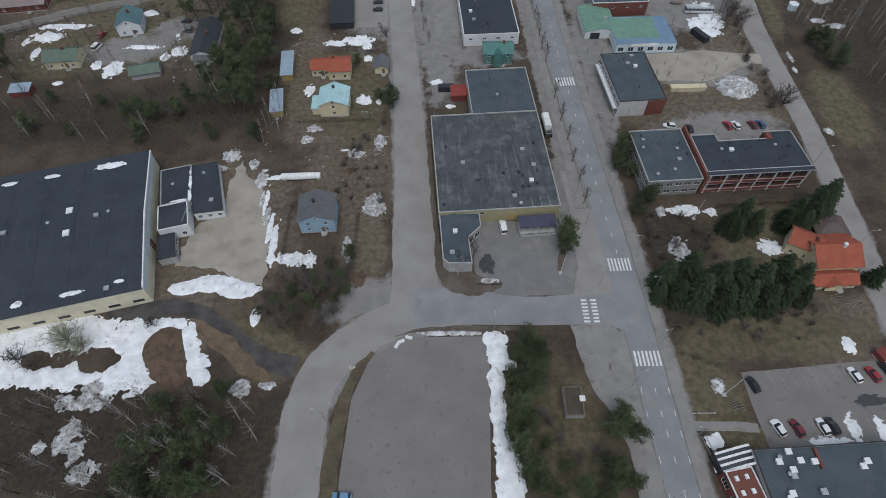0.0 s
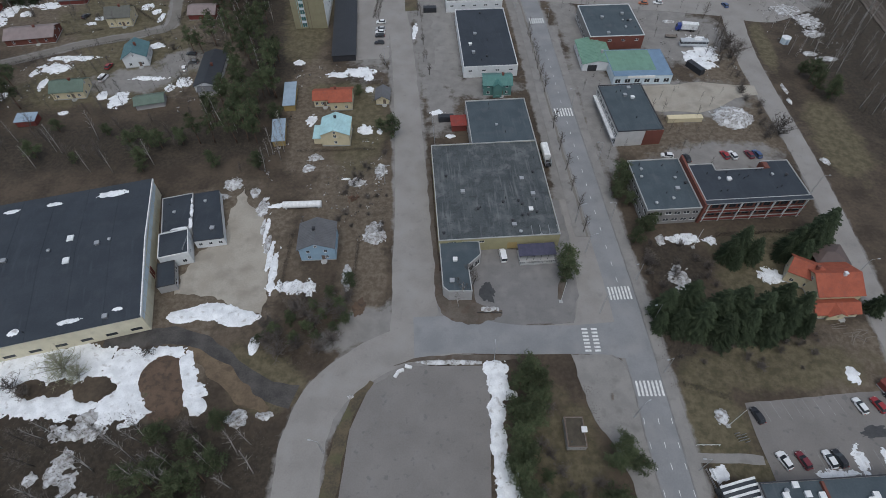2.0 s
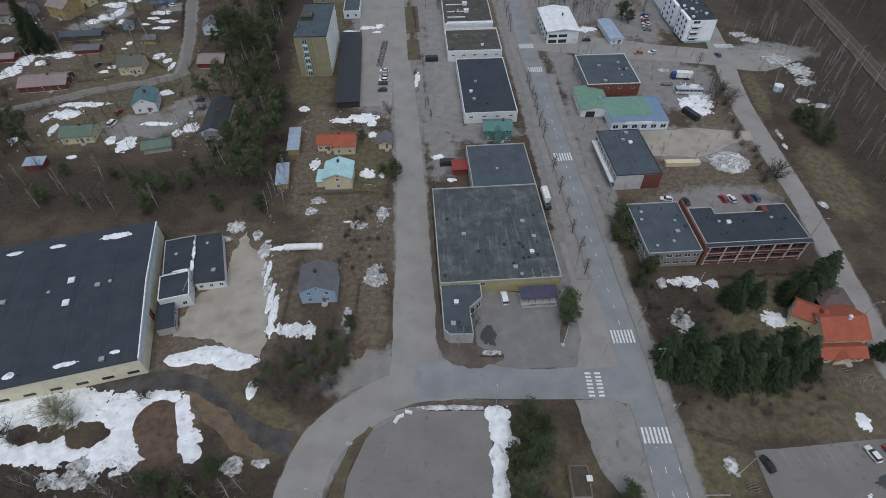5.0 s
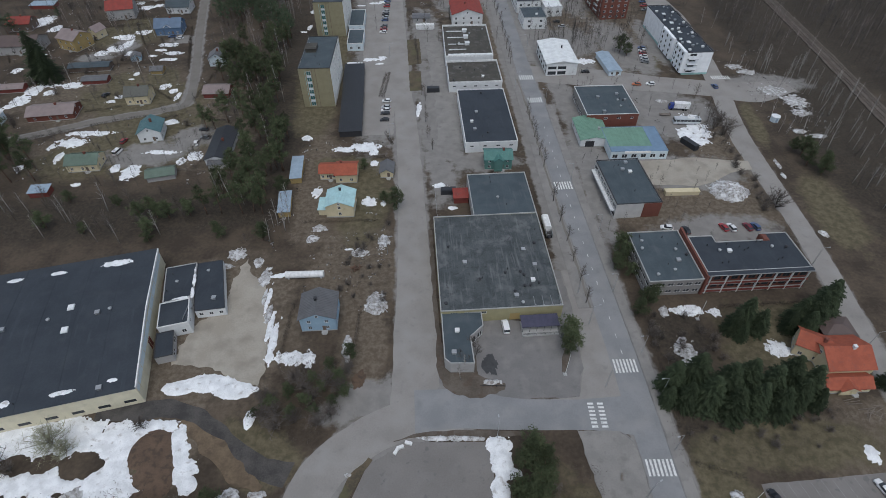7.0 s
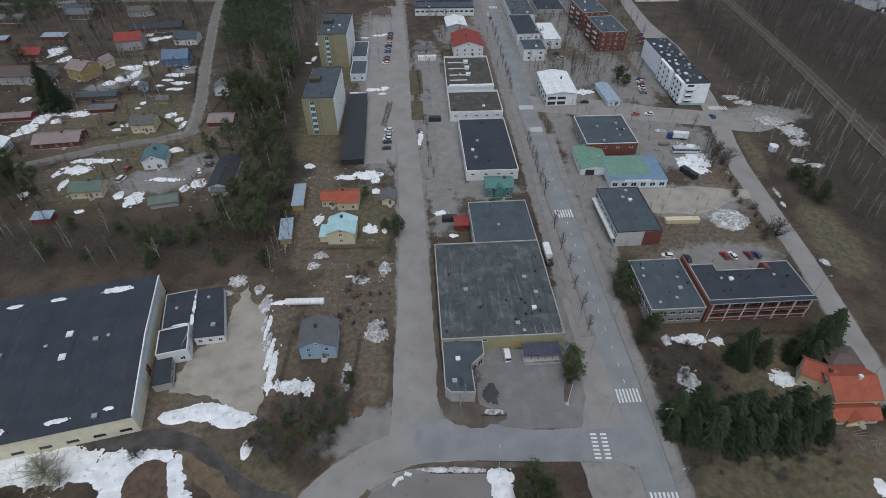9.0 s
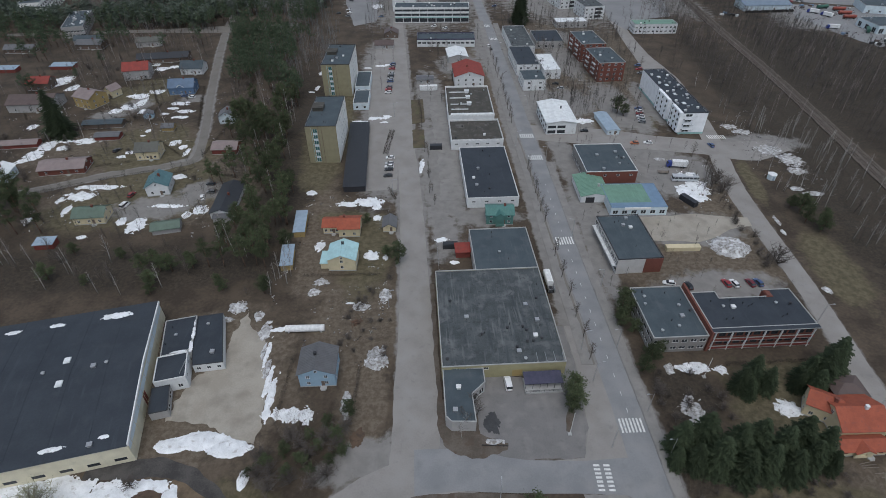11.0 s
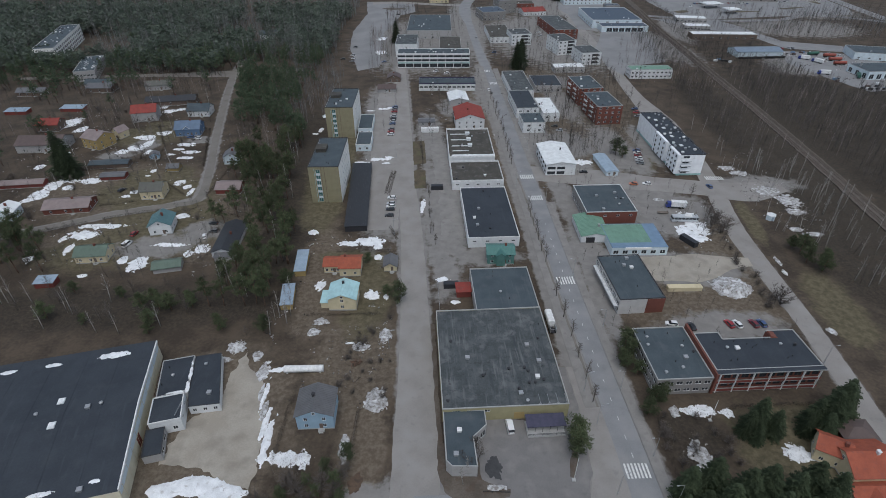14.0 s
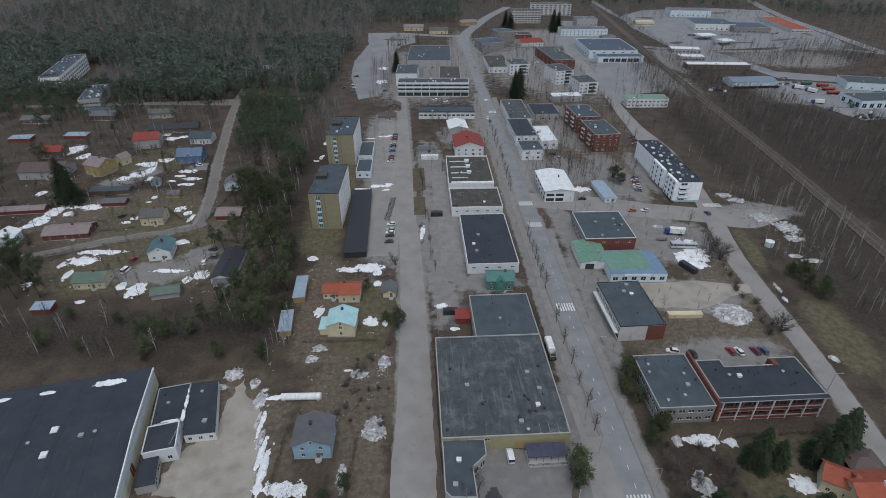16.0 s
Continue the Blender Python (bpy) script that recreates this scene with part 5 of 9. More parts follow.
def tower(x, y, w, d, yaw, h):
    floors = int(h / 3.0)
    rows_s = [(1, 0.7 + 3 * f, 2.7 + 3 * f, 2.1, 2, 0.2, 0.42) for f in range(floors)]
    rows_e = [(7, 1.0 + 3 * f, 2.3 + 3 * f, 1.4, 2, 0.28, 1.0) for f in range(floors)]
    root, roof = flat_building("apartment_tower", "six-storey apartment block, mustard plaster and pale side", x, y, w, d, yaw, h, W_MUSTARD, TARBLUE, {"S": rows_s, "E": rows_e}, walls={"E": W_PALE, "W": W_PALE}, rim_mat=TRIM_DARK, n_vents=6, pane_mat=GLASS_TEAL, category="apartment block")
    part("window_band", Shape().box(-w * 0.31, -w * 0.30, -d / 2 - 0.06, -d / 2 - 0.003, 0.5, h - 0.8), W_TEALSTRIP, root)
    part("penthouse", Shape().box(-w * 0.42, -w * 0.08, -d * 0.02, d * 0.16, h - 0.02, h + 1.7).box(-w * 0.43, -w * 0.07, -d * 0.03, d * 0.17, h + 1.7, h + 1.85), TARBROWN, root)
    for f in range(floors - 1):
        part("spandrel", Shape().box(-w * 0.19 - 1.05, -w * 0.19 + 1.05, -d / 2 - 0.05, -d / 2 - 0.003, 2.72 + 3 * f, 3.68 + 3 * f), W_PALEBLUE, root)
    for s in (0.42, 0.52):
        part("downpipe", Shape().box(-w / 2 + w * s, -w / 2 + w * s + 0.12, -d / 2 - 0.15, -d / 2 - 0.003, 0, h), W_BROWN, root)


tower(-58.9, 246.0, 14.5, 34.5, 1.6, 19.0)
tower(-65.0, 326.0, 16.5, 35.0, 1.6, 19.0)
shed("carport", "long low dark-roofed carport", -43.5, 234.6, 9.6, 64.0, 4.8, 2.8, TRIM_DARK, ROOF_BLACK, 0.3, "carport")
for ax, ay, ad in ((-51.4, 325.5, 24.0), (-49.2, 298.5, 19.0)):
    flat_building("tower_annex", "low pale annex beside the apartment tower", ax, ay, 8.7, ad, 3.0, 4.0, W_PALEBLUE, TARBLUE, {"E": [(6, 1, 2.4, 1.8)], "S": [(2, 1, 2.4, 1.4)]}, rim_mat=TRIM_WHITE)


def hall():
    root = thing("sports_hall", "large cream hall with a wide dark felt roof", "hall", -123.8, 90.1, 14.8)
    w, d, h = 76.0, 53.0, 7.2
    x0 = -w / 2 - 8
    put_wall(root, "S", w, d, h, [(12, 1.2, 2.4, 3.0, 4)], W_CREAMPANEL, frame_mat=TRIM_DARK)
    put_wall(root, "E", w, d, h, [], W_CREAMPANEL, door=(-8, 2.6, 4.0, RUST))
    put_wall(root, "N", w, d, h, [], W_CREAMPANEL)
    put_wall(root, "W", w, d, h, [], W_CREAMPANEL)
    rs, prof = Shape(), ribbed(-w / 2, w / 2, w / 8, 0.09, 0.05)
    for s in (-1, 1):
        slab(rs, prof, lambda u: (u, s * d * 0.506, h + 0.1), lambda u: (u, 0, h + 1.52), 0.25)
    roof = part("roof", rs, TARDARK, root)
    for s in (-1, 1):
        part("gable_trim", Shape().add([(w / 2, s * d / 2, h - 0.5), (w / 2 + 0.35, s * d / 2, h - 0.5), (w / 2 + 0.35, 0, h + 1.0), (w / 2, 0, h + 1.0), (w / 2, s * d / 2, h + 0.32), (w / 2 + 0.35, s * d / 2, h + 0.32), (w / 2 + 0.35, 0, h + 1.75), (w / 2, 0, h + 1.75)], [(4, 5, 6, 7) if s < 0 else (7, 6, 5, 4), (1, 2, 6, 5) if s < 0 else (5, 6, 2, 1), (0, 4, 7, 3), (0, 1, 5, 4), (0, 3, 2, 1)]), TRIM_WHITE, root)
    part("gable_wall", Shape().add([(w / 2 - 0.01, -d / 2, h), (w / 2 - 0.01, d / 2, h), (w / 2 - 0.01, 0, h + 1.4)], [(0, 1, 2)]), W_CREAMPANEL, root)
    part("fascia", Shape().box(-w / 2, w / 2, -d / 2 - 0.12, -d / 2 - 0.003, h - 0.55, h + 0.1), CONCRETE, root)
    for i in range(10):
        part("panel_joint", Shape().box(w / 2 + 0.062, w / 2 + 0.09, -d / 2 + 2.4 + i * 5.2, -d / 2 + 2.55 + i * 5.2, 0.2, h - 0.6), W_CREAM, root)
    for spot in [("hatch", 16.9, 5.7), ("hatch", 17.0, -2.9), ("box", 25.0, 1.2), ("hood", 28.2, 1.9), ("hood", 11.8, 2.0), ("box", 0.3, 1.3), ("pipe", 9.2, -24.0), ("box", 29.3, -24.6), ("pipe", -9, 6), ("hood", -14, -5)]:
        vents(roof, h + 0.08 + 1.42 * (1 - abs(spot[2]) / (d * 0.506)), [spot])
    part("glazing_band", Shape().box(w / 2 + 0.003, w / 2 + 0.06, -d / 2 + 0.5, d / 2 - 0.6, h - 2.6, h - 0.55), W_PALEBLUE, root, "translucent pale blue light band")
    return root


hall()
_, annex_a = poly_building("hall_annex", "low annex with a dark felt roof and pale edge", [(-85.9, 105.3), (-77.8, 108.2), (-81.0, 122.4), (-90.1, 119.9)], 3.8, W_WHITE, TARDARK, rim=0.2, rim_mat=CONCRETE)
vents(annex_a, 3.86, [("hood", -84.4, 113.8), ("pipe", -86.2, 110), ("pipe", -86.8, 117)])
_, annex_b = poly_building("hall_annex", "low annex with a black felt roof", [(-75.4, 102.5), (-66.7, 103.8), (-73.2, 124.2), (-80.8, 122.5), (-77.6, 108.6), (-77.4, 108.0)], 3.3, W_WHITE, TARDARK, rim=0.12, rim_mat=TRIM_DARK, glazing={0: [(3, 1, 2.2, 1.2)]})
vents(annex_b, 3.36, [("hood", -76.2, 119), ("box", -71, 107.5), ("pipe", -72, 107.8)])
_, entry = poly_building("entrance_block", "white entrance block with a dark roof", [(-83.2, 94.8), (-74.9, 97.1), (-77.6, 106.2), (-85.7, 103.9)], 5.0, W_WHITE, TARDARK, rim=0.3, rim_mat=TRIM_WHITE, glazing={0: [(2, 1, 2.4, 1.3)], 1: [(2, 2.6, 3.8, 1.2)]})
part("roof_rail", Shape().box(-76.9, -76.8, 97.9, 103.0, 5.06, 5.5), STEEL, entry)
poly_building("loading_porch", "low dark-roofed loading porch", [(-81.4, 85.9), (-76.7, 87.2), (-79.4, 95.7), (-84.0, 94.4)], 3.0, W_GREY, TARDARK, rim=0.15, rim_mat=TRIM_DARK, glazing={1: [(2, 0.8, 2.2, 2.4)]})

# ---- houses near the streets ----
house("blue_house", "light blue wooden two-storey house, grey sheet roof", -37.6, 102.4, 10.4, 9.6, 3, 5.9, 2.3, W_BLUE, ROOF_GREY, "y", 2, (0.45, 0.55), win=(2, 2), ribs=0.6, chimney_mat=TRIM_DARK)
house("orange_roof_cottage", "cream cottage with an orange tiled roof", -38.6, 174.0, 8.2, 8.6, 2, 4.2, 2.0, W_CREAM, TILE_ORANGE, "x", 1, (0.25, 0.6), win=(2, 1), door=False)
house("cottage_wing", "low cream wing with an orange tiled roof", -46.0, 175.2, 6.4, 6.6, 2, 3.4, 1.5, W_CREAM, TILE_ORANGE, "x", 1, None)
house("mint_roof_house", "cream two-storey house with a mint sheet roof", -38.2, 154.0, 10.0, 9.4, 1, 5.2, 2.1, W_CREAM, ROOF_MINT, "y", 2, (0.5, 0.7), ribs=0.6, win=(2, 1), chimney_mat=TRIM_DARK, door=False)
shed("house_lean_to", "low cream lean-to with a mint sheet roof", -44.6, 153.6, 3.2, 6.4, 1, 2.6, W_CREAM, ROOF_MINT, 0.4)
house("street_garage", "small cream garage with a grey pitched roof", -22.9, 176.5, 5.0, 6.8, 1, 2.5, 1.5, W_CREAM, ROOF_GREY, "y", 1, None, win=(0, 0), category="garage")
shed("yellow_shed", "narrow ochre shed with a pale blue sheet roof", -59.0, 176.5, 4.2, 14.0, 6, 2.6, W_OCHRE, ROOF_BLUE, 0.5)
shed("yellow_shed", "low ochre shed with a grey-blue sheet roof", -59.4, 155.0, 4.2, 11.5, 8, 2.5, W_OCHRE, ROOF_BLUE, 0.5)
house("green_house", "green wooden house with a green sheet roof", 21.8, 182.0, 10.8, 7.6, 1, 5.0, 1.8, W_GREEN, ROOF_GREEN, "x", 2, (0.7, 0.5), ribs=0.6)
part("roof", gable_roof(3.4, 3.0, 5.0, 1.3, 0.3), ROOF_GREEN, part("front_gable", wall_side(3.4, 5.0, [(-0.7, 0.7, 1.0, 2.4)], 1.25), W_GREEN, thing("house_front_bay", "green front bay with a small gable", "house bay", 21.8, 176.9, 1)), at=Matrix.Translation((0, 1.5, 0)))
shed("red_roof_shed", "small shed with a dull red roof", 6.2, 159.5, 5.4, 5.2, 4, 2.6, W_DARKRED, TILE_RED, 0.4)
house("orange_roof_villa", "cream villa with a large orange tiled roof", 110.2, 86.2, 12.4, 10.8, 2, 4.6, 2.9, W_CREAM, TILE_ORANGE, "x", 1, (0.63, 0.45), win=(4, 2), chimney_mat=W_WHITE)
house("villa_wing", "cream villa wing with an orange tiled roof", 104.0, 90.0, 7.4, 6.6, -30, 4.9, 2.2, W_CREAM, TILE_ORANGE, "x", 2, (0.8, 0.4), win=(2, 2), door=False)
porch = house("villa_porch", "low cream porch with an orange tiled roof", 108.4, 78.6, 12.2, 4.6, 2, 2.5, 1.5, W_CREAM, TILE_ORANGE, "x", 1, None, win=(4, 1), frame_mat=TRIM_DARK)
part("front_gable", wall_side(4.6, 2.5, [(-0.8, 0.8, 0.9, 2.0)], 1.45), W_CREAM, porch, at=Matrix.Translation((-0.4, -3.0, 0)))
part("gable_roof", gable_roof(4.6, 3.0, 2.5, 1.45, 0.35), TILE_ORANGE, porch, at=Matrix.Translation((-0.4, -1.6, 0)))
trims = thing("plank_rack", "pale timber frame leaning by the porch", "timber", 108.6, 73.6, 8)
for i in range(3):
    part("beam", Shape().box(-2.2, 2.2, -0.08, 0.08, 0, 0.14), WOOD, trims, at=pose(0, -0.7 + 0.7 * i, 0.05, 0, 0, -6 + 5 * i))
house("dark_garage", "dark-roofed garage with dark red boards", 114.6, 96.2, 9.0, 6.6, 0, 2.8, 1.5, W_DARKRED, ROOF_BROWN, "x", 1, None, hip=True, win=(1, 0), category="garage")
house("red_hut", "small dark red wooden hut", 112.2, 55.8, 2.6, 2.8, 20, 2.2, 1.0, W_DARKRED, W_DARKRED, "y", 1, None, win=(0, 0), over=0.2, category="hut")
house("dark_outbuilding", "outbuilding with a dark brown roof", 121.5, 56.5, 11, 7, 4, 2.8, 1.8, W_DARKRED, ROOF_BROWN, "x", 1, None, win=(2, 1))
root_kiosk, kiosk_roof = flat_building("transformer_kiosk", "small flat-roofed kiosk with a mossy brown roof", 31.3, 44.3, 4.6, 7.2, 0, 2.4, W_GREY, MOSSROOF, rim=0.08, rim_mat=W_BROWN)
vents(kiosk_roof, 2.38, [("white", 2.0, 0.3), ("pipe", -1.4, -2.6)])
hut = thing("white_hut", "small pale six-sided service hut", "hut", 149.6, 214.5)
hexagon = [(2.0 * math.cos(radians(60 * i)), 2.0 * math.sin(radians(60 * i))) for i in range(6)]
part("wall", Shape().prism(hexagon, 0, 2.4), W_PALEBLUE, hut)
part("roof", Shape().prism([(x * 1.08, y * 1.08) for x, y in hexagon], 2.404, 2.6), ROOF_WHITE, hut)
part("door", Shape().box(-0.45, 0.45, -1.8, -1.735, 0.05, 2.05), ROOF_BLUE, hut)


def corner_office():
    root, roof = flat_building("corner_office", "dark-roofed office with brick and glazed corner", 87.0, 18.6, 35.0, 28.0, 3, 5.6, W_GREY, TARBLUE, {"N": [(9, 1.2, 3.4, 2.2, 2)]}, rim_mat=TRIM_DARK)
    vents(roof, 5.58, [("white", -10.1, 13.0), ("white", -8.2, 11.0), ("hood", -11.6, 8.4), ("white", -10.6, 9.2), ("white", -5.2, 10.6), ("white", 6.4, 10.0), ("white", -13, 11), ("hood", -12.4, 12), ("box", -11, 8), ("white", -12.8, 4.5), ("white", -13.5, 3.6), ("hood", -8, 2), ("box", -15, 2.5), ("hood", -14.6, 0.5), ("white", 5, 9), ("white", 7, 1), ("hood", 6, -1), ("box", -6, 4.5)])
    part("brick_upstand", Shape().box(-4.3, -3.7, 9.0, 13.4, 5.58, 6.3), W_BRICK, root)
    bay, bay_roof = flat_building("brick_bay", "brick-fronted bay with white rooflights", 66.3, 20.0, 6.2, 16.0, 10, 4.2, W_BRICK, W_BRICK, {"W": [(4, 1, 3, 2.4, 3)]}, rim_mat=TRIM_WHITE)
    for i in range(5):
        for j in range(2):
            part("rooflight", Shape().box(-0.4, 0.4, -0.55, 0.55, 0, 0.35).box(-0.32, 0.32, -0.46, 0.46, 0.35, 0.42), ROOF_WHITE, bay_roof, at=Matrix.Translation((-1.3 + 2.4 * j, 6.2 - 3.0 * i, 4.18)))
    can = thing("entrance_awning", "slatted white and dark glass entrance awning", "awning", 65.6, 30.2, 12)
    for i in range(4):
        part("slat", Shape().add([(-4, -2.1 + i * 1.3, 3.0), (1, -2.1 + i * 1.3, 4.6), (3.6, -2.1 + i * 1.3, 4.7), (3.6, -1.6 + i * 1.3, 4.7), (1, -1.6 + i * 1.3, 4.6), (-4, -1.6 + i * 1.3, 3.0), (-4, -2.1 + i * 1.3, 3.25), (1, -2.1 + i * 1.3, 4.85), (3.6, -2.1 + i * 1.3, 4.95), (3.6, -1.6 + i * 1.3, 4.95), (1, -1.6 + i * 1.3, 4.85), (-4, -1.6 + i * 1.3, 3.25)], [(6, 7, 10, 11), (7, 8, 9, 10), (0, 1, 7, 6), (1, 2, 8, 7), (4, 5, 11, 10), (3, 4, 10, 9), (5, 0, 6, 11)]), TRIM_WHITE, can)
    part("glazing", Shape().add([(-4, -2.1, 2.98), (1, -2.1, 4.58), (3.6, -2.1, 4.68), (3.6, 2.3, 4.68), (1, 2.3, 4.58), (-4, 2.3, 2.98), (-4, -2.1, 0), (-4, 2.3, 0)], [(0, 1, 4, 5), (1, 2, 3, 4), (6, 0, 5, 7)]), GLASS, can)
    part("post", Shape().box(-4.1, -3.95, -2.2, -2.05, 0, 3.1), TRIM_WHITE, can)


corner_office()

# ---- wooden house quarter in the west ----
GARDEN = [
    ("long_bungalow", "low bungalow, faded pink roof, red brick walls", -180.5, 222.5, 20.0, 11.0, 9, 3.0, 2.0, W_BRICK, ROOF_PINK, "x", 1, 0.0),
    ("yellow_house", "pale yellow house with an olive sheet roof", -146.0, 236.0, 10.4, 9.6, 7, 4.6, 2.6, W_CREAM, ROOF_OLIVE, "x", 1, 0.6),
    ("white_teal_house", "white house with a teal sheet roof", -128.0, 204.6, 9.4, 10.5, 12, 4.6, 2.6, W_WHITE, ROOF_TEAL, "y", 1, 0.6),
    ("moss_roof_house", "cream house with a moss green roof", -146.6, 182.0, 12.2, 8.5, 6, 3.6, 2.2, W_CREAM, ROOF_MOSS, "x", 1, 0.6),
    ("green_roof_shed", "long shed with a moss green roof", -113.0, 174.6, 10.4, 6.0, 14, 2.4, 1.4, W_GREY, ROOF_MOSS, "x", 0, 0.6),
    ("brown_villa", "large villa with a brown roof and pale walls", -236.0, 293.0, 25.0, 15.0, 4, 4.8, 3.0, W_GREY, ROOF_BROWN, "x", 1, 0.0),
    ("yellow_villa", "yellow house with a grey-brown roof", -206.0, 296.5, 12.5, 12.0, -22, 6.4, 2.8, W_OCHRE, ROOF_PINK, "x", 2, 0.0),
    ("blue_villa", "blue wooden house with a blue-grey roof", -160.0, 316.0, 14.5, 11.0, 7, 4.6, 3.4, W_DEEPBLUE, ROOF_NAVY, "x", 1, 0.0),
    ("red_roof_house", "pale house with a bright red roof", -198.3, 340.3, 15.0, 12.5, 14, 6.2, 3.4, W_GREY, TILE_RED, "x", 1, 0.0),
    ("grey_roof_house", "white house with a dark blue-grey roof", -165.7, 348.6, 14.0, 11.0, 3, 4.2, 3.2, W_WHITE, TARBLUE, "x", 1, 0.0),
]
for nm, lb, hx, hy, hw, hd, hyaw, he, rise, wl, rf, rdg, fl, rb in GARDEN:
    house(nm, lb, hx, hy, hw, hd, hyaw, he, rise, wl, rf, rdg, max(fl, 1), (0.6, 0.5) if fl else None, ribs=rb, win=(3, 2) if fl else (0, 0), door=bool(fl))
GARDEN_B = [
    ("red_roof_cottage", "brown cottage with a red roof", -250.5, 322.0, 13.0, 10.0, 6, 4.4, 2.6, W_BROWN, TILE_RED, "x", 1),
    ("brown_row_house", "long low house with a dark brown roof", -194.0, 369.5, 33.0, 9.5, 10, 3.2, 2.4, W_BROWN, ROOF_BLACK, "x", 1),
    ("small_white_house", "small white house with a pale grey roof", -120.0, 275.0, 8.0, 8.0, 8, 4.4, 2.4, W_PALEBLUE, ROOF_GREY, "y", 1),
    ("old_red_barn", "weathered red-brown barn with a sagging roof", -110.0, 241.5, 12.0, 9.5, 2, 2.8, 1.8, W_DARKRED, ROOF_PINK, "x", 0),
    ("long_red_shed", "long dull red garden shed", -218.5, 245.0, 22.0, 5.6, 8, 2.3, 1.0, W_DARKRED, ROOF_PINK, "x", 0),
    ("red_garage", "low red garage with a grey roof", -175.8, 254.2, 12.0, 5.6, 6, 2.3, 0.8, W_DARKRED, ROOF_GREY, "x", 0),
    ("dark_row_shed", "low dark shed with a flat brown roof", -185.0, 268.3, 20.0, 6.0, 6, 2.6, 0.8, W_BROWN, TARBLUE, "x", 0),
    ("ochre_playhouse", "small ochre garden cabin with a grey roof", -148.4, 264.4, 6.0, 5.2, 4, 2.3, 1.3, W_OCHRE, ROOF_GREY, "x", 0),
    ("dark_long_house", "dark-roofed long house with a white gable", -94.0, 193.5, 9.0, 23.0, 4, 3.0, 1.6, W_WHITE, ROOF_BLACK, "y", 1),
    ("brown_house", "brown house among pines with a grey roof", -258.0, 397.0, 18.0, 11.0, 2, 3.6, 2.2, W_BROWN, ROOF_GREY, "x", 1),
    ("grey_house", "pale grey house behind bare trees", -218.0, 402.0, 17.0, 9.0, 12, 3.8, 2.2, W_GREY, ROOF_OLIVE, "x", 1),
    ("white_log_house", "white house with a bright sheet roof", -205.0, 214.0, 9.0, 9.0, 10, 4.4, 2.0, W_PALEBLUE, ROOF_WHITE, "y", 1),
]
for nm, lb, hx, hy, hw, hd, hyaw, he, rise, wl, rf, rdg, fl in GARDEN_B:
    house(nm, lb, hx, hy, hw, hd, hyaw, he, rise, wl, rf, rdg, max(fl, 1), (0.6, 0.5) if fl else None, win=(3, 2) if fl else (0, 0), door=bool(fl))
for sx, sy, sw, sd, syaw, wl, rf, lb in [(-155.6, 163.5, 7.0, 4.4, 6, W_DARKRED, ROOF_BLUE, "small red shed with a pale blue sheet roof"), (-290, 349, 14, 6.5, 4, W_DARKRED, ROOF_BLUE, "long shed with a pale blue sheet roof"), (-255.5, 355, 15, 6.5, 2, W_DARKRED, ROOF_BLUE, "red shed with a pale blue sheet roof"), (-92, 181.5, 8.0, 4.5, 6, W_GREY, ROOF_GREY, "small grey lean-to shed with a sheet roof")]:
    shed("garden_shed", lb, sx, sy, sw, sd, syaw, 2.3, wl, rf, 0.5)

gable = thing("gable_bay", "blue front gable with white trim and porch", "house bay", -159.6, 310.6, 7)
part("wall", wall_side(4.2, 4.4, [(-0.8, 0.8, 1.2, 2.6)], 1.6), W_DEEPBLUE, gable)
part("roof", gable_roof(4.2, 3.4, 4.4, 1.6, 0.3), ROOF_NAVY, gable, at=Matrix.Translation((0, 1.7, 0)))
part("bargeboard", Shape().add([(-2.4, -0.35, 4.2), (0, -0.35, 6.1), (2.4, -0.35, 4.2), (2.4, -0.35, 4.5), (0, -0.35, 6.4), (-2.4, -0.35, 4.5), (-2.4, -0.25, 4.2), (0, -0.25, 6.1), (2.4, -0.25, 4.2), (2.4, -0.25, 4.5), (0, -0.25, 6.4), (-2.4, -0.25, 4.5)], [(0, 1, 4, 5), (1, 2, 3, 4), (5, 4, 10, 11), (4, 3, 9, 10)]), TRIM_WHITE, gable)
house("villa_annex", "small yellow annex with a pointed gable", -200.0, 309.5, 6.0, 7.0, -22, 4.4, 2.4, W_CREAM, ROOF_PINK, "y", 1, None, win=(1, 1))
house("blue_playhouse", "small blue garden cabin with a grey roof", -165.9, 279.6, 5.0, 5.0, 20, 2.2, 1.4, W_BLUE, ROOF_GREY, "y", 1, None, win=(1, 0), over=0.25, category="cabin")
house("grey_cottage", "grey cottage with a blue-grey roof", -266.0, 408.0, 18.0, 10.0, 6, 3.2, 2.0, W_GREY, TARBLUE, "x", 1, None, win=(3, 1))
house("open_barn", "weathered barn with dark openings", -304.0, 388.0, 20.0, 9.0, 3, 3.0, 2.0, W_BROWN, ROOF_GREY, "x", 1, None, win=(4, 1))

# ---- the town centre to the north ----
def rows(n, floors, w=1.6, first=1.0, hh=1.4, split=2):
    return [(n, first + 3 * f, first + hh + 3 * f, w, split) for f in range(floors)]


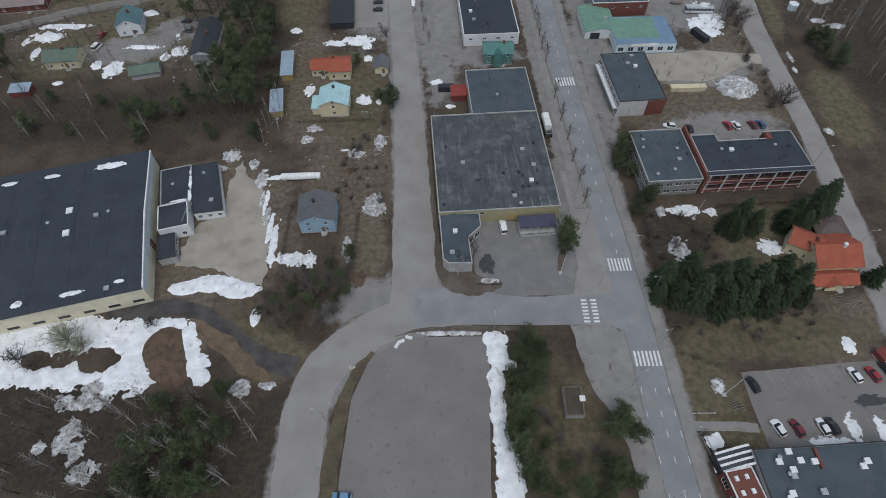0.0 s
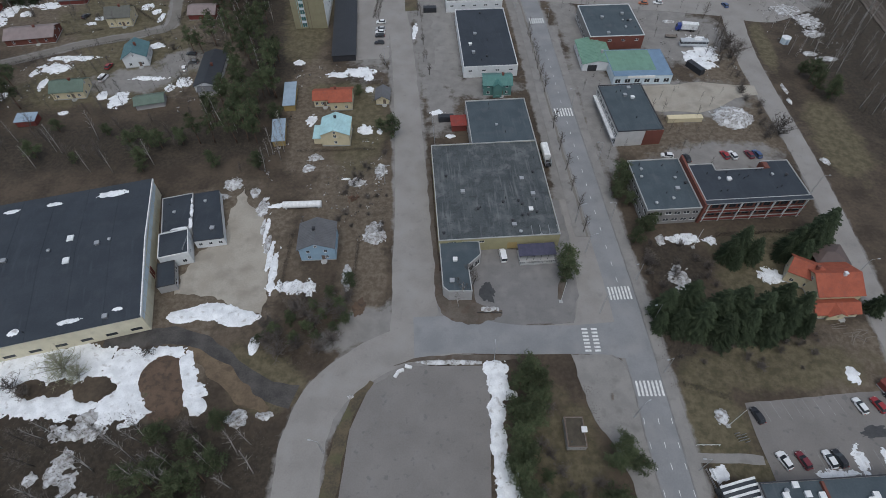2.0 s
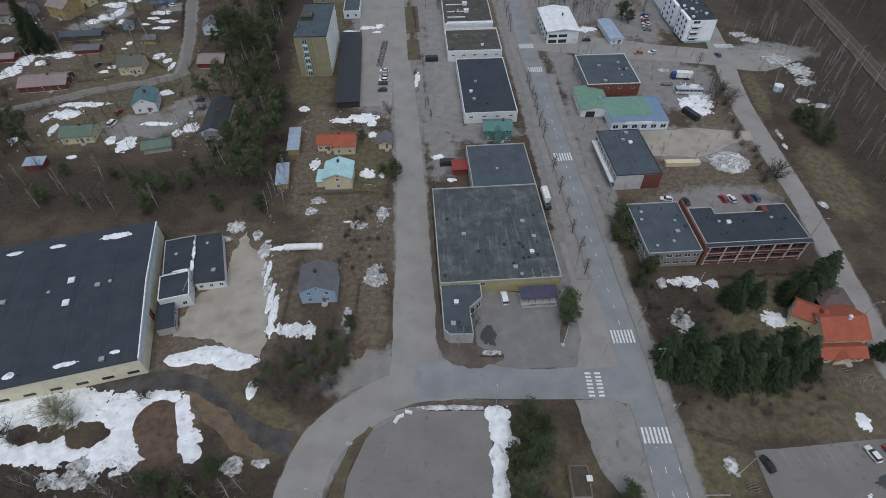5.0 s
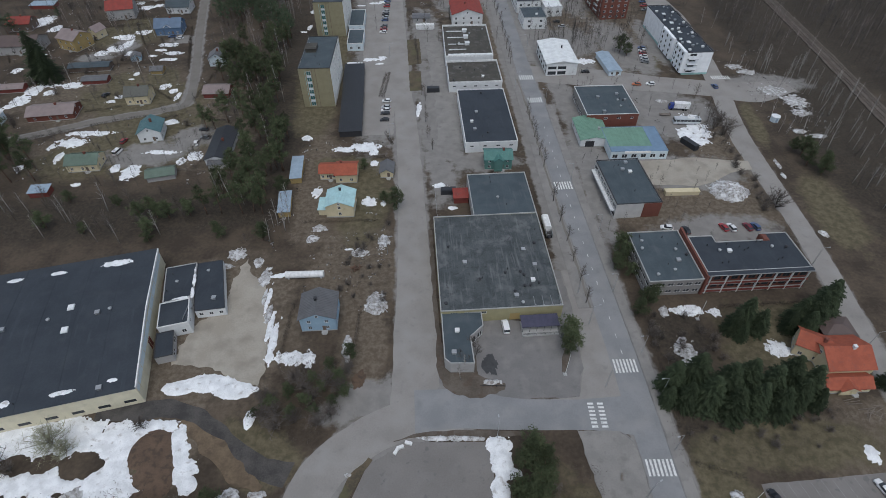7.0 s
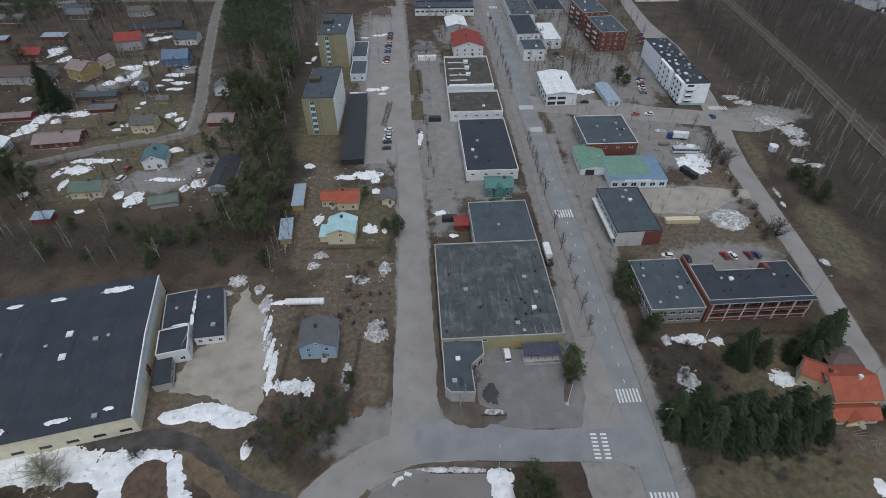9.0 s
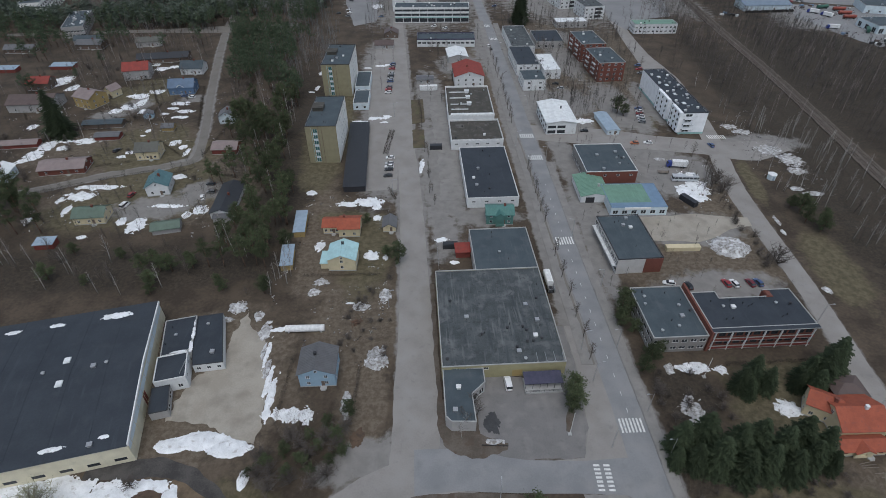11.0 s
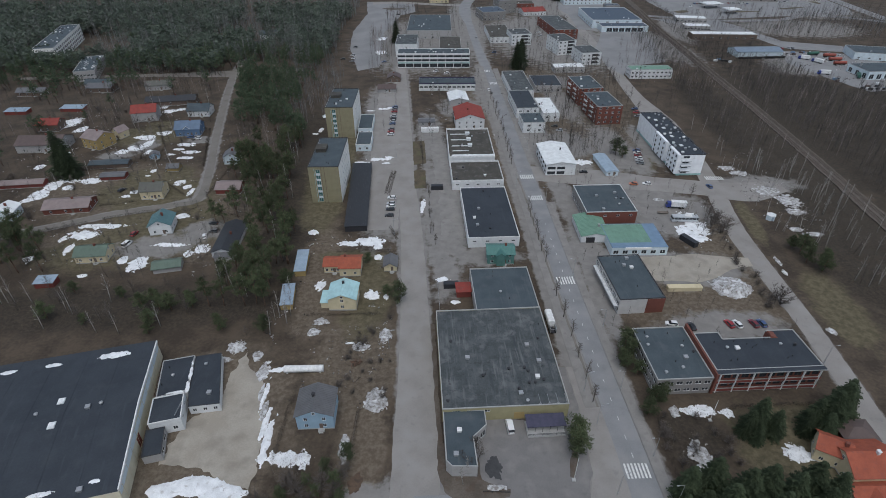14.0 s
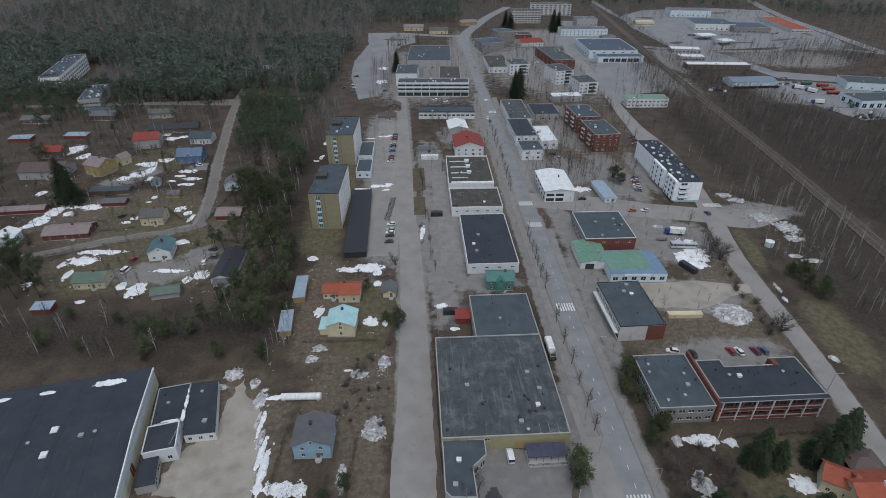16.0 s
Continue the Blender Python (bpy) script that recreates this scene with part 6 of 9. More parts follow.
wa, wa_roof = flat_building("white_apartment_block", "four-storey white apartment block with balconies", 126.6, 290.5, 13.0, 62.0, 3.0, 11.6, W_BRIGHT, TARDARK, {"W": [(6, 1.3 + 2.8 * f, 2.6 + 2.8 * f, 1.2, 1, 0.54, 1.0) for f in range(4)], "S": [(1, 1.3 + 2.8 * f, 2.7 + 2.8 * f, 3.4, 2, 0.05, 0.45) for f in range(4)]}, category="apartment block", rim_mat=TRIM_DARK, n_vents=26)
vents(wa_roof, 11.58, [(("white", "pipe", "hood", "hatch")[i % 4], -4.6 + 3.1 * ((i * 7) % 4), -28 + 3.1 * i) for i in range(19)])
part("plinth_band", Shape().box(-6.56, 6.56, -31.06, 31.06, 0, 1.0), W_TEALSTRIP, wa)
for y0, y1 in ((-31.0, -19.5), (-15.0, 1.0)):
    part("bay", Shape().box(-8.1, -6.503, y0, y1, 1.0, 11.9), W_BRIGHT, wa, "projecting white front")
    for f in range(4):
        for k in range(3):
            ym = y0 + (y1 - y0) * (k + 0.5) / 3
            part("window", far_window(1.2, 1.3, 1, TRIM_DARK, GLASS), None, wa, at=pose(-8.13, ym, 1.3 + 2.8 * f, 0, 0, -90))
# no recess is cut: flat dark strips paint the stairwells' shade on the wall
for y0 in (-18.6, 2.0):
    part("stair_glazing", Shape().box(-6.62, -6.503, y0, y0 + 2.4, 1.2, 11.0), TRIM_DARK, wa, "flat dark strip for the shade of a stairwell recess")
for f in range(1, 4):
    balcony = part("balcony", Shape().box(-5.8, -0.6, -32.2, -31.003, 2.8 * f - 0.1, 2.8 * f + 0.1), TRIM_DARK, wa)
    part("balcony_front", Shape().box(-5.8, -0.6, -32.25, -32.15, 2.8 * f + 0.1, 2.8 * f + 1.1), W_BRIGHT, balcony)
for k in range(4):
    part("roof_frame", Shape().box(6.6, 7.9, -29 + k * 15, -22 + k * 15, 11.2, 11.4), TRIM_DARK, wa, "dark balcony roof")
house("row_garage", "long low garage with a pale blue-grey roof", 86.2, 268.8, 6.4, 21.6, 6, 2.8, 0.7, W_PALEBLUE, ROOF_BLUE, "y", 1, None, win=(0, 2), category="garage")

off, off_roof = flat_building("long_office", "long white office with two ribbon window bands", -12.0, 465.0, 60.0, 15.0, 0.6, 11.5, W_WHITE, TARBLUE, {"S": [(9, 5.2, 6.9, 6.35, 5), (9, 8.5, 10.1, 6.35, 5), (9, 0.5, 3.4, 6.2, 4)]}, rim_mat=TRIM_WHITE, n_vents=14, frame_mat=TRIM_DARK)
part("dark_base", Shape().box(-30.0, 30.0, -7.62, -7.503, 3.6, 4.4), W_TEALSTRIP, off)
flat_building("office_wing", "white office wing with a grey flat roof", -37.0, 508.0, 19.0, 36.0, 0.6, 11.0, W_WHITE, TAR, {"E": rows(8, 3), "S": rows(1, 3, 1.2)}, n_vents=5)
flat_building("office_back_hall", "large low hall with a dark blue roof", -19.0, 592.0, 44.0, 74.0, 0.6, 8.0, W_GREY, TARBLUE, {"S": rows(6, 1)}, n_vents=14)
flat_building("office_east_wing", "office wing with a brown-grey roof", 2.0, 505.0, 19.0, 48.0, 0.6, 8.6, W_GREY, TARBROWN, {"S": rows(4, 2)}, n_vents=6)
st, _ = flat_building("blue_shop", "long low shop with a blue fascia", -0.6, 405.0, 42.0, 15.0, 0.8, 5.0, W_WHITE, TARBLUE, {"S": [(12, 2.2, 3.6, 2.6, 3)]}, rim=0.9, rim_mat=PLASTIC_BLUE, n_vents=4)
house("white_roof_barn", "outbuilding with a white sheet roof", 7.0, 374.0, 13.0, 18.0, 6, 4.0, 1.6, W_GREY, ROOF_WHITE, "y", 1, None, win=(2, 1))
house("red_roof_shop_house", "white two-storey house with a red tiled roof", 13.4, 334.0, 18.0, 22.0, 4, 6.6, 3.0, W_WHITE, TILE_RED, "y", 2, (0.45, 0.4), win=(5, 4))
house("brown_garage", "garage with a dark brown pitched roof", -45.2, 398.5, 13.0, 11.0, 2, 2.8, 1.8, W_GREY, ROOF_BROWN, "x", 1, None, win=(1, 0), category="garage")
house("brown_cottage", "cottage with a brown roof", -42, 422, 10, 10, 2, 3.5, 2.4, W_BROWN, ROOF_BROWN, "y", 1, (0.5, 0.5))
house("kiosk_house", "small flat grey outbuilding", -13.5, 331, 10, 7, 3, 2.8, 0.6, W_GREY, ROOF_GREY, "x", 1, None, win=(2, 1))
flat_building("corner_shop", "shop with a grey flat roof and white front", 52.0, 404.0, 16.6, 47.0, 3.5, 6.0, W_WHITE, TAR, {"W": [(11, 0.6, 2.8, 3.0, 3)]}, rim_mat=CONCRETE, n_vents=5)
flat_building("street_shop", "two-storey white shop with a dark roof", 51.3, 360.0, 14.6, 36.0, 4, 6.8, W_WHITE, TARDARK, {"W": [(8, 0.6, 2.6, 3.0, 3), (8, 3.8, 5.4, 2.4, 3)], "S": rows(3, 2)}, n_vents=3)
flat_building("white_workshop", "white box workshop behind the shops", 66.0, 351.0, 11.0, 30.0, 4, 5.6, W_WHITE, ROOF_WHITE, {"S": rows(2, 1, 1.6, 2.2)}, n_vents=3)
flat_building("cream_shop", "white two-storey shop with a blue-grey roof", 53.0, 325.5, 13.8, 16.5, 4, 6.6, W_WHITE, TARBLUE, {"S": rows(2, 2), "W": rows(4, 2, 2.0)}, n_vents=3)
flat_building("dark_roof_store", "store with a dark flat roof", 73.5, 407.0, 20.0, 26.0, 3, 5.0, W_GREY, TARDARK, {"S": rows(4, 1)}, n_vents=4)
for bx, by in ((101.2, 345.5), (97.2, 381.0)):
    bk, _ = flat_building("brick_apartments", "four-storey red brick flats with white balconies", bx, by, 16.5, 28.0, 7, 11.8, W_BRICK, TARBLUE, {"S": rows(4, 4), "W": rows(5, 4)}, category="apartment block", n_vents=9)
    for f in range(1, 4):
        for k in (-8.0, 4.0):
            part("balcony", Shape().box(-9.7, -8.253, k, k + 3.6, 3 * f - 0.1, 3 * f + 0.1).box(-9.7, -9.6, k, k + 3.6, 3 * f + 0.1, 3 * f + 1.1), W_WHITE, bk)
TOWN = [
    ("blue_pub", "dark blue-grey corner building with a dark roof", 48.0, 655.0, 26.0, 30.0, 14, 9.0, W_DARKGREY, ROOF_INK, 2, 5),
    ("slate_flats", "slate blue flats behind the corner building", 67.0, 690.0, 22.0, 22.0, 14, 14.0, W_DARKGREY, ROOF_INK, 4, 4),
    ("brown_roof_hall", "low white building with a brown-grey roof", 50.0, 566.0, 22.0, 52.0, 3, 5.5, W_WHITE, TARBROWN, 1, 5),
    ("white_flats", "three-storey white flats with a grey roof", 68.0, 543.0, 19.0, 22.0, 8, 10.0, W_WHITE, TAR, 3, 5),
    ("white_flats", "four-storey white flats with dark balconies", 103.0, 511.0, 17.0, 27.0, 14, 12.0, W_WHITE, TAR, 4, 4),
    ("white_flats", "three-storey white flats with a grey roof", 119.0, 478.0, 17.0, 24.0, 10, 10.0, W_WHITE, TAR, 3, 4),
    ("white_roof_store", "low grey store with a white roof", 98.5, 449.0, 25.0, 12.0, 5, 4.4, W_GREY, ROOF_WHITE, 1, 5),
    ("brick_office_far", "dark brick office with a grey roof", 112.0, 588.0, 22.0, 66.0, 8, 9.0, W_BRICK, TAR, 3, 4),
]
for nm, lb, fx, fy, fw, fd, fyaw, fh, wl, rf, fl, n in TOWN:
    flat_building(nm, lb, fx, fy, fw, fd, fyaw, fh, wl, rf, {"S": rows(n, fl), "W": rows(n + 1, fl)}, n_vents=5)
rs, rs_roof = flat_building("blue_roof_store", "large pale blue store with a dark blue roof and white edge", 177.5, 637.0, 52.0, 68.0, 1, 8.0, W_PALEBLUE, ROOF_INK, {"W": [(7, 1.0, 3.4, 4.0, 3)], "S": [(5, 5.6, 6.8, 3.0, 3)]}, rim=0.5, rim_mat=TRIM_WHITE, n_vents=9, category="store")
flat_building("store_front_wing", "low loading wing with pale doors and a blue-grey roof", 182.0, 594.2, 48.0, 17.0, 1, 5.4, W_PALEBLUE, ROOF_INK, {"S": [(6, 0.3, 4.0, 5.6, 2, 0.1, 0.9)]}, rim=0.4, rim_mat=TRIM_WHITE, n_vents=3, category="store")
flat_building("roof_plant_room", "small dark plant room behind the store roof", 190.0, 678.0, 16.0, 12.0, 1, 10.0, W_DARKGREY, ROOF_INK, {}, n_vents=2, category="plant room")
for fx, fy, fw, fd, fyaw, fl in [(68.0, 543.0, 19.0, 22.0, 8, 3), (103.0, 511.0, 17.0, 27.0, 14, 4), (119.0, 478.0, 17.0, 24.0, 10, 3)]:
    deck = thing("balcony_stack", "stack of dark recessed balconies with white fronts", "balcony", fx, fy, fyaw)
    # dark sheet on the wall stands in for the shade inside the balconies
    part("back_panel", Shape().box(fw * 0.02, fw * 0.34, -fd / 2 - 0.3, -fd / 2 - 0.13, 0.6, 3 * fl), TRIM_DARK, deck)
    for f in range(fl):
        part("balcony_front", Shape().box(fw * 0.02, fw * 0.34, -fd / 2 - 1.4, -fd / 2 - 1.28, 3 * f + 0.5, 3 * f + 1.5).box(fw * 0.02, fw * 0.34, -fd / 2 - 1.28, -fd / 2 - 0.303, 3 * f + 0.5, 3 * f + 0.62), W_WHITE, deck)
TOWN_B = [
    ("pale_green_office", "two-storey office with a pale green roof", 160.0, 434.0, 33.0, 12.0, 2, 7.0, W_WHITE, ROOF_PALEGREEN, 2, 10),
    ("white_high_flats", "tall white flats with rows of windows", 112.0, 838.0, 42.0, 16.0, 0, 17.0, W_LIGHTGREY, TAR, 6, 9),
    ("white_high_flats", "tall white flats at the wood's edge", 160.0, 912.0, 62.0, 16.0, -4, 16.0, W_LIGHTGREY, TAR, 5, 9),
    ("pink_low_shop", "low pinkish brick shop with a brown roof", 90.0, 725.0, 30.0, 20.0, 4, 4.5, W_BRICK, TARBROWN, 1, 5),
    ("glass_office", "pale office with long window bands", 175.0, 745.0, 60.0, 22.0, 2, 8.0, W_PALEBLUE, ROOF_GREY, 2, 12),
    ("round_hall", "pale grey hall behind the office", 190.0, 800.0, 28.0, 24.0, 2, 12.0, W_GREY, ROOF_GREY, 2, 5),
    ("grey_block_flats", "pale flats with dark balconies, half hidden among trees", -353.0, 506.0, 16.0, 94.0, 17.7, 14.0, W_PALE, TARBLUE, 4, 16),
    ("grey_block_flats", "low grey flats among the pines", -290.0, 440.0, 15.0, 46.0, 20, 8.0, W_GREY, TARBLUE, 2, 8),
]
for nm, lb, fx, fy, fw, fd, fyaw, fh, wl, rf, fl, n in TOWN_B:
    flat_building(nm, lb, fx, fy, fw, fd, fyaw, fh, wl, rf, {"S": rows(n, fl, *((3.6, 0.9, 1.6, 2) if fl > 4 else ())), ("W" if fx > 0 else "E"): rows(6, fl) if fx > 0 else rows(n, fl, 3.6, 0.9, 2.0, 2)}, n_vents=6 if fx > 0 else 40)
for hx, hy, hw, hd, hyaw, wl, rf, lb in [(-46, 775, 26, 18, 2, W_CREAM, ROOF_PINK, "pale house with a faded roof at the wood"), (-12, 752, 24, 16, 4, W_CREAM, ROOF_OLIVE, "cream house with an olive roof"), (28, 815, 24, 14, 20, W_OCHRE, ROOF_PINK, "ochre house at the bend of the street"), (104, 680, 14, 24, 12, W_WHITE, TILE_RED, "white house with a red tiled roof"), (92, 676, 14, 20, 12, W_WHITE, TILE_RED, "white house with a red tiled roof"), (-171, 516, 18, 12, 10, W_WHITE, ROOF_BLACK, "white terraced house with a black roof"), (-178, 560, 16, 12, 10, W_WHITE, TARBLUE, "white terraced house among pines"), (-222, 531, 16, 14, 20, W_WHITE, ROOF_GREY, "white house with a steep roof among pines"), (-246, 474, 12, 14, 30, W_GREY, ROOF_GREY, "grey house among pines"), (-130, 505, 16, 10, -4, W_GREY, ROOF_GREY, "grey house with a sheet roof among trees"), (-232, 470, 12, 12, 10, W_GREY, ROOF_GREY, "grey house among bare trees")]:
    house("far_house", lb, hx, hy, hw, hd, hyaw, 4.4, 2.8, wl, rf, "x", 1, (0.5, 0.5), win=(4, 2))
SHEDS_FAR = [
    ("hardware_store", "large blue and white hardware store", 362.0, 800.0, 52.0, 50.0, -6, 8.0, W_WHITE, ROOF_INK),
    ("hardware_store_wing", "low store wing with a dark roof", 402.0, 775.0, 46.0, 40.0, -6, 7.0, W_DARKGREY, ROOF_INK),
    ("store_tower", "pale grey store behind", 372.0, 905.0, 60.0, 30.0, -4, 9.0, W_PALEBLUE, ROOF_GREY),
    ("orange_roof_store", "long store with an orange roof", 470.0, 808.0, 26.0, 104.0, -4, 4.6, W_LIGHTGREY, TILE_ORANGE),
    ("yellow_kiosk", "small pale yellow building in the yard", 278.0, 820.0, 26.0, 16.0, 0, 5.0, W_CREAM, W_CREAM),
    ("white_depot", "low depot with a white roof", 268.0, 638.0, 32.0, 16.0, -8, 4.4, W_GREY, ROOF_WHITE),
    ("white_depot", "low depot with a white roof", 260.0, 599.0, 26.0, 14.0, -8, 4.4, W_GREY, ROOF_WHITE),
    ("long_white_depot", "long low depot with a white roof", 271.0, 560.0, 62.0, 13.0, -2, 5.0, W_BROWN, ROOF_WHITE),
]
for nm, lb, fx, fy, fw, fd, fyaw, fh, wl, rf in SHEDS_FAR:
    flat_building(nm, lb, fx, fy, fw, fd, fyaw, fh, wl, rf, {"S": rows(8, 1, 2.4)}, rim=0.25, n_vents=4, category="store")
house("blue_shed_hall", "pale blue hall with a grey-blue roof", 275.0, 499.5, 41.0, 18.0, 3, 4.6, 2.0, W_PALEBLUE, ROOF_STEEL, "x", 1, None, win=(0, 0))
flat_building("dark_workshop", "workshop with a dark blue roof and dark doors", 353.0, 440.0, 50.0, 24.0, 4, 6.0, W_PALEBLUE, TARBLUE, {"S": [(8, 0.4, 4.0, 3.6, 2)], "W": [(3, 0.4, 4.0, 3.6, 2)]}, n_vents=4)
flat_building("dark_workshop", "workshop with a dark roof and a pale side", 389.0, 489.0, 66.0, 26.0, -14, 6.0, W_PALEBLUE, TARBLUE, {"S": rows(8, 1)}, n_vents=4)

# ---- trees ----
def tuft(sh, c, size, r, n, slim=(0.08, 0.16)):
    """A loose clump of needle sprays round c."""
    for _ in range(n):
        o = Vector((r.gauss(0, 1), r.gauss(0, 1), r.gauss(0, 0.7))) * size * 0.55
        u = Vector((r.uniform(-1, 1), r.uniform(-1, 1), r.uniform(-0.5, 0.7))).normalized() * size * r.uniform(0.35, 0.7)
        v = u.cross(Vector((r.uniform(-1, 1), r.uniform(-1, 1), r.uniform(-1, 1)))).normalized() * size * r.uniform(*slim)
        p = Vector(c) + o
        sh.add([tuple(p - u * 0.6), tuple(p + v), tuple(p + u), tuple(p - v)], [(0, 1, 2, 3)])


def pine_shapes(seed, h=15.0, spread=2.9, low=0.45, clumps=34, per=26, size=0.95, slim=(0.08, 0.16)):
    r = random.Random(seed)
    wood, green = Shape(), Shape()
    lean = Vector((r.uniform(-0.06, 0.06), r.uniform(-0.06, 0.06), 1))
    pts = [lean * (h * s) + Vector((r.uniform(-0.15, 0.15), r.uniform(-0.15, 0.15), 0)) * (s > 0) for s in (0, 0.3, 0.6, 0.85, 1)]
    for i, (a, b) in enumerate(zip(pts, pts[1:])):
        wood.tube(a, b, 0.24 - 0.05 * i, 0.19 - 0.05 * i, 6)
    arms = max(6, clumps // 4)
    for k in range(arms):
        s = low + (0.95 - low) * (k + r.random()) / arms
        base = lean * (h * s * 0.96)
        a = k * 2.4 + r.uniform(-0.7, 0.7)
        prof = math.sin(math.pi * min(1, (s - low) / (1 - low) * 0.75 + 0.25)) ** 0.7
        out = spread * prof * r.uniform(0.55, 1.2)
        tip = base + Vector((math.cos(a) * out, math.sin(a) * out, out * r.uniform(0.1, 0.45)))
        wood.tube(base, tip, 0.06, 0.02, 3)
        for q in range(4):
            c = base.lerp(tip, 0.35 + 0.22 * q) + Vector((r.gauss(0, 0.35), r.gauss(0, 0.35), r.gauss(0, 0.2)))
            tuft(green, c, size * r.uniform(0.65, 1.15), r, per, slim)
    tuft(green, lean * h, size * 0.8, r, per)
    return wood, green


def spruce_shapes(seed, h=15.0, radius=2.9, whorls=24, low=0.06):
    """A spruce: whorls of drooping branches, each a thin spine with feathered side twigs."""
    r = random.Random(seed)
    wood, green = Shape(), Shape()
    wood.tube((0, 0, 0), (0, 0, h), 0.24, 0.03, 6)
    for k in range(whorls):
        s = low + (1 - low) * (k + r.uniform(0, 0.6)) / whorls
        z, R = h * s, radius * (1 - s) ** 0.62 * r.uniform(0.75, 1.1) + 0.12
        n = max(6, int(5 + R * 3.2))
        for j in range(n):
            a = 6.2832 * (j + r.random()) / n + k
            L = R * r.uniform(0.5, 1.3)
            d, t = Vector((math.cos(a), math.sin(a), 0)), Vector((-math.sin(a), math.cos(a), 0))
            p0, p2 = Vector((0, 0, z + 0.3)), d * L + Vector((0, 0, z - L * r.uniform(0.12, 0.4)))
            green.add([tuple(p0 + t * 0.1), tuple(p2), tuple(p0 - t * 0.1)], [(0, 1, 2)])
            steps = max(3, int(L * 2.4))
            for q in range(steps):
                f = 0.2 + 0.8 * (q + r.random()) / steps
                c = p0.lerp(p2, f) + Vector((0, 0, 0.12 * math.sin(f * 3.1)))
                reach = (0.3 + 0.32 * L * (1.05 - f)) * r.uniform(0.7, 1.3)
                for sd in (-1, 1):
                    e = c + t * sd * reach + d * reach * r.uniform(0.5, 1.1) + Vector((0, 0, -r.uniform(0.05, 0.4) * reach))
                    g = d * r.uniform(0.13, 0.26)
                    green.add([tuple(c - g), tuple(e), tuple(c + g * 1.6)], [(0, 1, 2)])
    return wood, green


def bare_shapes(seed, h=12.0, spread=2.4, limbs=16, twigs=7, trunk=0.16, up=0.75, low=0.3):
    r = random.Random(seed)
    wood, fine = Shape(), Shape()
    lean = Vector((r.uniform(-0.08, 0.08), r.uniform(-0.08, 0.08), 1))
    mid = lean * h * 0.55 + Vector((r.uniform(-0.3, 0.3), r.uniform(-0.3, 0.3), 0))
    wood.tube((0, 0, 0), mid, trunk, trunk * 0.65, 6).tube(mid, lean * h, trunk * 0.7, 0.05, 5)
    for k in range(limbs):
        s = low + (0.97 - low) * (k + r.random()) / limbs
        base = (Vector((0, 0, 0)).lerp(mid, s / 0.55) if s < 0.55 else mid.lerp(lean * h, (s - 0.55) / 0.45))
        a = k * 2.4 + r.uniform(-0.6, 0.6)
        L = spread * (1.15 - s * 0.8) * r.uniform(0.6, 1.1)
        tip = base + Vector((math.cos(a) * L, math.sin(a) * L, L * up * r.uniform(0.7, 1.4)))
        wood.tube(base, tip, 0.075 * (1.3 - s), 0.02, 3)
        for _ in range(twigs):
            q = base.lerp(tip, r.uniform(0.3, 1.0))
            e = q + Vector((r.uniform(-1, 1), r.uniform(-1, 1), r.uniform(0.0, 1.1))) * L * 0.42
            side = Vector((r.uniform(-1, 1), r.uniform(-1, 1), 0)).normalized() * 0.045
            fine.add([tuple(q - side), tuple(q + side), tuple(e)], [(0, 1, 2)])
            for _ in range(2):
                m = q.lerp(e, r.uniform(0.3, 0.9))
                g = m + Vector((r.uniform(-1, 1), r.uniform(-1, 1), r.uniform(-0.2, 0.9))) * L * 0.22
                fine.add([tuple(m - side * 0.7), tuple(m + side * 0.7), tuple(g)], [(0, 1, 2)])
    return wood, fine


def tree_kind(name, label, shapes, bark, leaf, crown="crown"):
    """Makes the meshes of a kind of tree and returns a planter for it."""
    made = [(w.mesh("trunk", bark, True), g.mesh(crown, leaf)) for w, g in shapes]

    def plant(x, y, size=1.0, turn=None, group="", which=None, text=None):
        root = thing(name, text or label, "tree", x, y, rng.uniform(0, 360) if turn is None else turn, -0.05, group)
        tm, cm = made[rng.randrange(len(made)) if which is None else which]
        for nm, me in (("trunk", tm), (crown, cm)):
            part(nm, me, None, root, at=Matrix.Diagonal((size * rng.uniform(0.9, 1.1), size * rng.uniform(0.9, 1.1), size, 1)))
        return root

    return plant


pine = tree_kind("pine_tree", "Scots pine with a bare trunk and uneven green crown", [pine_shapes(s, 15, 3.3, 0.42, 44, 34, 0.95) for s in (1, 2, 3, 4)], BARK, NEEDLE)
bushy = tree_kind("pine_tree", "broad low pine with a dense dark green crown", [pine_shapes(s, 9, 3.2, 0.2, 56, 36, 0.95) for s in (11, 12, 13, 22)], BARK, NEEDLE)
spruce = tree_kind("spruce_tree", "dark green spruce with drooping branches to the ground", [spruce_shapes(s, 14, 4.3, 36) for s in (5, 6, 7)], BARK, NEEDLE_DARK)
birch = tree_kind("birch_tree", "tall leafless birch with a pale trunk", [bare_shapes(s, 14, 2.2, 20, 6, 0.17, 1.1, 0.4) for s in (8, 9, 10)], BIRCH, BARKGREY, "twig_crown")
bare = tree_kind("bare_tree", "leafless deciduous tree with grey-brown twigs", [bare_shapes(s, 9, 3.0, 22, 8, 0.15, 0.8, 0.25) for s in (14, 15, 16)], BARKGREY, BARKGREY, "twig_crown")
street = tree_kind("street_tree", "small leafless street tree on the pavement", [bare_shapes(s, 6, 1.7, 18, 7, 0.1, 0.9, 0.3) for s in (17, 18)], BARKGREY, BARKGREY, "twig_crown")
willow = tree_kind("willow_bush", "wide budding willow bush, pale yellow-green twigs", [bare_shapes(19, 4.2, 4.4, 46, 12, 0.12, 0.5, 0.02)], BARKGREY, CATKIN, "twig_crown")
